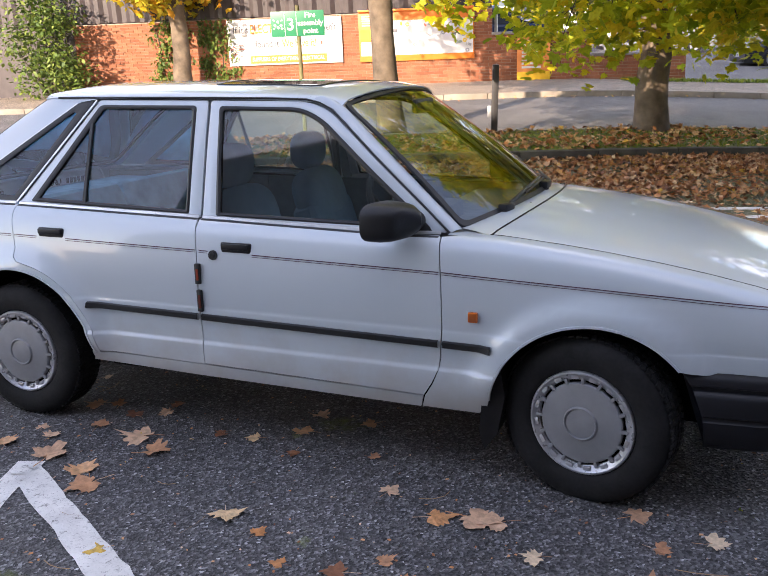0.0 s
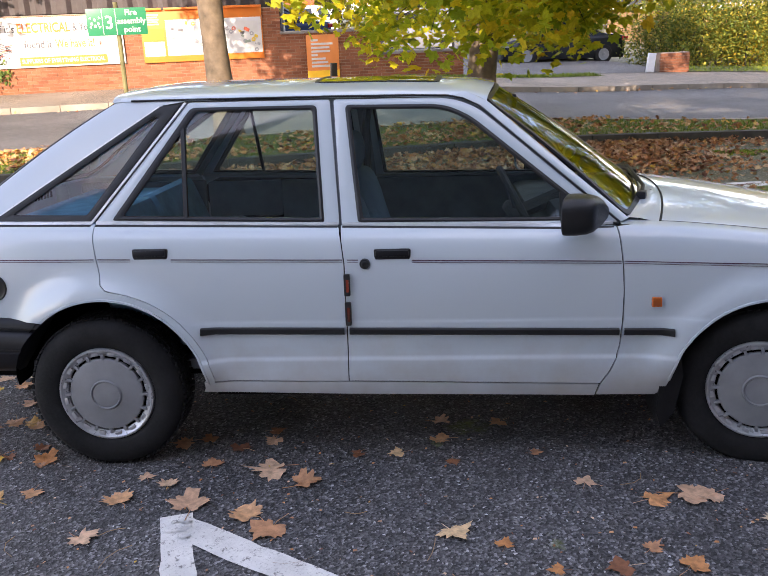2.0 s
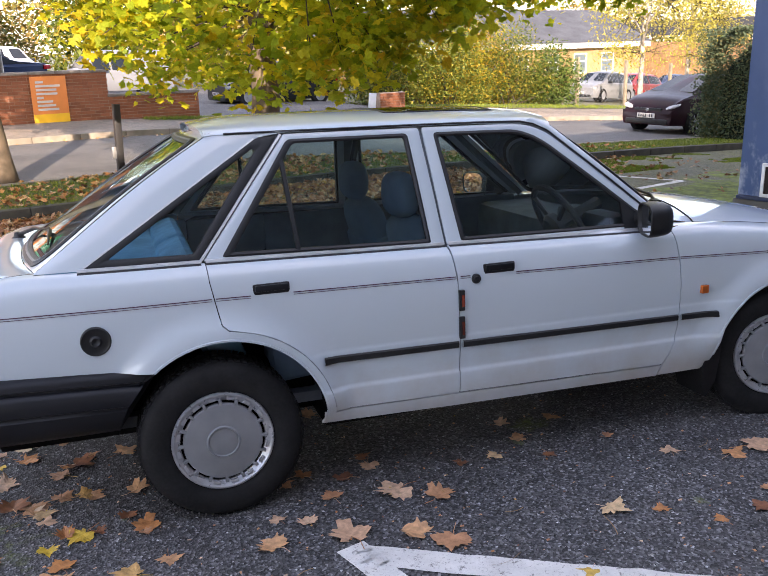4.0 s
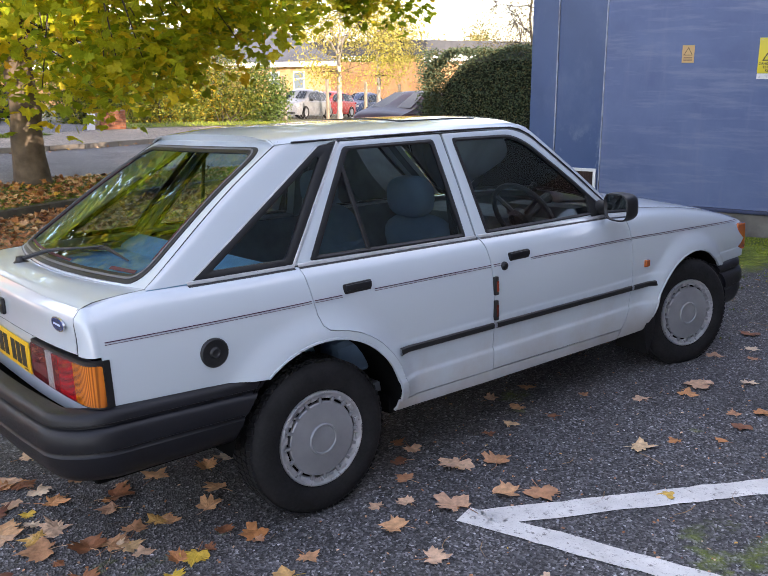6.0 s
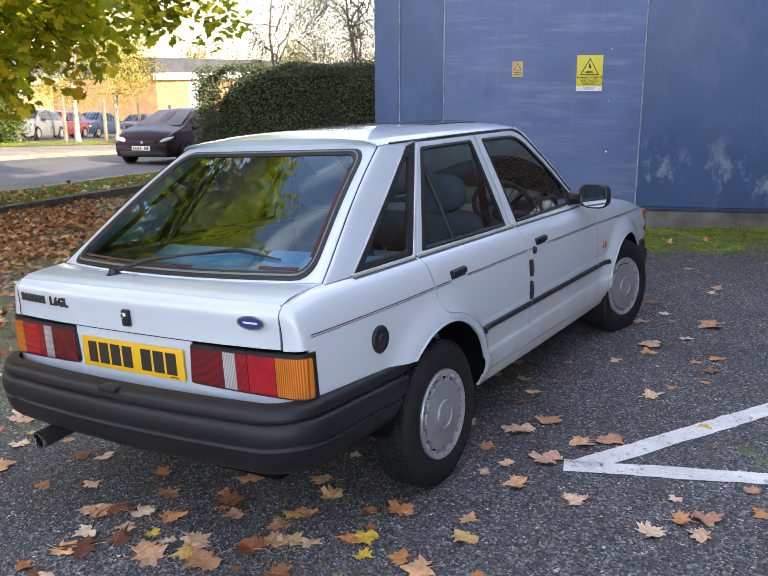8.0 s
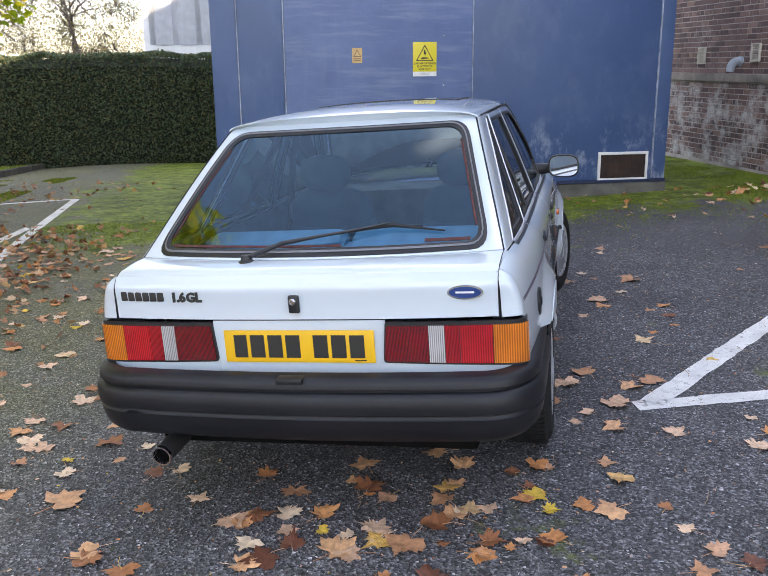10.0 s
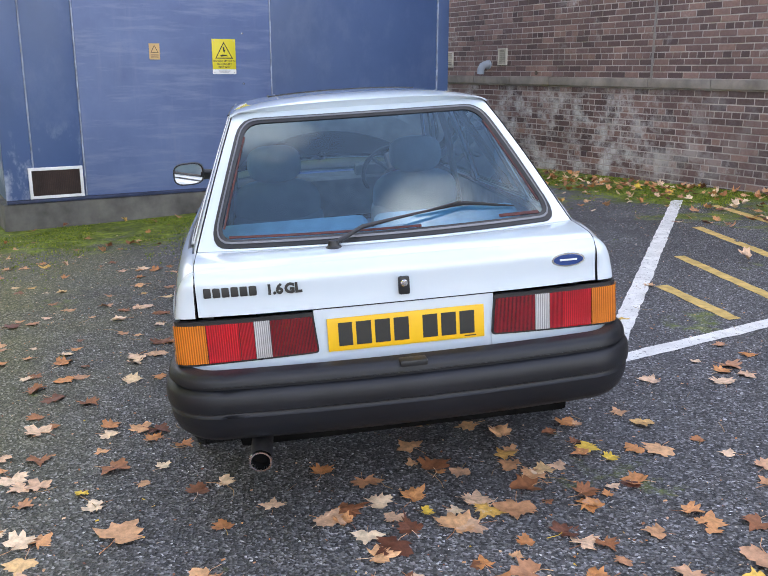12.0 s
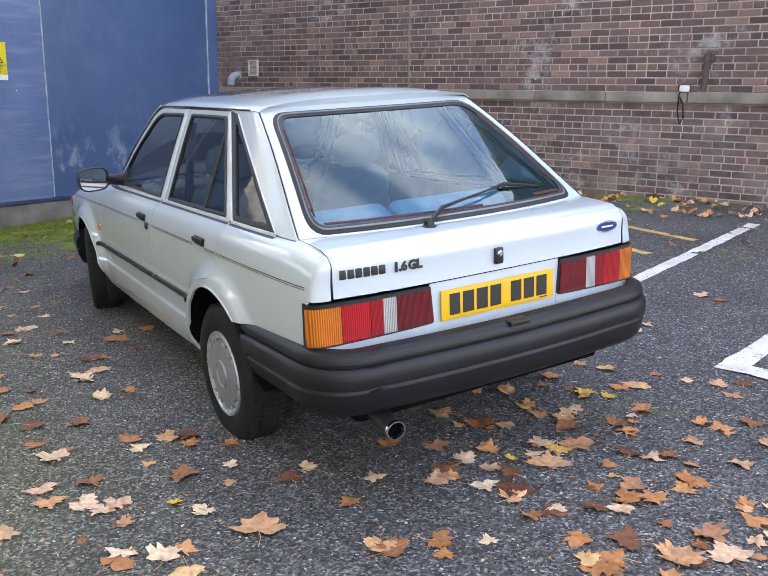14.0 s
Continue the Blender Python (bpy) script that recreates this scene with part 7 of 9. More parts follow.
    for x0, x1, owner in ((-0.72, 0.016, "rear_quarter"), (0.030, 0.150, "rear_door"), (0.30, 0.918, "rear_door"), (0.935, 0.975, "front_door"), (1.165, 1.890, "front_door"), (1.90, 2.98, "front_wing")):
        for off, w in ((0.0, 0.0032), (-0.0075, 0.0018)):
            pts = [(x, lerp(stripe, x) + off) for x in frange(x0, x1, 0.06)]
            part("pin_stripe", mirrored(ribbon(pts, w, flank, 0.0004, depth=0.0012), s), PINSTRIPE, doors[owner], "thin dark red pin stripe")
    # handles, locks, fuel cap, side repeater, edge guards
    for cx, cz, owner in ((0.224, 0.813, "rear_door"), (1.096, 0.798, "front_door")):
        bm = bmesh.new()
        y = side_y(cx, cz)
        box(bm, cx - 0.066, cx + 0.066, -y - 0.003, -y + 0.02, cz - 0.022, cz + 0.022, 0.008)
        hd = part("door_handle", mirrored(bm, s), CAR_BLACK, doors[owner], "black recessed door handle")
        bm = bmesh.new()
        box(bm, cx - 0.058, cx + 0.058, -y - 0.014, -y - 0.0032, cz - 0.004, cz + 0.019, 0.005)
        part("handle_flap", mirrored(bm, s), BUMPER, hd)
    bm = bmesh.new()
    y = side_y(0.998, 0.769)
    lathe(bm, [(0.0, -0.010), (0.010, -0.010), (0.013, -0.007), (0.017, -0.008), (0.019, -0.003), (0.019, 0.01)], 18, Matrix.Translation((0.998, -y, 0.769)))
    part("door_lock", mirrored(bm, s), CAR_BLACK, doors["front_door"], "black lock barrel")
    bm = bmesh.new()
    y = side_y(2.014, 0.618)
    box(bm, 1.997, 2.032, -y - 0.012, -y + 0.01, 0.600, 0.636, 0.006)
    part("side_repeater", mirrored(bm, s), LENS_ORANGE, doors["front_wing"], "orange side repeater lamp")
    if s < 0:
        bm = bmesh.new()
        y = side_y(-0.375, 0.70)
        lathe(bm, [(0.0, -0.006), (0.010, -0.008), (0.014, -0.012), (0.020, -0.006), (0.036, -0.004), (0.046, -0.008), (0.050, -0.004), (0.051, 0.01)], 28, Matrix.Translation((-0.375, -y, 0.70)))
        cap = part("fuel_cap", bm, CAR_BLACK, doors["rear_quarter"], "round black fuel filler cap")
        for z0, z1 in ((0.655, 0.735), (0.545, 0.632)):
            bm = bmesh.new()
            y = side_y(0.935, z0)
            box(bm, 0.922, 0.944, -y - 0.012, -y + 0.004, z0, z1, 0.004)
            gd = part("door_edge_guard", bm, CAR_BLACK, doors["front_door"], "black door edge guard with a red reflector")
            bm = bmesh.new()
            box(bm, 0.930, 0.941, -y - 0.0155, -y - 0.0115, z0 + 0.016, z1 - 0.018, 0.002)
            part("reflector", bm, LENS_BROWN, gd)
    # door mirror: sail plate, arm, housing and glass
    sail = rounded([(1.690, 0.884), (1.690, 1.000), (1.845, 0.884)], [0.006, 0.010, 0.012])
    mir = part("door_mirror", mirrored(patch(sail, frange(1.70, 1.84, 0.04), [0.92, 0.96], lambda u, v: house(u, v, 0.004), 0.012), s), CAR_BLACK, doors["front_door"], "black plastic door mirror")
    bm = bmesh.new()
    tube(bm, [(1.775, -0.675, 0.920), (1.775, -0.715, 0.920), (1.766, -0.755, 0.925), (1.745, -0.800, 0.932)], [0.036, 0.033, 0.031, 0.036], 14)
    part("mirror_arm", mirrored(bm, s), CAR_BLACK, mir)

    MY = 0.834 if s < 0 else 0.856

    def oblong(t, sx, sz):
        row = []
        for i in range(28):
            an = 2 * math.pi * i / 28
            cc, ss = math.cos(an), math.sin(an)
            r = (abs(cc) ** 3.4 + abs(ss) ** 3.4) ** (-1 / 3.4)
            row.append((1.745 + t + 0.026 * cc * r, -MY + 0.088 * sx * r * cc, 0.940 + 0.066 * sz * r * ss))
        return row

    bm = bmesh.new()
    rows = [[bm.verts.new(p) for p in oblong(*q)] for q in ((-0.050, 0.90, 0.86), (-0.058, 0.93, 0.90), (-0.056, 0.985, 0.975), (-0.045, 1.0, 1.0), (-0.015, 1.0, 1.0), (0.018, 0.96, 0.95), (0.042, 0.86, 0.84), (0.058, 0.68, 0.64), (0.066, 0.40, 0.36))]
    for a, b in zip(rows, rows[1:]):
        for i in range(28):
            bm.faces.new((a[i], a[(i + 1) % 28], b[(i + 1) % 28], b[i]))
    bm.faces.new(rows[-1])
    bmesh.ops.recalc_face_normals(bm, faces=bm.faces)
    part("mirror_housing", mirrored(bm, s), CAR_BLACK, mir, "", 50)
    bm = bmesh.new()
    bm.faces.new([bm.verts.new(p) for p in oblong(-0.0505, 0.905, 0.865)])
    bmesh.ops.recalc_face_normals(bm, faces=bm.faces)
    part("mirror_glass", mirrored(bm, s), MIRROR, mir, "mirror glass")

# roof with the sunroof
def roof_map(u, v, o=0.0):
    edge = lerp([(0.02, 1.350), (0.10, 1.355), (0.6, 1.354), (1.1, 1.347), (1.36, 1.334), (1.46, 1.312)], u)
    half = 0.541 - 0.010 * step(1.25, 1.44, u) - 0.008 * (1 - step(0.05, 0.3, u))
    t = min(1.0, abs(v))
    rise = 0.036 * (1 - t ** 2.4) * step(-0.10, 0.25, u) + 0.014 * (1 - t ** 7)
    if t > 0.93:
        rise -= 0.010 * ((t - 0.93) / 0.07) ** 2
    xx = u + 0.055 * (1 - t * t) * step(1.0, 1.45, u) - 0.02 * (1 - t * t) * (1 - step(0.0, 0.4, u))
    return Vector((xx, half * v, edge + rise + o))


part("roof", patch([(0.06, -1), (1.44, -1), (1.44, 1), (0.06, 1)], frange(0.08, 1.44, 0.08), frange(-0.9, 0.9, 0.12) + [-0.93, -0.95, -0.97, -0.985, 0.93, 0.95, 0.97, 0.985], roof_map, 0.006, UP), WHITE_CAR, car, "", 28)
sr = rounded([(0.80, -0.66), (1.24, -0.66), (1.24, 0.66), (0.80, 0.66)], 0.03)
srf = part("sunroof", ribbon(sr, 0.022, roof_map, -0.004, closed=True, depth=0.008), CAR_BLACK, car, "black sunroof frame")
part("sunroof_glass", patch(sr, frange(0.85, 1.2, 0.08), frange(-0.6, 0.6, 0.15), lambda u, v: roof_map(u, v, 0.003), 0.0, UP), ROOF_GLASS, srf, "dark sunroof glass")
rows = []
for i in range(25):
    v = -1 + 2 * i / 24
    p, q = roof_map(0.065, v), hatch(v * 0.519, 1.3505, 0.0)
    rows.append([p + Vector((0.0, 0, -0.0005)), p + Vector((-0.012, 0, -0.0025)), p.lerp(q, 0.5) + Vector((-0.006, 0, 0.0045)), q + Vector((0.004, 0, 0.003)), q])
part("roof_lip", loft(rows, UP), WHITE_CAR, car, "", 50)

# windscreen, cowl, bonnet
sc = rounded([(-0.985, 0.012), (0.985, 0.012), (0.975, 0.985), (-0.975, 0.985)], 0.05)
sci = rounded([(-0.958, 0.038), (0.958, 0.038), (0.950, 0.962), (-0.950, 0.962)], 0.055)
scr = part("windscreen", facing(band([(dense(sc, 8), -0.004), (dense(sc, 8), 0.004), (dense(sci, 8), 0.005), (dense(sci, 8), -0.006)], screen), UP), CAR_BLACK, car, "black windscreen seal")
part("windscreen_glass", patch(sci, frange(-0.9, 0.9, 0.1), frange(0.1, 0.9, 0.1), lambda u, v: screen(u, v, 0.0), 0.0, UP), FRONT_GLASS, scr, "sloping windscreen glass")
part("bonnet", patch([(0.006, -0.994), (1, -0.994), (1, 0.994), (0.006, 0.994)], frange(0.03, 0.95, 0.05), frange(-0.88, 0.88, 0.08) + [-0.92, 0.92, -0.95, 0.95, -0.975, 0.975], bonnet_map, 0.014, UP), WHITE_CAR, car, "white bonnet with water marks", 28)
rows = []
for i in range(31):
    v = -1 + 2 * i / 30
    a, b = screen(v * 0.985, 0.018, -0.002), bonnet_map(-0.003, v, -0.001)
    rows.append([a.lerp(b, k / 4) + Vector((0, 0, 0.004 * math.sin(math.pi * k / 4))) for k in range(5)])
cowl = part("cowl_panel", loft(rows, UP), WHITE_CAR, car, "white panel below the windscreen")
part("bonnet_gap", cord([bonnet_map(0.001, v, 0.0005) for v in frange(-1, 1, 0.05)], 0.0026), BLACK_RUBBER, car, "dark gap behind the bonnet")
for px, py in ((2.090, 0.30), (2.075, -0.28)):
    bm = bmesh.new()
    lathe(bm, [(0.0, -0.004), (0.006, -0.003), (0.008, 0.002)], 10, Matrix.Translation((px + 0.02, py, 0.932)) @ Matrix.Rotation(radians(-90), 4, "X"))
    part("washer_jet", bm, CAR_BLACK, cowl, "small black washer jet")
for a, yt in ((Vector((2.030, -0.415, 0.908)), 0.02), (Vector((2.088, 0.03, 0.938)), 0.52)):
    bm = bmesh.new()
    b, c = screen(a.y / 0.655 + 0.10, 0.035, 0.030), screen(yt / 0.63, 0.085, 0.028)
    tube(bm, [a + Vector((0, 0, 0.022)), b, c], [0.010, 0.007, 0.005], 8)
    lathe(bm, [(0.0, 0.034), (0.014, 0.032), (0.018, 0.020), (0.020, 0.004), (0.026, 0.0), (0.027, -0.012)], 14, Matrix.Translation(a) @ Matrix.Rotation(radians(90), 4, "X"))
    wp = part("windscreen_wiper", bm, CAR_BLACK, car, "black windscreen wiper")
    bm = bmesh.new()
    d = (b - a).normalized()
    box(bm, -0.022, 0.040, -0.019, 0.019, 0.012, 0.042, 0.008, Matrix.Translation(a) @ Matrix.Rotation(math.atan2(d.y, d.x), 4, "Z"))
    part("pivot_cap", bm, CAR_BLACK, wp, "black plastic cap over the wiper pivot")
    bm = bmesh.new()
    tube(bm, [screen(yt / 0.63 - 0.36, 0.05, 0.010), screen(yt / 0.63, 0.07, 0.014), screen(min(0.90, yt / 0.63 + 0.40), 0.06, 0.010)], [0.004, 0.007, 0.004], 6)
    part("wiper_blade", bm, CAR_BLACK, wp)

# tailgate: glass frame, deck, rear panel
outer = dense(rounded([(-0.667, LOW + 0.001), (0.667, LOW + 0.001), (0.517, 1.351), (-0.517, 1.351)], 0.004), 8)
glass_o = dense(rounded([(-0.626, 0.935), (0.626, 0.935), (0.492, 1.331), (-0.492, 1.331)], 0.066), 8)
glass_i = dense(rounded([(-0.592, 0.957), (0.592, 0.957), (0.466, 1.311), (-0.466, 1.311)], 0.054), 8)
mid = [((a[0] + b[0]) / 2, (a[1] + b[1]) / 2) for a, b in zip(outer, glass_o)]
gate = part("tailgate", facing(band([(outer, -0.010), (outer, 0.0), (mid, 0.003), (glass_o, 0.001)], hatch), UP), WHITE_CAR, car, "white tailgate with a large sloping rear window")
mid = [(a[0] * 0.5 + b[0] * 0.5, a[1] * 0.5 + b[1] * 0.5) for a, b in zip(glass_o, glass_i)]
part("rear_window_rubber", facing(band([(glass_o, -0.002), (glass_o, 0.004), (mid, 0.008), (glass_i, 0.003), (glass_i, -0.004)], hatch), UP), CAR_BLACK, gate, "wide black window rubber")
part("rear_window_trim", ribbon(rounded([(-0.609, 0.946), (0.609, 0.946), (0.479, 1.321), (-0.479, 1.321)], 0.060), 0.005, hatch, 0.0075, closed=True, depth=0.0025), simple("dull_grey_filler", (0.16, 0.165, 0.18), 0.4, metal=0.3), gate, "thin grey filler strip in the rubber")
part("rear_window_glass", patch(glass_i, frange(-0.5, 0.5, 0.12), frange(1.0, 1.28, 0.07), lambda u, v: hatch(u, v, 0.0), 0.0, UP), REAR_GLASS, gate, "large rear window glass")
RUST = simple("brown_red_tape", (0.10, 0.028, 0.026), 0.8, var=0.5, scale=30)
for pts, w in (([(-0.572, 0.995), (-0.478, 1.265)], 0.008), ([(0.572, 0.985), (0.478, 1.265)], 0.007), ([(0.555, 0.964), (-0.11, 0.962)], 0.006), ([(-0.40, 0.966), (-0.555, 0.964)], 0.008)):
    part("seal_tape", ribbon(pts, w, hatch, 0.001, depth=0.002), RUST, gate, "brown-red edge of old seal tape")
part("tailgate_deck", patch([(-1, 0), (1, 0), (1, 1), (-1, 1)], frange(-0.95, 0.95, 0.1), [0.15, 0.3, 0.45, 0.6, 0.72, 0.82, 0.88, 0.92, 0.95, 0.975], deck, 0.006, UP), WHITE_CAR, gate, "", 40)


def rear(u, v, o=0.0):
    """u across in metres, v the height, on the upright rear face."""
    k = step(0.893, 0.9065, v)
    return Vector((rear_x(u, v) - o + 0.004 * k, u, v + 0.0085 * k * (1 - (u / 0.668) ** 2)))


part("tailgate_panel", patch([(-0.6668, 0.765), (0.6668, 0.765), (0.6668, 0.9065), (-0.6668, 0.9065)], frange(-0.6, 0.6, 0.08), [0.78, 0.80, 0.82, 0.84, 0.855, 0.87, 0.88, 0.888, 0.895, 0.901], rear, 0.010, BACK), WHITE_CAR, gate, "", 40)
part("tailgate_gap", cord([(rear_x(y, 0.762) + 0.004, y, 0.7625) for y in frange(-0.30, 0.30, 0.1)], 0.0022), BLACK_RUBBER, gate)
part("plate_panel", patch([(-0.30, 0.555), (0.30, 0.555), (0.30, 0.760), (-0.30, 0.760)], frange(-0.2, 0.2, 0.1), [0.60, 0.68], lambda u, v: rear(u, v, -0.004), 0.008, BACK), WHITE_CAR, gate)
Z0, Z1 = 0.624, 0.744


def lamp_z(d, z):
    """The lower edge of the lamps drops towards the corner."""
    return z - 0.014 * (d - 0.30) / 0.46 * (1.25 - (z - 0.61) / 0.15)


for s in (-1, 1):
    part("lower_rear_panel", mirrored(patch([(0.29, 0.560), (0.765, 0.560), (0.765, 0.624), (0.29, 0.624)], frange(0.33, 0.76, 0.015), [0.6], lambda d, z: wrap(d, z, 0.0), 0.006, BACK), s), WHITE_CAR, car)
    # lamp cluster: black housing and lens bands, wrapped onto the flank
    ho = rounded([(0.290, Z0 - 0.007), (0.772, Z0 - 0.007), (0.772, Z1 + 0.012), (0.302, Z1 + 0.012)], [0.014, 0.004, 0.006, 0.010])
    lamp = part("tail_lamp", mirrored(patch(ho, frange(0.33, 0.765, 0.012), [], lambda d, z: wrap(min(d, 0.7649), lamp_z(d, z), 0.006), 0.02, BACK), s), CAR_BLACK, car, "black-edged tail lamp cluster")
    for nm, d0, d1, mat, lab in (("lens_inner", 0.306, 0.442, LENS_DEEP, "dark red lens"), ("lens_reverse", 0.444, 0.494, LENS_CLEAR, "clear ribbed reversing lens"), ("lens_fog", 0.496, 0.542, LENS_FOG, "deep red lens"), ("lens_stop", 0.544, 0.648, LENS_RED, "bright red lens"), ("lens_turn", 0.650, 0.759, LENS_AMBER, "amber wraparound lens")):
        o = rounded([(d0 - (0.010 if nm == "lens_inner" else 0), Z0), (d1, Z0), (d1, Z1), (d0, Z1)], [0.012 if nm == "lens_inner" else 0.001, 0.008 if nm == "lens_turn" else 0.001, 0.008 if nm == "lens_turn" else 0.001, 0.008 if nm == "lens_inner" else 0.001])
        part(nm, mirrored(patch(o, frange(d0, d1, 0.008)[1:-1], [], lambda d, z: wrap(d, lamp_z(d, z), 0.011), 0.010, BACK), s), mat, lamp, lab)

# number plate with bars for its characters
bm = bmesh.new()
box(bm, -0.822, -0.816, -0.264, 0.260, 0.617, 0.729, 0.002)
pl = part("number_plate", bm, PLATE, gate, "yellow number plate")
yy = 0.225
for i, w in enumerate((0.046, 0.05, 0.05, 0.05, None, 0.05, 0.05, 0.05)):
    if w is None:
        yy -= 0.034
        continue
    bm = bmesh.new()
    box(bm, -0.8235, -0.8222, yy - w, yy, 0.634, 0.713)
    part("character_bar", bm, SIGN_BLACK, pl)
    yy -= w + 0.0125
bm = bmesh.new()
box(bm, -0.8232, -0.8222, -0.235, -0.195, 0.624, 0.628)
part("maker_bar", bm, SIGN_BLACK, pl)
# lock, oval badge, model lettering
bm = bmesh.new()
box(bm, rear_x(0, 0.82) - 0.016, rear_x(0, 0.82), -0.019, 0.019, 0.788, 0.850, 0.008)
lk = part("tailgate_lock", bm, CAR_BLACK, gate, "black tailgate lock surround")
bm = bmesh.new()
lathe(bm, [(0.0, -0.024), (0.008, -0.024), (0.012, -0.020), (0.013, -0.01)], 16, Matrix.Translation((rear_x(0, 0.82), 0.001, 0.829)) @ Matrix.Rotation(radians(-90), 4, "Z"))
part("lock_barrel", bm, CHROME, lk)


def oval(name, rx, rz, y, z, x0, x1, mat, parent, label=""):
    bm = bmesh.new()
    pts = [(rx * math.cos(2 * math.pi * i / 32), rz * math.sin(2 * math.pi * i / 32)) for i in range(32)]
    prism(bm, pts, x0, x1, Matrix(((0, 0, -1, 0), (-1, 0, 0, y), (0, 1, 0, z), (0, 0, 0, 1))))
    bmesh.ops.recalc_face_normals(bm, faces=bm.faces)
    return part(name, bm, mat, parent, label)


bx = -rear_x(-0.565, 0.848)
ov = oval("badge", 0.058, 0.0235, -0.565, 0.848, bx - 0.002, bx + 0.005, CHROME, gate, "oval blue badge with a bright rim")
oval("badge_field", 0.051, 0.0185, -0.565, 0.848, bx + 0.005, bx + 0.0065, BADGE_BLUE, ov)
bm = bmesh.new()
box(bm, -bx - 0.0078, -bx - 0.0065, -0.595, -0.535, 0.8455, 0.8515, 0.0005)
part("badge_bar", bm, PUTTY, ov, "pale bar in place of a script")
bm = bmesh.new()
for i in range(6):
    y1 = 0.643 - 0.0288 * i
    mx = rear_x(y1, 0.84) - 0.004
    box(bm, mx, mx + 0.005, y1 - 0.0245, y1, 0.827, 0.859 if i else 0.860, 0.004)
part("model_lettering", bm, SIGN_BLACK, gate, "black raised badge bars")
for txt, y in (("1.6", 0.445), ("GL", 0.386)):
    letters(txt, 0.0445, SIGN_BLACK, Matrix.Translation((rear_x(y - 0.02, 0.84) - 0.002, y, 0.828)) @ Matrix.Rotation(radians(-90), 4, "Z") @ Matrix.Rotation(radians(90), 4, "X"), gate, "model_lettering", 0.0022, 0.003)

# rear wiper
bm = bmesh.new()
a = Vector((-0.680, 0.208, 0.930))
lathe(bm, [(0.0, 0.030), (0.016, 0.028), (0.020, 0.012), (0.030, 0.004), (0.031, -0.006)], 16, Matrix.Translation(a) @ Matrix.Rotation(radians(90), 4, "X"))
tube(bm, [a + Vector((0, 0, 0.016)), hatch(0.10, 0.958, 0.026), hatch(-0.04, 0.976, 0.024), hatch(-0.14, 0.987, 0.022), hatch(-0.27, 1.004, 0.020)], [0.009, 0.008, 0.0055, 0.0045, 0.004], 8)
wp = part("rear_wiper", bm, CAR_BLACK, gate, "black rear wiper arm resting on the glass")
bm = bmesh.new()
tube(bm, [hatch(-0.094, 0.990, 0.006), hatch(-0.20, 0.998, 0.011), hatch(-0.28, 1.003, 0.013), hatch(-0.36, 0.996, 0.010), hatch(-0.467, 0.985, 0.006)], [0.003, 0.006, 0.0085, 0.006, 0.003], 6)
part("wiper_blade", bm, CAR_BLACK, wp)


# bumpers: a ribbed section swept round the corners
def bumper_path(front):
    pts = []
    if not front:
        for i in range(8):
            pts.append((-0.30 - 0.40 * i / 7, -0.794 + 0.004 * i / 7, 0.0, -1.0))
        for i in range(1, 12):
            t = radians(90 * i / 12)
            pts.append((-0.70 - 0.205 * math.sin(t), -0.60 - 0.190 * math.cos(t), -math.sin(t), -math.cos(t)))
        for i in range(0, 17):
            y = -0.60 + 1.2 * i / 16
            pts.append((-0.905 - 0.030 * (1 - (y / 0.6) ** 2), y, -1.0, 0.0))
    else:
        for i in range(6):
            pts.append((2.76 + 0.12 * i / 5, -0.784 + 0.012 * i / 5, 0.0, -1.0))
        for i in range(1, 12):
            t = radians(90 * i / 12)
            pts.append((2.88 + 0.205 * math.sin(t), -0.585 - 0.187 * math.cos(t), math.sin(t), -math.cos(t)))
        for i in range(0, 17):
            y = -0.585 + 1.17 * i / 16
            pts.append((3.085 + 0.035 * (1 - (y / 0.585) ** 2), y, 1.0, 0.0))
    tail = [(x, -y, nx, -ny) for x, y, nx, ny in reversed(pts) if y < -0.59]
    return pts + tail


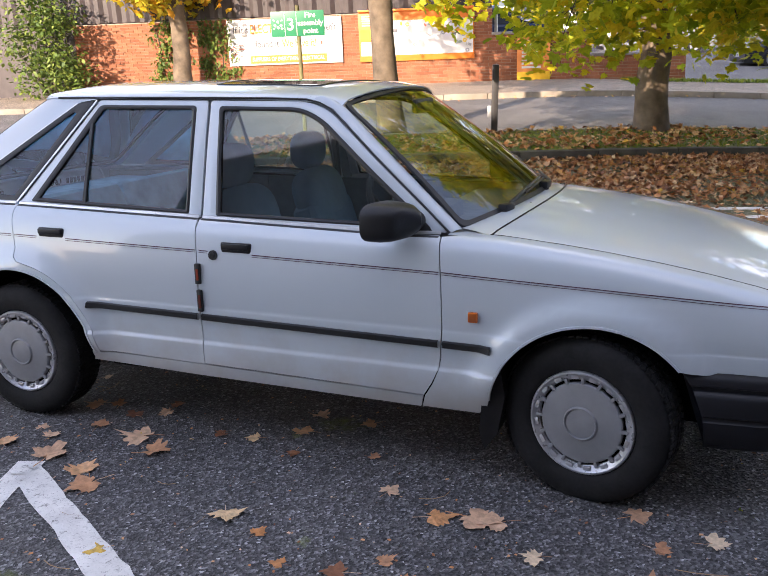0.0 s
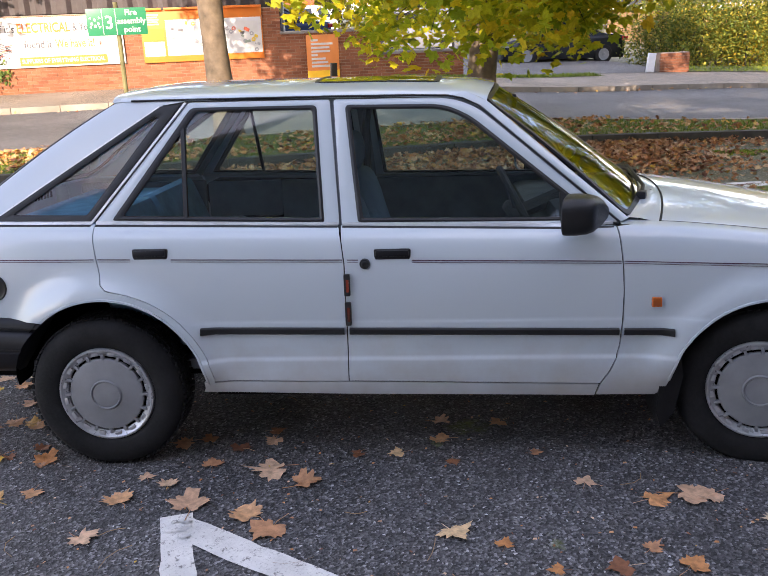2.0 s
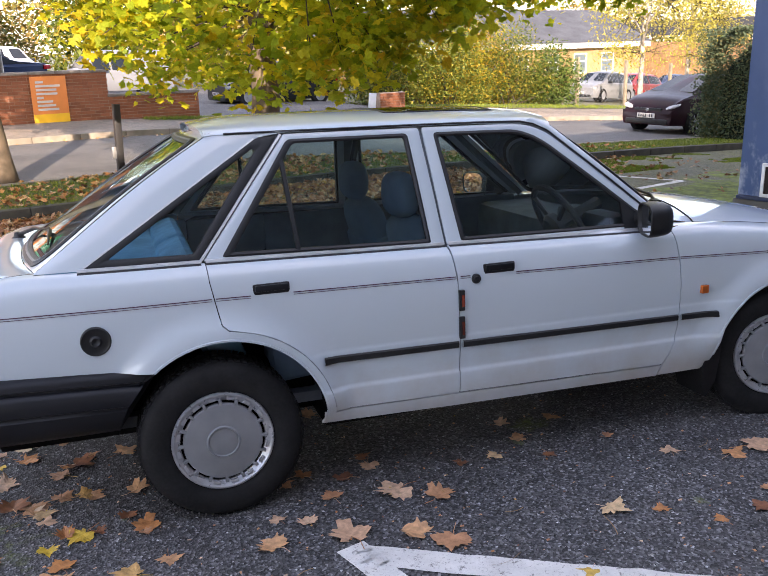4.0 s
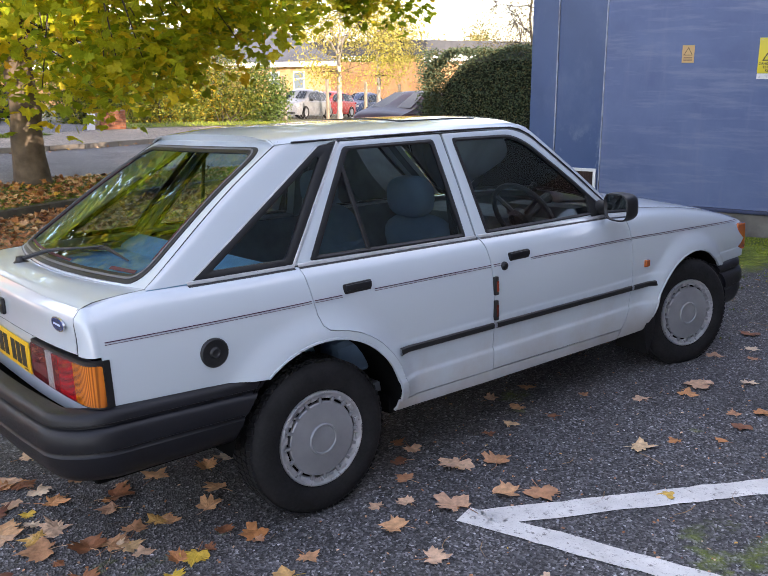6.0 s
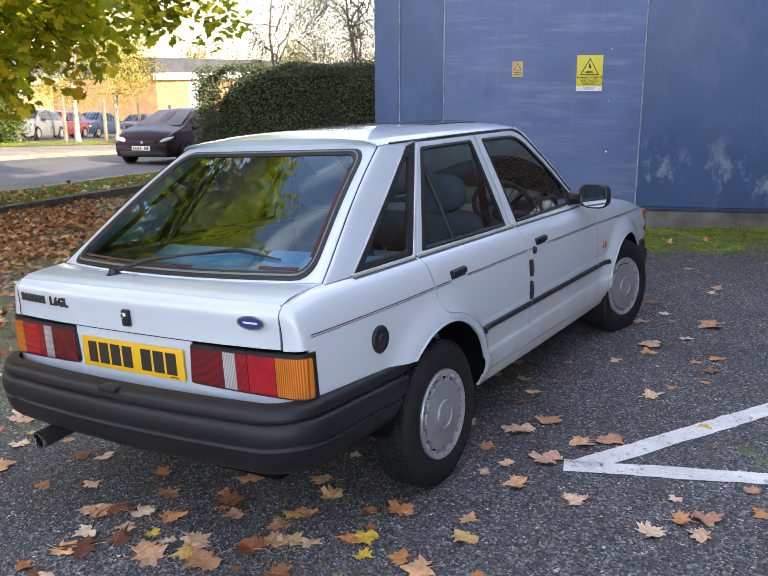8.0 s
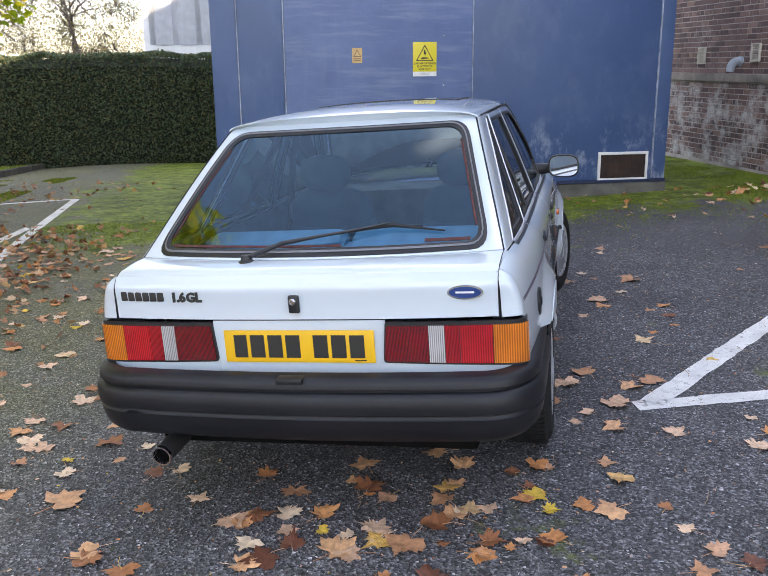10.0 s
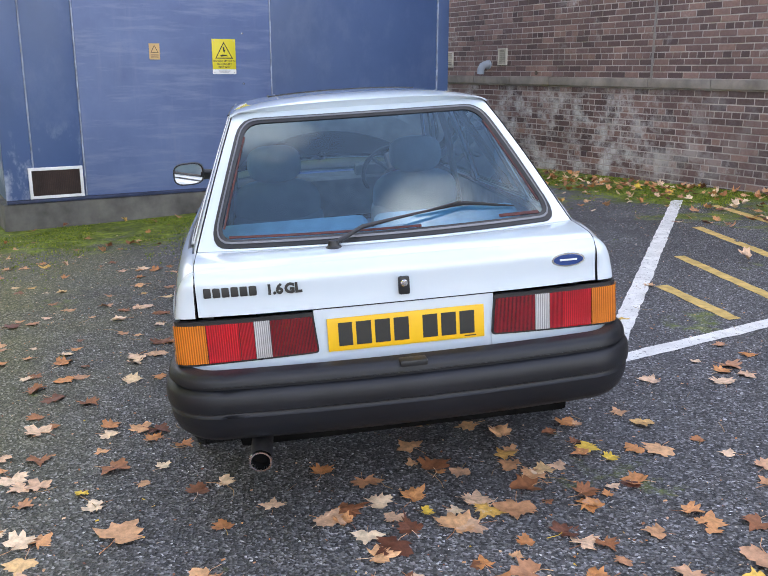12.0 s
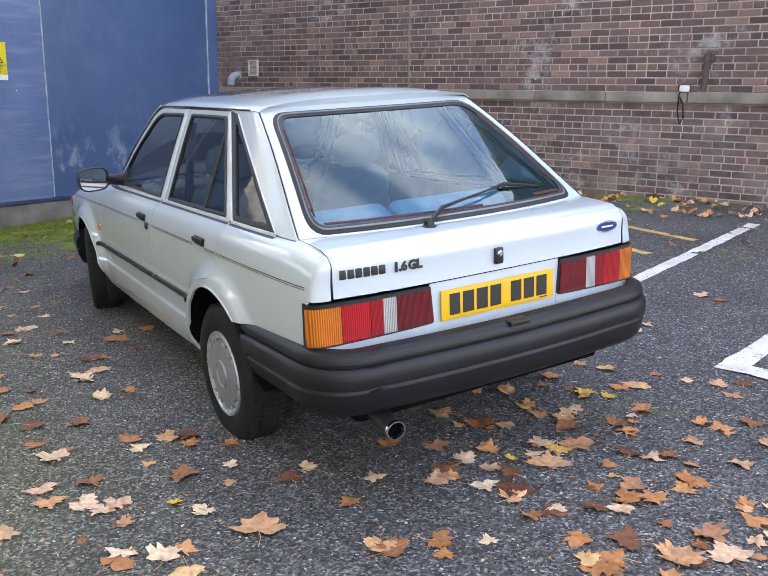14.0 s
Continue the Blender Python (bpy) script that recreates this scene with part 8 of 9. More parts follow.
SECTION = [(-0.06, 0.602), (-0.022, 0.600), (-0.006, 0.592), (0.0, 0.576), (0.002, 0.560), (-0.008, 0.555), (-0.008, 0.546), (0.006, 0.540), (0.014, 0.524), (0.017, 0.490), (0.014, 0.466), (0.004, 0.460), (0.004, 0.450), (0.010, 0.444), (0.006, 0.410), (-0.008, 0.370), (-0.030, 0.345), (-0.09, 0.338)]
SECTION = [(o, 0.602 - (0.602 - z) * 0.89) for o, z in SECTION]
for front in (False, True):
    bm = bmesh.new()
    rows = []
    path = bumper_path(front)
    for i, (x, y, nx, ny) in enumerate(path):
        e = min(i, len(path) - 1 - i)
        row = []
        for o, z in SECTION:
            zz = 0.500 - (0.602 - z) * 1.12 if front else z
            xx = x + nx * o
            # the ends follow the wheel arch
            if front and e < 6:
                xa = 2.415 + math.sqrt(max(0.01, 0.352 ** 2 - (zz - 0.275) ** 2))
                xx = xa + (2.88 - xa) * e / 5
            elif not front and e < 8:
                xa = 0.035 - math.sqrt(max(0.01, 0.377 ** 2 - (zz - 0.292) ** 2))
                xx = xa + (-0.70 - xa) * e / 7
                zz -= 0.020 * (1 - e / 7) * step(0.34, 0.60, zz)
            row.append(bm.verts.new((xx, y + ny * o, zz)))
        rows.append(row)
    for a, b in zip(rows, rows[1:]):
        for k in range(len(SECTION) - 1):
            bm.faces.new((a[k], b[k], b[k + 1], a[k + 1]))
    bm.faces.new(rows[0])
    bm.faces.new(rows[-1][::-1])
    bmesh.ops.recalc_face_normals(bm, faces=bm.faces)
    bp = part("front_bumper" if front else "rear_bumper", bm, BUMPER, car, "faded grey-black plastic bumper", 50)
    if not front:
        bm = bmesh.new()
        box(bm, -0.946, -0.90, -0.045, 0.045, 0.583, 0.603, 0.006)
        part("plate_lamp", bm, CAR_BLACK, bp)
# valance under the bumper, its shade put into the near-black colour
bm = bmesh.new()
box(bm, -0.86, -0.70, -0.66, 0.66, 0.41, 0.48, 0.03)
part("rear_valance", bm, SHADE_BLACK, car)

# front end: lamps, grille
bm = bmesh.new()
box(bm, 2.96, 3.035, -0.62, 0.62, 0.50, 0.70, 0.01)
nose = part("nose_panel", bm, WHITE_CAR, car)
for s in (-1, 1):
    bm = bmesh.new()
    box(bm, 3.0, 3.055, s * 0.47 - 0.15, s * 0.47 + 0.15, 0.535, 0.69, 0.012)
    part("headlamp", bm, LENS_CLEAR, car, "clear rectangular headlamp")
    bm = bmesh.new()
    box(bm, 2.955, 3.045, s * 0.69 - 0.055, s * 0.69 + 0.055, 0.535, 0.69, 0.012)
    part("indicator_lamp", bm, LENS_ORANGE, car, "orange corner indicator")
for i in range(5):
    bm = bmesh.new()
    box(bm, 3.035, 3.05, -0.31, 0.31, 0.545 + 0.028 * i, 0.557 + 0.028 * i, 0.003)
    part("grille_slat", bm, CAR_BLACK, car)

# underside, sills' inner side, wheel housings; their shade is put into the near-black colour
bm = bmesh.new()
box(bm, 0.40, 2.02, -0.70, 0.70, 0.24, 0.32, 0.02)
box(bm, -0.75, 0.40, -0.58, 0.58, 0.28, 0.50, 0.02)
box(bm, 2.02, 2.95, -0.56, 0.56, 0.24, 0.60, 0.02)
part("underside", bm, SHADE_BLACK, car)
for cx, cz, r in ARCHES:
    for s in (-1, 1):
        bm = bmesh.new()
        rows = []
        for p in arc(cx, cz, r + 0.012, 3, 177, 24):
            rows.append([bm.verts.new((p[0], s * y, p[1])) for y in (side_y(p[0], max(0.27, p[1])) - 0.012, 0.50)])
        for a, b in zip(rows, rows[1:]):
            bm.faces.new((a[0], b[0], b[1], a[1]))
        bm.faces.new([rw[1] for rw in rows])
        part("wheel_housing", bm, SHADE_BLACK, car)
        # rolled lip of the arch
        pts = arc(cx, cz, r + 0.002, 4, 130, 26) if cx < 1 else arc(cx, cz, r + 0.002, 40, 172, 26)
        part("arch_lip", mirrored(ribbon(pts, 0.010, flank, -0.006, depth=0.010), s), WHITE_CAR, car)
for s in (-1, 1):
    bm = bmesh.new()
    o = [(2.055, 0.42), (2.105, 0.45), (2.125, 0.34), (2.10, 0.20), (2.055, 0.135), (2.035, 0.20), (2.045, 0.33)]
    prism(bm, o, 0, 0.19, Matrix(((1, 0, 0, 0), (0, 0, 1, -0.775), (0, 1, 0, 0), (0, 0, 0, 1))))
    part("mud_flap", mirrored(bm, s), BLACK_RUBBER, car, "black rubber mud flap")


# wheels
TRIM_SILVER = simple("bright_silver_trim", (0.40, 0.41, 0.43), 0.3, metal=0.5, var=0.2, scale=14, local=True)
bm = bmesh.new()
box(bm, -0.0055, 0.0055, -0.0835, -0.068, 0.134, 0.158, 0.0012)
LUG = finish(bm, "lug", HUBCAP)
bm = bmesh.new()
box(bm, -0.0155, 0.0105, -0.0835, -0.072, 0.1525, 0.1665, 0.002, Matrix.Rotation(radians(5), 4, "Z"))
TOOTH = finish(bm, "tooth", TRIM_SILVER)


def wheel(x, s, steer):
    y = s * 0.715
    root = part("wheel", (lambda b: (lathe(b, [(0.178, 0.066), (0.186, 0.080), (0.198, 0.086), (0.230, 0.090), (0.262, 0.085), (0.282, 0.070), (0.289, 0.05), (0.290, 0.0), (0.289, -0.05), (0.282, -0.070), (0.262, -0.085), (0.230, -0.090), (0.198, -0.086), (0.186, -0.080), (0.178, -0.07)], 56), b)[1])(bmesh.new()), TYRE, car, "worn black tyre with a silver plastic trim")
    root.matrix_basis = Matrix.Translation((x, y, 0.288)) @ Matrix.Rotation(radians(steer), 4, "Z") @ Matrix.Rotation(0 if s < 0 else math.pi, 4, "Z")
    # tread blocks
    bm = bmesh.new()
    for i in range(72):
        an = 2 * math.pi * i / 72
        for yy, tw in ((-0.052, 0.3), (-0.018, -0.2), (0.018, 0.2), (0.052, -0.3)):
            box(bm, -0.009, 0.009, -0.013, 0.013, 0.287, 0.2940, 0, Matrix.Rotation(an + yy * 0.3, 4, "Y") @ Matrix.Translation((0, yy, 0)) @ Matrix.Rotation(tw, 4, "Z"))
    part("tread", bm, TYRE, root)
    # backing behind the trim slots, near-black for the shade in them
    bm = bmesh.new()
    lathe(bm, [(0.0, -0.052), (0.15, -0.052), (0.176, -0.060), (0.18, -0.070)], 40)
    part("rim_backing", bm, SHADE_BLACK, root)
    bm = bmesh.new()
    lathe(bm, [(0.149, -0.064), (0.150, -0.073), (0.158, -0.078), (0.167, -0.0835), (0.172, -0.087), (0.178, -0.0865), (0.181, -0.081), (0.181, -0.07)], 56)
    part("trim_ring", bm, TRIM_SILVER, root, "bright outer ring of the wheel trim")
    bm = bmesh.new()
    lathe(bm, [(0.0, -0.090), (0.040, -0.090), (0.050, -0.088), (0.053, -0.0935), (0.056, -0.0935), (0.060, -0.0865), (0.126, -0.0845), (0.137, -0.0825), (0.1405, -0.078), (0.1405, -0.066)], 48)
    part("trim_disc", bm, HUBCAP, root, "flat silver-grey wheel trim disc")
    for i in range(16):
        for nm, me, turn in (("lug", LUG, i), ("tooth", TOOTH, i + 0.5)):
            ob = new(nm, me)
            ob.parent = root
            ob.matrix_basis = Matrix.Rotation(2 * math.pi * turn / 16, 4, "Y")
    return root


for x, s, st in ((0.01, -1, 0), (0.01, 1, 0), (2.405, -1, -13), (2.405, 1, -13)):
    wheel(x, s, st)

# exhaust
bm = bmesh.new()
tube(bm, [(-0.40, 0.50, 0.34), (-0.70, 0.50, 0.315), (-0.895, 0.514, 0.293)], [0.036, 0.036, 0.036], 18, False)
tube(bm, [(-0.895, 0.514, 0.293), (-0.70, 0.50, 0.315), (-0.5, 0.50, 0.33)], [0.031, 0.031, 0.031], 18, False)
ex = part("exhaust", bm, BLACK_PAINT, car, "wide black exhaust tailpipe")
bm = bmesh.new()
d = Vector((-0.98, 0.07, -0.12)).normalized()
m = Matrix.Translation((-0.895, 0.514, 0.293)) @ d.to_track_quat("Y", "Z").to_matrix().to_4x4()
lathe(bm, [(0.030, -0.006), (0.0315, 0.004), (0.037, 0.004), (0.038, -0.008)], 24, m)
part("tip_ring", bm, CHROME, ex, "bright rim of the tailpipe")
bm = bmesh.new()
box(bm, -0.66, -0.30, 0.30, 0.60, 0.27, 0.38, 0.05)
part("silencer", bm, SHADE_BLACK, ex)
# added near-black disc, so that the bore reads as deep shade
bm = bmesh.new()
lathe(bm, [(0.0, -0.035), (0.0305, -0.035), (0.0308, -0.004)], 24, m)
part("bore", bm, SHADE_BLACK, ex, "near-black disc painted as the shade inside the tailpipe")


# ---- inside the car ----
def cushion(bm, x0, x1, y0, y1, z0, z1, lean=0.0, pivot=(0, 0, 0), bevel=0.05):
    m = Matrix.Translation(pivot) @ Matrix.Rotation(radians(lean), 4, "Y") @ Matrix.Translation((-pivot[0], -pivot[1], -pivot[2]))
    r = bmesh.ops.create_cube(bm, size=1.0, matrix=Matrix.LocRotScale(((x0 + x1) / 2, (y0 + y1) / 2, (z0 + z1) / 2), None, (x1 - x0, y1 - y0, z1 - z0)))
    vs = r["verts"]
    es = list({e for v in vs for e in v.link_edges})
    bv = bmesh.ops.bevel(bm, geom=es, offset=bevel, segments=3, affect="EDGES", profile=0.6)
    allv = list({v for f in bv["faces"] for v in f.verts})
    bmesh.ops.transform(bm, matrix=m, verts=allv)


def puff(bm, c, r, lean=0.0):
    """A plump rounded pad."""
    m = Matrix.Translation(c) @ Matrix.Rotation(radians(lean), 4, "Y")
    rows = []
    for i in range(1, 12):
        a = math.pi * i / 12 - math.pi / 2
        row = []
        for j in range(24):
            b = 2 * math.pi * j / 24
            q = [math.cos(a) * math.cos(b), math.cos(a) * math.sin(b), math.sin(a)]
            row.append(bm.verts.new(m @ Vector([math.copysign(abs(v) ** 0.72, v) * k for v, k in zip(q, r)])))
        rows.append(row)
    for a, b in zip(rows, rows[1:]):
        for j in range(24):
            bm.faces.new((a[j], a[(j + 1) % 24], b[(j + 1) % 24], b[j]))
    bm.faces.new(rows[0][::-1])
    bm.faces.new(rows[-1])


for y in (-0.36, 0.36):
    bm = bmesh.new()
    cushion(bm, 1.02, 1.52, y - 0.24, y + 0.24, 0.40, 0.58, -6, (1.05, y, 0.5))
    seat = part("front_seat", bm, SEAT_CLOTH, car, "grey-blue cloth front seat")
    bm = bmesh.new()
    cushion(bm, 0.93, 1.07, y - 0.235, y + 0.235, 0.50, 0.84, -17, (1.03, y, 0.5), 0.065)
    puff(bm, (0.905, y, 0.835), (0.075, 0.225, 0.145), -17)
    part("seat_back", bm, SEAT_CLOTH, seat)
    bm = bmesh.new()
    puff(bm, (0.845, y, 1.058), (0.060, 0.135, 0.092))
    for dy in (-0.06, 0.06):
        tube(bm, [(0.865, y + dy, 0.93), (0.85, y + dy, 1.02)], 0.006, 6)
    part("head_restraint", bm, SEAT_CLOTH, seat)
bm = bmesh.new()
cushion(bm, 0.22, 0.66, -0.60, 0.60, 0.40, 0.56, -5, (0.3, 0, 0.5))
bench = part("rear_seat", bm, SEAT_CLOTH, car, "grey-blue cloth rear bench")
for y0, y1 in ((-0.62, -0.01), (0.01, 0.62)):
    bm = bmesh.new()
    cushion(bm, 0.02, 0.16, y0, y1, 0.50, 0.985, -22, (0.2, 0, 0.5), 0.05)
    part("bench_back", bm, SHELF_BLUE, bench, "blue cloth rear seat back")
bm = bmesh.new()
box(bm, -0.55, -0.02, -0.64, 0.64, 0.845, 0.865, 0.008)
part("parcel_shelf", bm, SHELF_BLUE, car, "blue-grey carpeted parcel shelf")
bm = bmesh.new()
box(bm, 1.62, 1.98, -0.66, 0.66, 0.62, 0.86, 0.05)
box(bm, 1.68, 1.80, -0.60, -0.14, 0.84, 0.925, 0.03)
dash = part("dashboard", bm, TRIM_GREY, car, "dark grey dashboard")
bm = bmesh.new()
ring = [(0.185 * math.cos(2 * math.pi * i / 28), 0.185 * math.sin(2 * math.pi * i / 28)) for i in range(29)]
WHEEL_GREY = simple("steering_wheel_plastic", (0.06, 0.062, 0.068), 0.5, var=0.15, local=True)
m = Matrix.Translation((1.585, -0.36, 0.875)) @ Matrix.Rotation(radians(62), 4, "Y")
tube(bm, [m @ Vector((a, b, 0)) for a, b in ring], 0.014, 8, False)
for an in (0, 130, 230):
    tube(bm, [m @ Vector((0.03 * math.cos(radians(an)), 0.03 * math.sin(radians(an)), -0.02)), m @ Vector((0.18 * math.cos(radians(an)), 0.18 * math.sin(radians(an)), 0))], 0.012, 6)
lathe(bm, [(0.0, 0.0), (0.06, 0.0), (0.065, -0.03), (0.05, -0.05)], 18, m @ Matrix.Translation((0, 0, -0.01)) @ Matrix.Rotation(radians(90), 4, "X"))
tube(bm, [m @ Vector((0, 0, -0.02)), m @ Vector((0.02, 0, 0.2))], 0.03, 8)
part("steering_wheel", bm, WHEEL_GREY, dash, "dark grey steering wheel")
bm = bmesh.new()
box(bm, 1.56, 1.585, -0.11, 0.11, 1.255, 1.315, 0.012)
part("rear_view_mirror", bm, CAR_BLACK, car, "black rear-view mirror")
for s in (-1, 1):
    bm = bmesh.new()
    box(bm, 0.44, 1.86, -0.685, -0.66, 0.34, 0.885, 0.012)
    box(bm, 0.05, 0.4395, -0.685, -0.66, 0.70, 0.885, 0.012)
    part("door_card", mirrored(bm, s), TRIM_GREY, car, "grey door trim")
    bm = bmesh.new()
    box(bm, -0.62, 0.045, -0.67, -0.63, 0.70, 0.895, 0.012)
    part("load_bay_trim", mirrored(bm, s), TRIM_GREY, car)
    bm = bmesh.new()
    tube(bm, [(0.90, -0.62, 0.60), (0.90, -0.545, 1.15), (0.92, -0.515, 1.26)], 0.020, 6)
    part("seat_belt", mirrored(bm, s), CAR_BLACK, car, "black seat belt strap")
bm = bmesh.new()
box(bm, 0.12, 1.36, -0.50, -0.37, 1.322, 1.336, 0.003)
box(bm, 0.12, 1.36, 0.37, 0.50, 1.322, 1.336, 0.003)
box(bm, 0.12, 0.80, -0.36, 0.36, 1.338, 1.352, 0.003)
part("headlining", bm, simple("pale_headlining", (0.36, 0.37, 0.38), 0.95), car)
bm = bmesh.new()
box(bm, -0.60, 1.95, -0.64, 0.64, 0.33, 0.37)
part("cabin_floor", bm, TRIM_GREY, car)


# ---- fallen leaves ----
def leaf_mesh(seed):
    """A curled maple leaf with its stem, about 1 across."""
    rng = random.Random(seed)
    pts = []
    skew = rng.uniform(-0.16, 0.16)
    for ang, rad in ((-90, 0.10), (-58, 0.34), (-40, 0.52), (-30, 0.42), (-12, 0.50), (4, 0.72), (13, 0.60), (20, 0.64), (30, 0.50), (41, 0.66), (50, 0.58), (62, 0.48), (74, 0.66), (82, 0.68), (91, 0.84), (100, 0.66), (107, 0.66), (119, 0.47), (130, 0.58), (140, 0.66), (151, 0.50), (160, 0.62), (168, 0.60), (177, 0.72), (192, 0.50), (210, 0.42), (220, 0.52), (238, 0.34)):
        r = rad * rng.uniform(0.80, 1.12) * (1 + skew * math.cos(radians(ang)))
        pts.append((r * math.cos(radians(ang)), r * math.sin(radians(ang))))
    bm = bmesh.new()
    curl, fold, ph = rng.uniform(0.05, 0.34), rng.uniform(-0.25, 0.5), rng.uniform(0, 6)

    def lift(x, y):
        return 0.03 + curl * (x * x + y * y) * (0.6 + 0.5 * math.sin(3 * math.atan2(y, x) + ph)) + fold * abs(x) * 0.4 + 0.04 * math.sin(6 * x + ph) + 0.03 * math.sin(8 * y + 2 * ph)

    c = bm.verts.new((0, 0, lift(0, 0)))
    mid = [bm.verts.new((x * 0.5, y * 0.5, lift(x * 0.5, y * 0.5) + 0.012)) for x, y in pts]
    rim = [bm.verts.new((x, y, lift(x, y))) for x, y in pts]
    n = len(pts)
    for i in range(n):
        j = (i + 1) % n
        bm.faces.new((c, mid[i], mid[j]))
        bm.faces.new((mid[i], rim[i], rim[j], mid[j]))
    s = rng.uniform(0.5, 1.0)
    tube(bm, [(0, -0.05, 0.04), (0.04 * ph, -0.35, 0.05), (0.12 * ph * 0.3, -0.4 - s * 0.5, 0.03)], [0.014, 0.011, 0.014], 4)
    return finish(bm, "fallen_leaf", LEAF, 60)


leaf_shapes = [leaf_mesh(i) for i in range(14)]
LEAF_LABELS = "curled orange-brown maple leaf lying on the asphalt"


def drop_leaf(x, y, size, turn, shape):
    ob = new("fallen_leaf", leaf_shapes[shape % len(leaf_shapes)])
    e = 0.1
    n = Vector((ground_z(x - e, y) - ground_z(x + e, y), ground_z(x, y - e) - ground_z(x, y + e), 2 * e)).normalized()
    ob.matrix_world = Matrix.Translation((x, y, ground_z(x, y) + 0.002)) @ n.to_track_quat("Z", "Y").to_matrix().to_4x4() @ Matrix.Rotation(radians(turn), 4, "Z") @ Matrix.Diagonal((size, size, size * 0.8, 1))
    tagged(ob, LEAF_LABELS, "leaf", "fallen leaves on the car park")


def on_car(x, y):
    q = CAR.inverted() @ Vector((x, y, 0))
    for wx in (0.0, 2.4):
        if abs(q.x - wx) < 0.22 and 0.55 < abs(q.y) < 0.85:
            return True
    return False


rng = random.Random(2024)
FALLEN = [(-2.24, 2.21, 0.129), (-2.01, 2.14, 0.102), (-1.92, 2.06, 0.113), (-1.98, 2.46, 0.133), (-1.86, 2.36, 0.102), (-2.14, 2.63, 0.072), (-2.23, 2.5, 0.07), (-2.45, 2.41, 0.054), (-2.84, 2.31, 0.066), (-2.5, 2.24, 0.091), (-2.29, 2.71, 0.066), (-2.38, 2.69, 0.088), (-2.04, 2.79, 0.061), (-1.35, 2.69, 0.077), (-1.12, 2.84, 0.065), (-1.37, 2.86, 0.072), (-1.67, 2.58, 0.051), (-1.52, 2.58, 0.059), (-1.17, 1.96, 0.053), (-1.02, 1.83, 0.046), (-0.83, 1.84, 0.075), (-0.73, 1.94, 0.056), (-0.53, 2.26, 0.116), (-0.86, 2.34, 0.068), (-1.01, 2.57, 0.044), (-2.96, 2.65, 0.059), (-2.91, 2.52, 0.042), (-0.3, 2.1, 0.067), (0.2, 2.34, 0.074), (-0.04, 2.43, 0.084)]
for x, y, size in FALLEN:
    drop_leaf(x, y, size, rng.uniform(0, 360), rng.randrange(14))
FALLEN = [(-0.45, 2.25, 0.088), (0.03, 2, 0.142), (-1.6, 1.72, 0.068), (-2.44, 1.55, 0.096), (-2.5, 1.63, 0.081), (-2.64, 1.7, 0.092), (-2.57, 1.53, 0.079), (-2.32, 1.37, 0.07), (-2.17, 1.43, 0.058), (-2.36, 1.67, 0.049), (-3.37, 3.45, 0.092), (-3.44, 3.63, 0.095), (-3.2, 3.47, 0.094), (-3.15, 3.19, 0.105), (-3.64, 3.43, 0.118), (-3.58, 3.21, 0.113), (-3.43, 3.1, 0.084), (-3.37, 2.88, 0.108), (-3.2, 2.89, 0.084), (-3.31, 3.81, 0.067), (-3.42, 3.98, 0.068), (-3.47, 3.4, 0.075), (-3.18, 2.38, 0.076), (-3.5, 2.97, 0.122), (-3.27, 2.79, 0.081), (-2.96, 3.24, 0.094), (-3.42, 4.33, 0.138), (-2.73, 4.89, 0.087), (-2.48, 4.49, 0.079), (-2.56, 4.49, 0.078)]
for x, y, size in FALLEN:
    drop_leaf(x, y, size, rng.uniform(0, 360), rng.randrange(14))
FALLEN = [(-2.64, 4.28, 0.077), (-2.72, 4.16, 0.069), (-2.49, 4.78, 0.109), (-2.88, 4.42, 0.101), (-3, 4.73, 0.075), (-3.19, 4.43, 0.08), (-2.85, 4.88, 0.085), (-3.41, 4.65, 0.098), (-3.36, 4.79, 0.098), (-3.14, 4.7, 0.059), (-3.04, 4.29, 0.049), (-3.09, 3.99, 0.071), (-3.15, 4.08, 0.083), (-3.7, 4.03, 0.097), (-3.88, 3.73, 0.055), (-3.87, 3.9, 0.06), (-4.01, 3.49, 0.088), (-3.2, 2.29, 0.109), (-3.43, 2.52, 0.059), (-3.73, 2.39, 0.082), (-3.78, 2.23, 0.085), (-3.55, 2.05, 0.072), (-3.48, 1.89, 0.075), (-2.54, 2.01, 0.083), (-1.03, 4.16, 0.131), (-1.51, 4.38, 0.099), (-1.34, 4.37, 0.102), (-1.89, 4.32, 0.073), (-1.12, 4.61, 0.064), (-1.28, 4.1, 0.073)]
for x, y, size in FALLEN:
    drop_leaf(x, y, size, rng.uniform(0, 360), rng.randrange(14))
FALLEN = [(-2.09, 4.81, 0.103), (-1.84, 4.8, 0.091), (-0.96, 4.41, 0.066), (-0.53, 4.55, 0.095), (-4.22, 3.11, 0.105), (-4.36, 3.17, 0.114), (-4.28, 2.92, 0.081), (-4.12, 3.35, 0.101), (-4.27, 3.31, 0.124), (-4.16, 3.52, 0.133), (-3.99, 3.07, 0.09), (-3.88, 3.05, 0.092)]
for x, y, size in FALLEN:
    drop_leaf(x, y, size, rng.uniform(0, 360), rng.randrange(14))

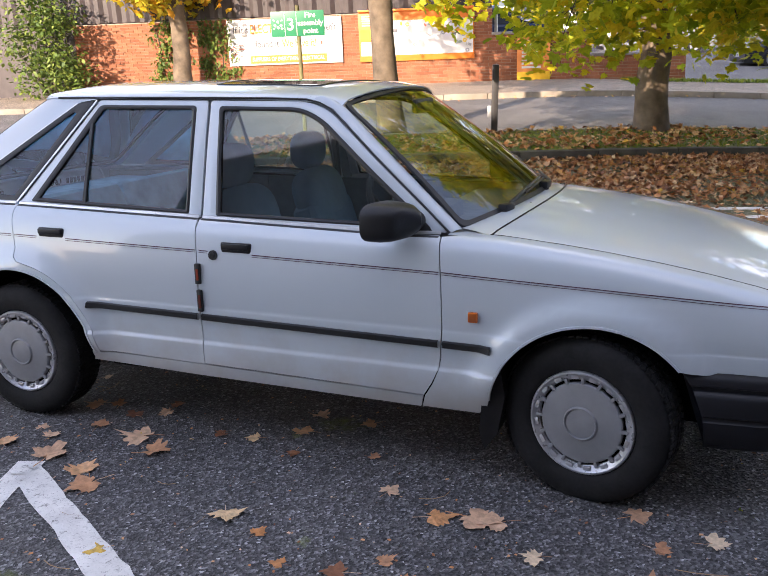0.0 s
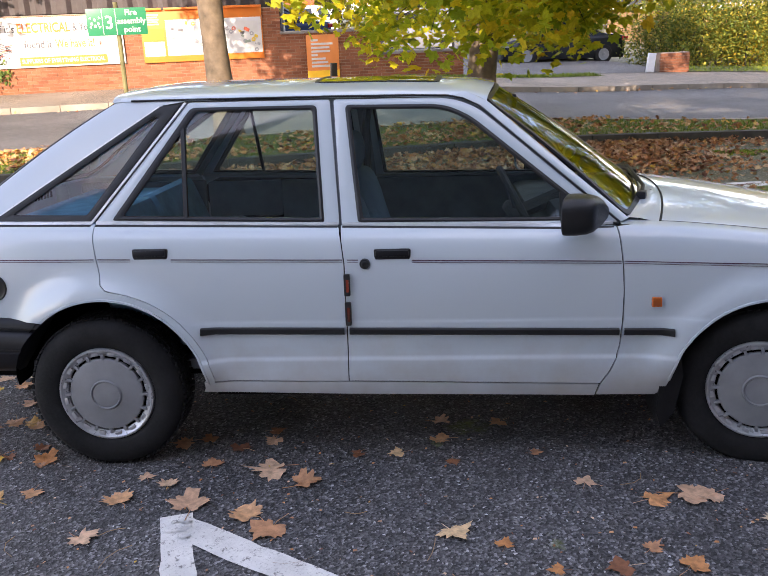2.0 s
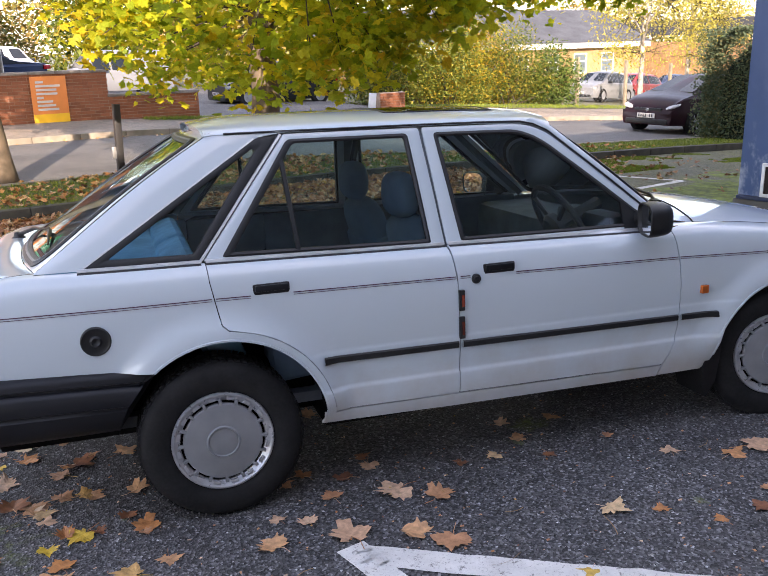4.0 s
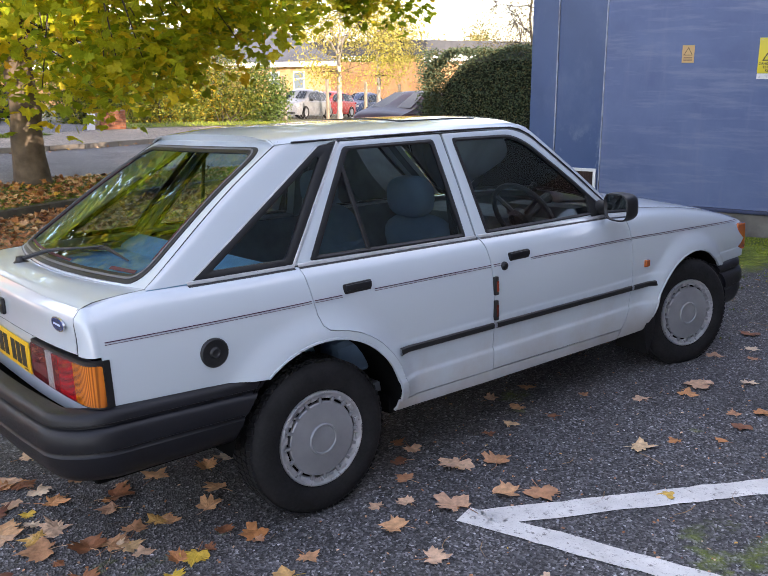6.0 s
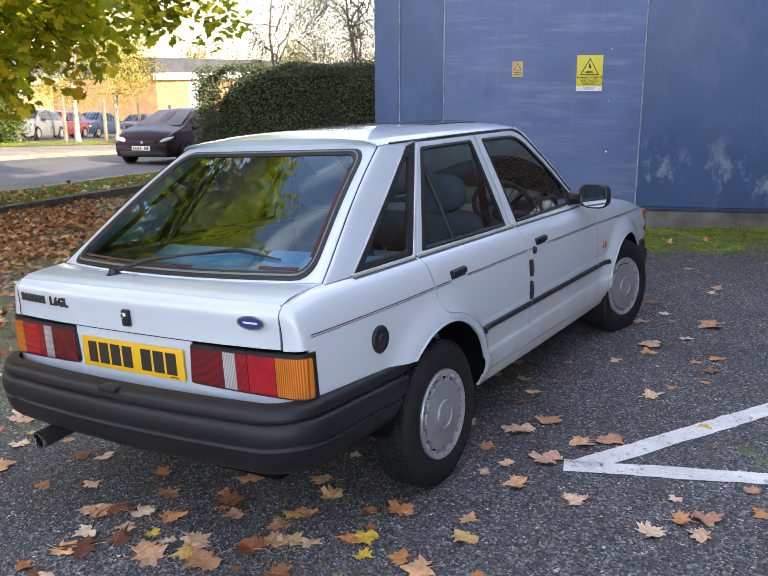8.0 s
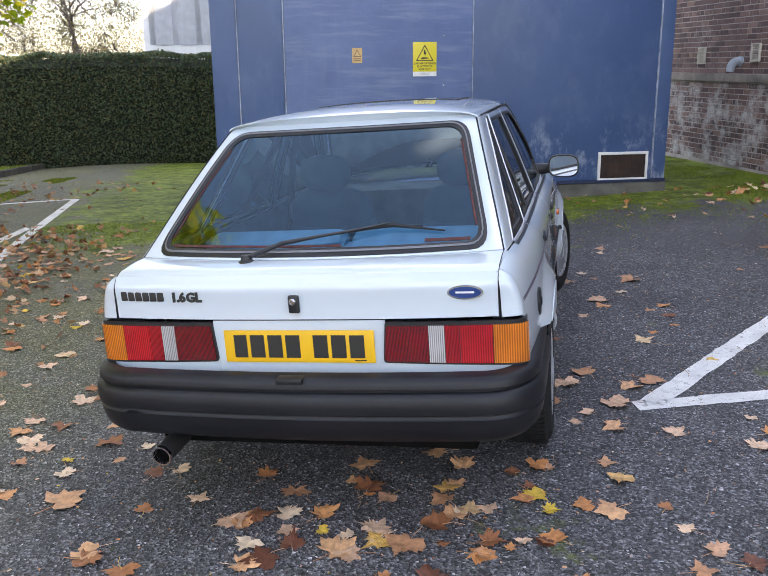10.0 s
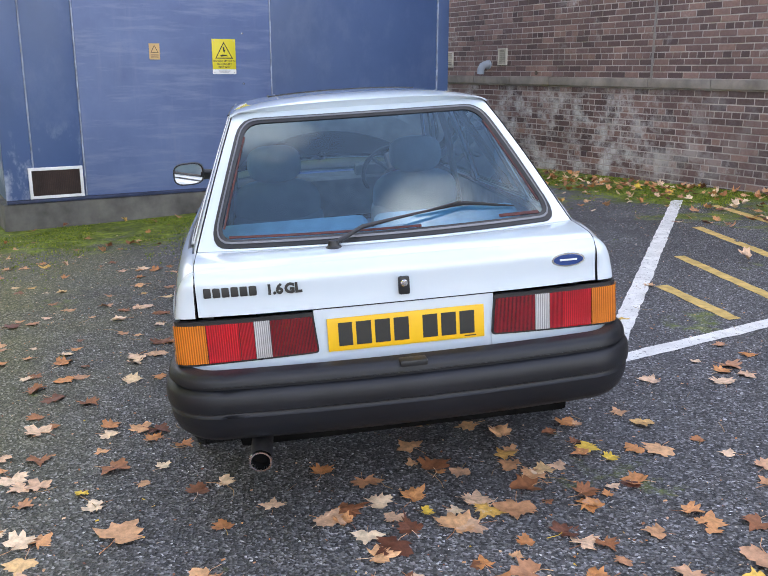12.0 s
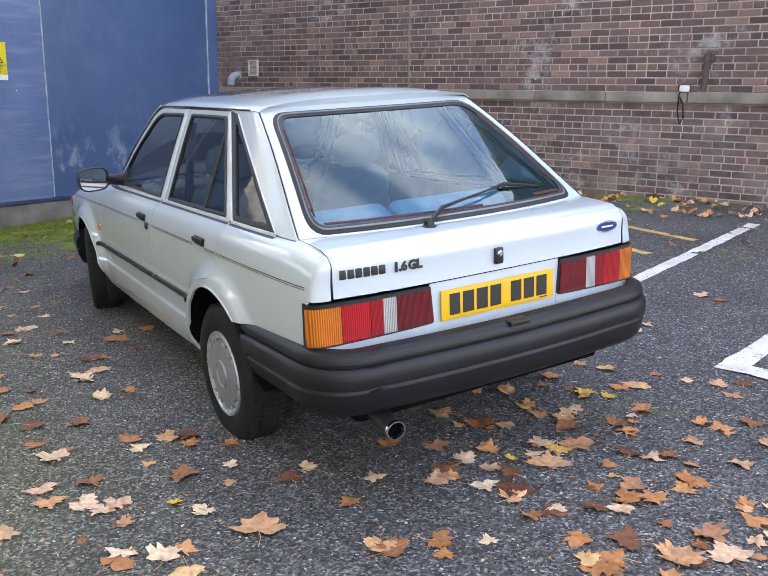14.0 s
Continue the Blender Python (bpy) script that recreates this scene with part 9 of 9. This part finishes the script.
count = 0
while count < 190:
    x, y = rng.uniform(-6.2, 2.2), rng.uniform(-0.8, 7.6)
    # thick behind the car and under the maple, thin along the near side
    d = 0.16 + 0.9 * math.exp(-((x + 3.9) ** 2 / 1.1 + (y - 3.1) ** 2 / 1.4)) + 0.55 * step(3.6, 5.5, y) + 0.30 * step(-3.0, -4.2, x)
    if rng.random() > d or on_car(x, y):
        continue
    drop_leaf(x, y, rng.choice((0.05, 0.065, 0.08, 0.095, 0.11)) * rng.uniform(0.75, 1.2), rng.uniform(0, 360), rng.randrange(14))
    count += 1


def litter(name, n, pick, label, smin, smax, dz=0.0, mat=LEAF):
    """Loose leaves beyond counting, in one mesh."""
    r = random.Random(n)
    src = leaf_outline("maple")
    vv, ff = [], []
    for _ in range(n):
        x, y, zz = pick(r)
        s = r.uniform(smin, smax)
        rot = Euler((r.uniform(-0.45, 0.45), r.uniform(-0.45, 0.45), r.uniform(0, 6.283))).to_matrix()
        k = len(vv)
        kx, ck, fd = r.uniform(0.5, 1.0), r.uniform(0.0, 0.6), r.uniform(-0.5, 0.8)
        c = Vector((x, y, ground_z(x, y) + zz + dz + r.uniform(0.008, 0.035)))
        for px, py in src:
            vv.append(tuple(c + rot @ Vector((px * s * kx, (py - 0.2) * s, s * (ck * (px * px + py * py) + fd * abs(px))))))
        ff.append(tuple(range(k, k + len(src))))
    return mesh_thing(name, vv, ff, mat, label, "leaves", "stuff")


def bay_litter(r):
    if r.random() < 0.07:
        return r.gauss(-3.55, 0.45), r.gauss(2.98, 0.30), 0.0
    while True:
        x, y = r.uniform(-6.4, 1.0), r.uniform(1.6, 8.2)
        d = 0.07 + 0.55 * math.exp(-((x + 3.55) ** 2 / 0.5 + (y - 3.0) ** 2 / 0.4)) + 0.42 * step(4.2, 4.7, y) + 0.3 * step(5.5, 7.0, y) + 0.16 * step(-3.2, -4.4, x)
        if r.random() < d and not on_car(x, y):
            return x, y, 0.0


def whole_leaves(name, n, pick, label):
    """Whole curled leaves beyond counting, in one mesh."""
    r = random.Random(n + 5)
    vv, ff = [], []
    for _ in range(n):
        x, y, zz = pick(r)
        me = leaf_shapes[r.randrange(len(leaf_shapes))]
        s = r.uniform(0.045, 0.105)
        m = Matrix.Translation((x, y, ground_z(x, y) + 0.002)) @ Matrix.Rotation(r.uniform(0, 6.28), 4, "Z") @ Matrix.Rotation(r.uniform(-0.15, 0.15), 4, "X") @ Matrix.Diagonal((s * r.uniform(0.7, 1), s, s * 0.9, 1))
        k = len(vv)
        vv += [tuple(m @ v.co) for v in me.vertices]
        ff += [tuple(k + i for i in f.vertices) for f in me.polygons]
    return mesh_thing(name, vv, ff, LEAF, label, "leaves", "stuff")


def bank(r):
    while True:
        a, b = r.uniform(-9, 8.5), 10.0 - abs(r.gauss(0, 1.75))
        if r.random() < (0.35 + 0.65 * step(-0.2, 0.2, noise.noise((a * 0.7, b * 0.9, 0)))) * (1 - 0.94 * step(3.4, 5.8, a + 0.6 * (10 - b) - 0.6)) * step(5.3, 6.6, b):
            p = rd(a, b)
            return p.x, p.y, 0.0


def verge_pick(r):
    while True:
        a, b = r.uniform(-9, 9.5), r.uniform(10.15, 12.0)
        if r.random() < (0.25 + 0.75 * step(-0.3, 0.2, noise.noise((a * 0.6, b, 4)))) * (1 - 0.8 * step(2.5, 6.0, a)):
            p = rd(a, b)
            return p.x, p.y, 0.10


def wall_foot(r):
    u = r.uniform(-3, 4.6)
    v = WALL_V + 0.12 + abs(r.gauss(0, 0.75)) + 0.25 * noise.noise((u, 0, 0))
    p = bld(u, v)
    return p.x, p.y, 0.0


def moss_pick(r):
    u, v = r.uniform(2.6, 4.6), r.uniform(-1.9, 6.5)
    p = bld(u, v)
    return p.x, p.y, 0.0


litter("leaf_litter", 22000, bank, "deep drift of brown and orange maple leaves along the kerb", 0.04, 0.085, mat=LEAF_BANK)
litter("leaf_litter", 3000, verge_pick, "orange maple leaves scattered over the grass verge", 0.05, 0.10, mat=LEAF_VERGE)
whole_leaves("leaf_litter", 680, bay_litter, "many small tan and brown maple leaves strewn over the bay")
litter("leaf_litter", 420, wall_foot, "brown maple leaves blown against the brick wall", 0.06, 0.11)
litter("leaf_litter", 90, moss_pick, "pale brown maple leaves on the moss", 0.05, 0.09)
litter("leaf_litter", 150, lambda r: (*rd(r.uniform(-9, 20), 17.8 - abs(r.gauss(0, 0.15)))[:2], 0.012), "small brown leaves in the far gutter", 0.05, 0.08)


# crumbs of leaf, grit and stalks over the asphalt
r = random.Random(9)
vv, ff = [], []
for _ in range(6500):
    x, y = r.uniform(-6.5, 2.5), r.uniform(-1.2, 7.0)
    s, a = r.uniform(0.002, 0.008), r.uniform(0, 6.28)
    z = ground_z(x, y)
    k = len(vv)
    c, d = math.cos(a), math.sin(a)
    for px, py, pz in ((-1, -0.6, 0.001), (1, -0.4, 0.002), (0.8, 0.6, 0.004), (-0.7, 0.5, 0.003)):
        vv.append((x + s * (px * c - py * d), y + s * (px * d + py * c), z + pz))
    ff.append((k, k + 1, k + 2, k + 3))
mesh_thing("leaf_crumbs", vv, ff, LEAF, "tiny crumbs of dry leaf on the asphalt", "leaves", "stuff")
vv, ff = [], []
for _ in range(240):
    x, y = r.uniform(-6.2, 1.5), r.uniform(-0.8, 6.8)
    L, a, b = r.uniform(0.06, 0.15), r.uniform(0, 6.28), r.uniform(-1.2, 1.2)
    for i in range(3):
        k = len(vv)
        for t in (i / 3, (i + 1) / 3):
            ang = a + b * t
            px, py = x + L * t * math.cos(ang), y + L * t * math.sin(ang)
            z = ground_z(px, py) + 0.006
            vv += [(px - 0.0012 * math.sin(ang), py + 0.0012 * math.cos(ang), z), (px + 0.0012 * math.sin(ang), py - 0.0012 * math.cos(ang), z + 0.001)]
        ff.append((k, k + 1, k + 3, k + 2))
mesh_thing("leaf_stalks", vv, ff, STEM, "thin dry leaf stalks on the asphalt", "leaves", "stuff")


# grass and moss
def tufts(name, n, pick, label, h0, h1, mat, w=0.006):
    r = random.Random(n + 1)
    vv, ff = [], []
    for _ in range(n):
        x, y, zz = pick(r)
        z = ground_z(x, y) + zz
        for _ in range(3):
            a, h = r.uniform(0, 6.28), r.uniform(h0, h1)
            dx, dy = math.cos(a), math.sin(a)
            k = len(vv)
            ox, oy = x + r.uniform(-0.03, 0.03), y + r.uniform(-0.03, 0.03)
            vv += [(ox - dy * w, oy + dx * w, z - 0.01), (ox + dy * w, oy - dx * w, z - 0.01), (ox + dx * h * 0.45, oy + dy * h * 0.45, z + h)]
            ff.append((k, k + 1, k + 2))
    return mesh_thing(name, vv, ff, mat, label, "grass", "stuff")


def verge_grass(r):
    p = rd(r.uniform(-8, 17), r.uniform(10.15, 11.93))
    return p.x, p.y, 0.10


def far_grass(r):
    p = rd(r.uniform(12.2, 45), r.uniform(21.5, 23.4)) if r.random() < 0.8 else rd(r.uniform(4.0, 9.1), r.uniform(20.72, 21.38))
    return p.x, p.y, 0.13


def moss_spot(r):
    while True:
        if r.random() < 0.5:
            p = bld(r.uniform(0.5, 7.5), WALL_V + abs(r.gauss(0, 0.55)))
        else:
            p = bld(4.73 - abs(r.gauss(0, 1.0)), r.uniform(-1.8, 6.8))
        if noise.noise((p.x * 1.3, p.y * 1.3, 0)) > -0.1:
            return p.x, p.y, 0.0


tufts("grass", 17000, verge_grass, "short grass of the verge", 0.015, 0.045, GRASS)
tufts("grass", 4500, far_grass, "short sunlit grass across the road", 0.03, 0.075, GRASS, 0.012)
def kerb_moss(r):
    while True:
        a, b = r.uniform(4.6, 9.8), r.uniform(8.3, 9.95)
        if noise.noise((a * 0.8, b * 1.4, 6)) + 0.5 * noise.noise((a * 4, b * 4, 2)) > 0.02 + 0.35 * abs(a - 7.4) / 2.6:
            p = rd(a, b)
            return p.x, p.y, 0.0


tufts("moss", 9000, kerb_moss, "yellow-green moss on the asphalt beside the verge kerb", 0.006, 0.022, GRASS, 0.014)
tufts("moss", 15000, moss_spot, "low cushions of moss at the foot of the walls", 0.004, 0.016, GRASS, 0.010)
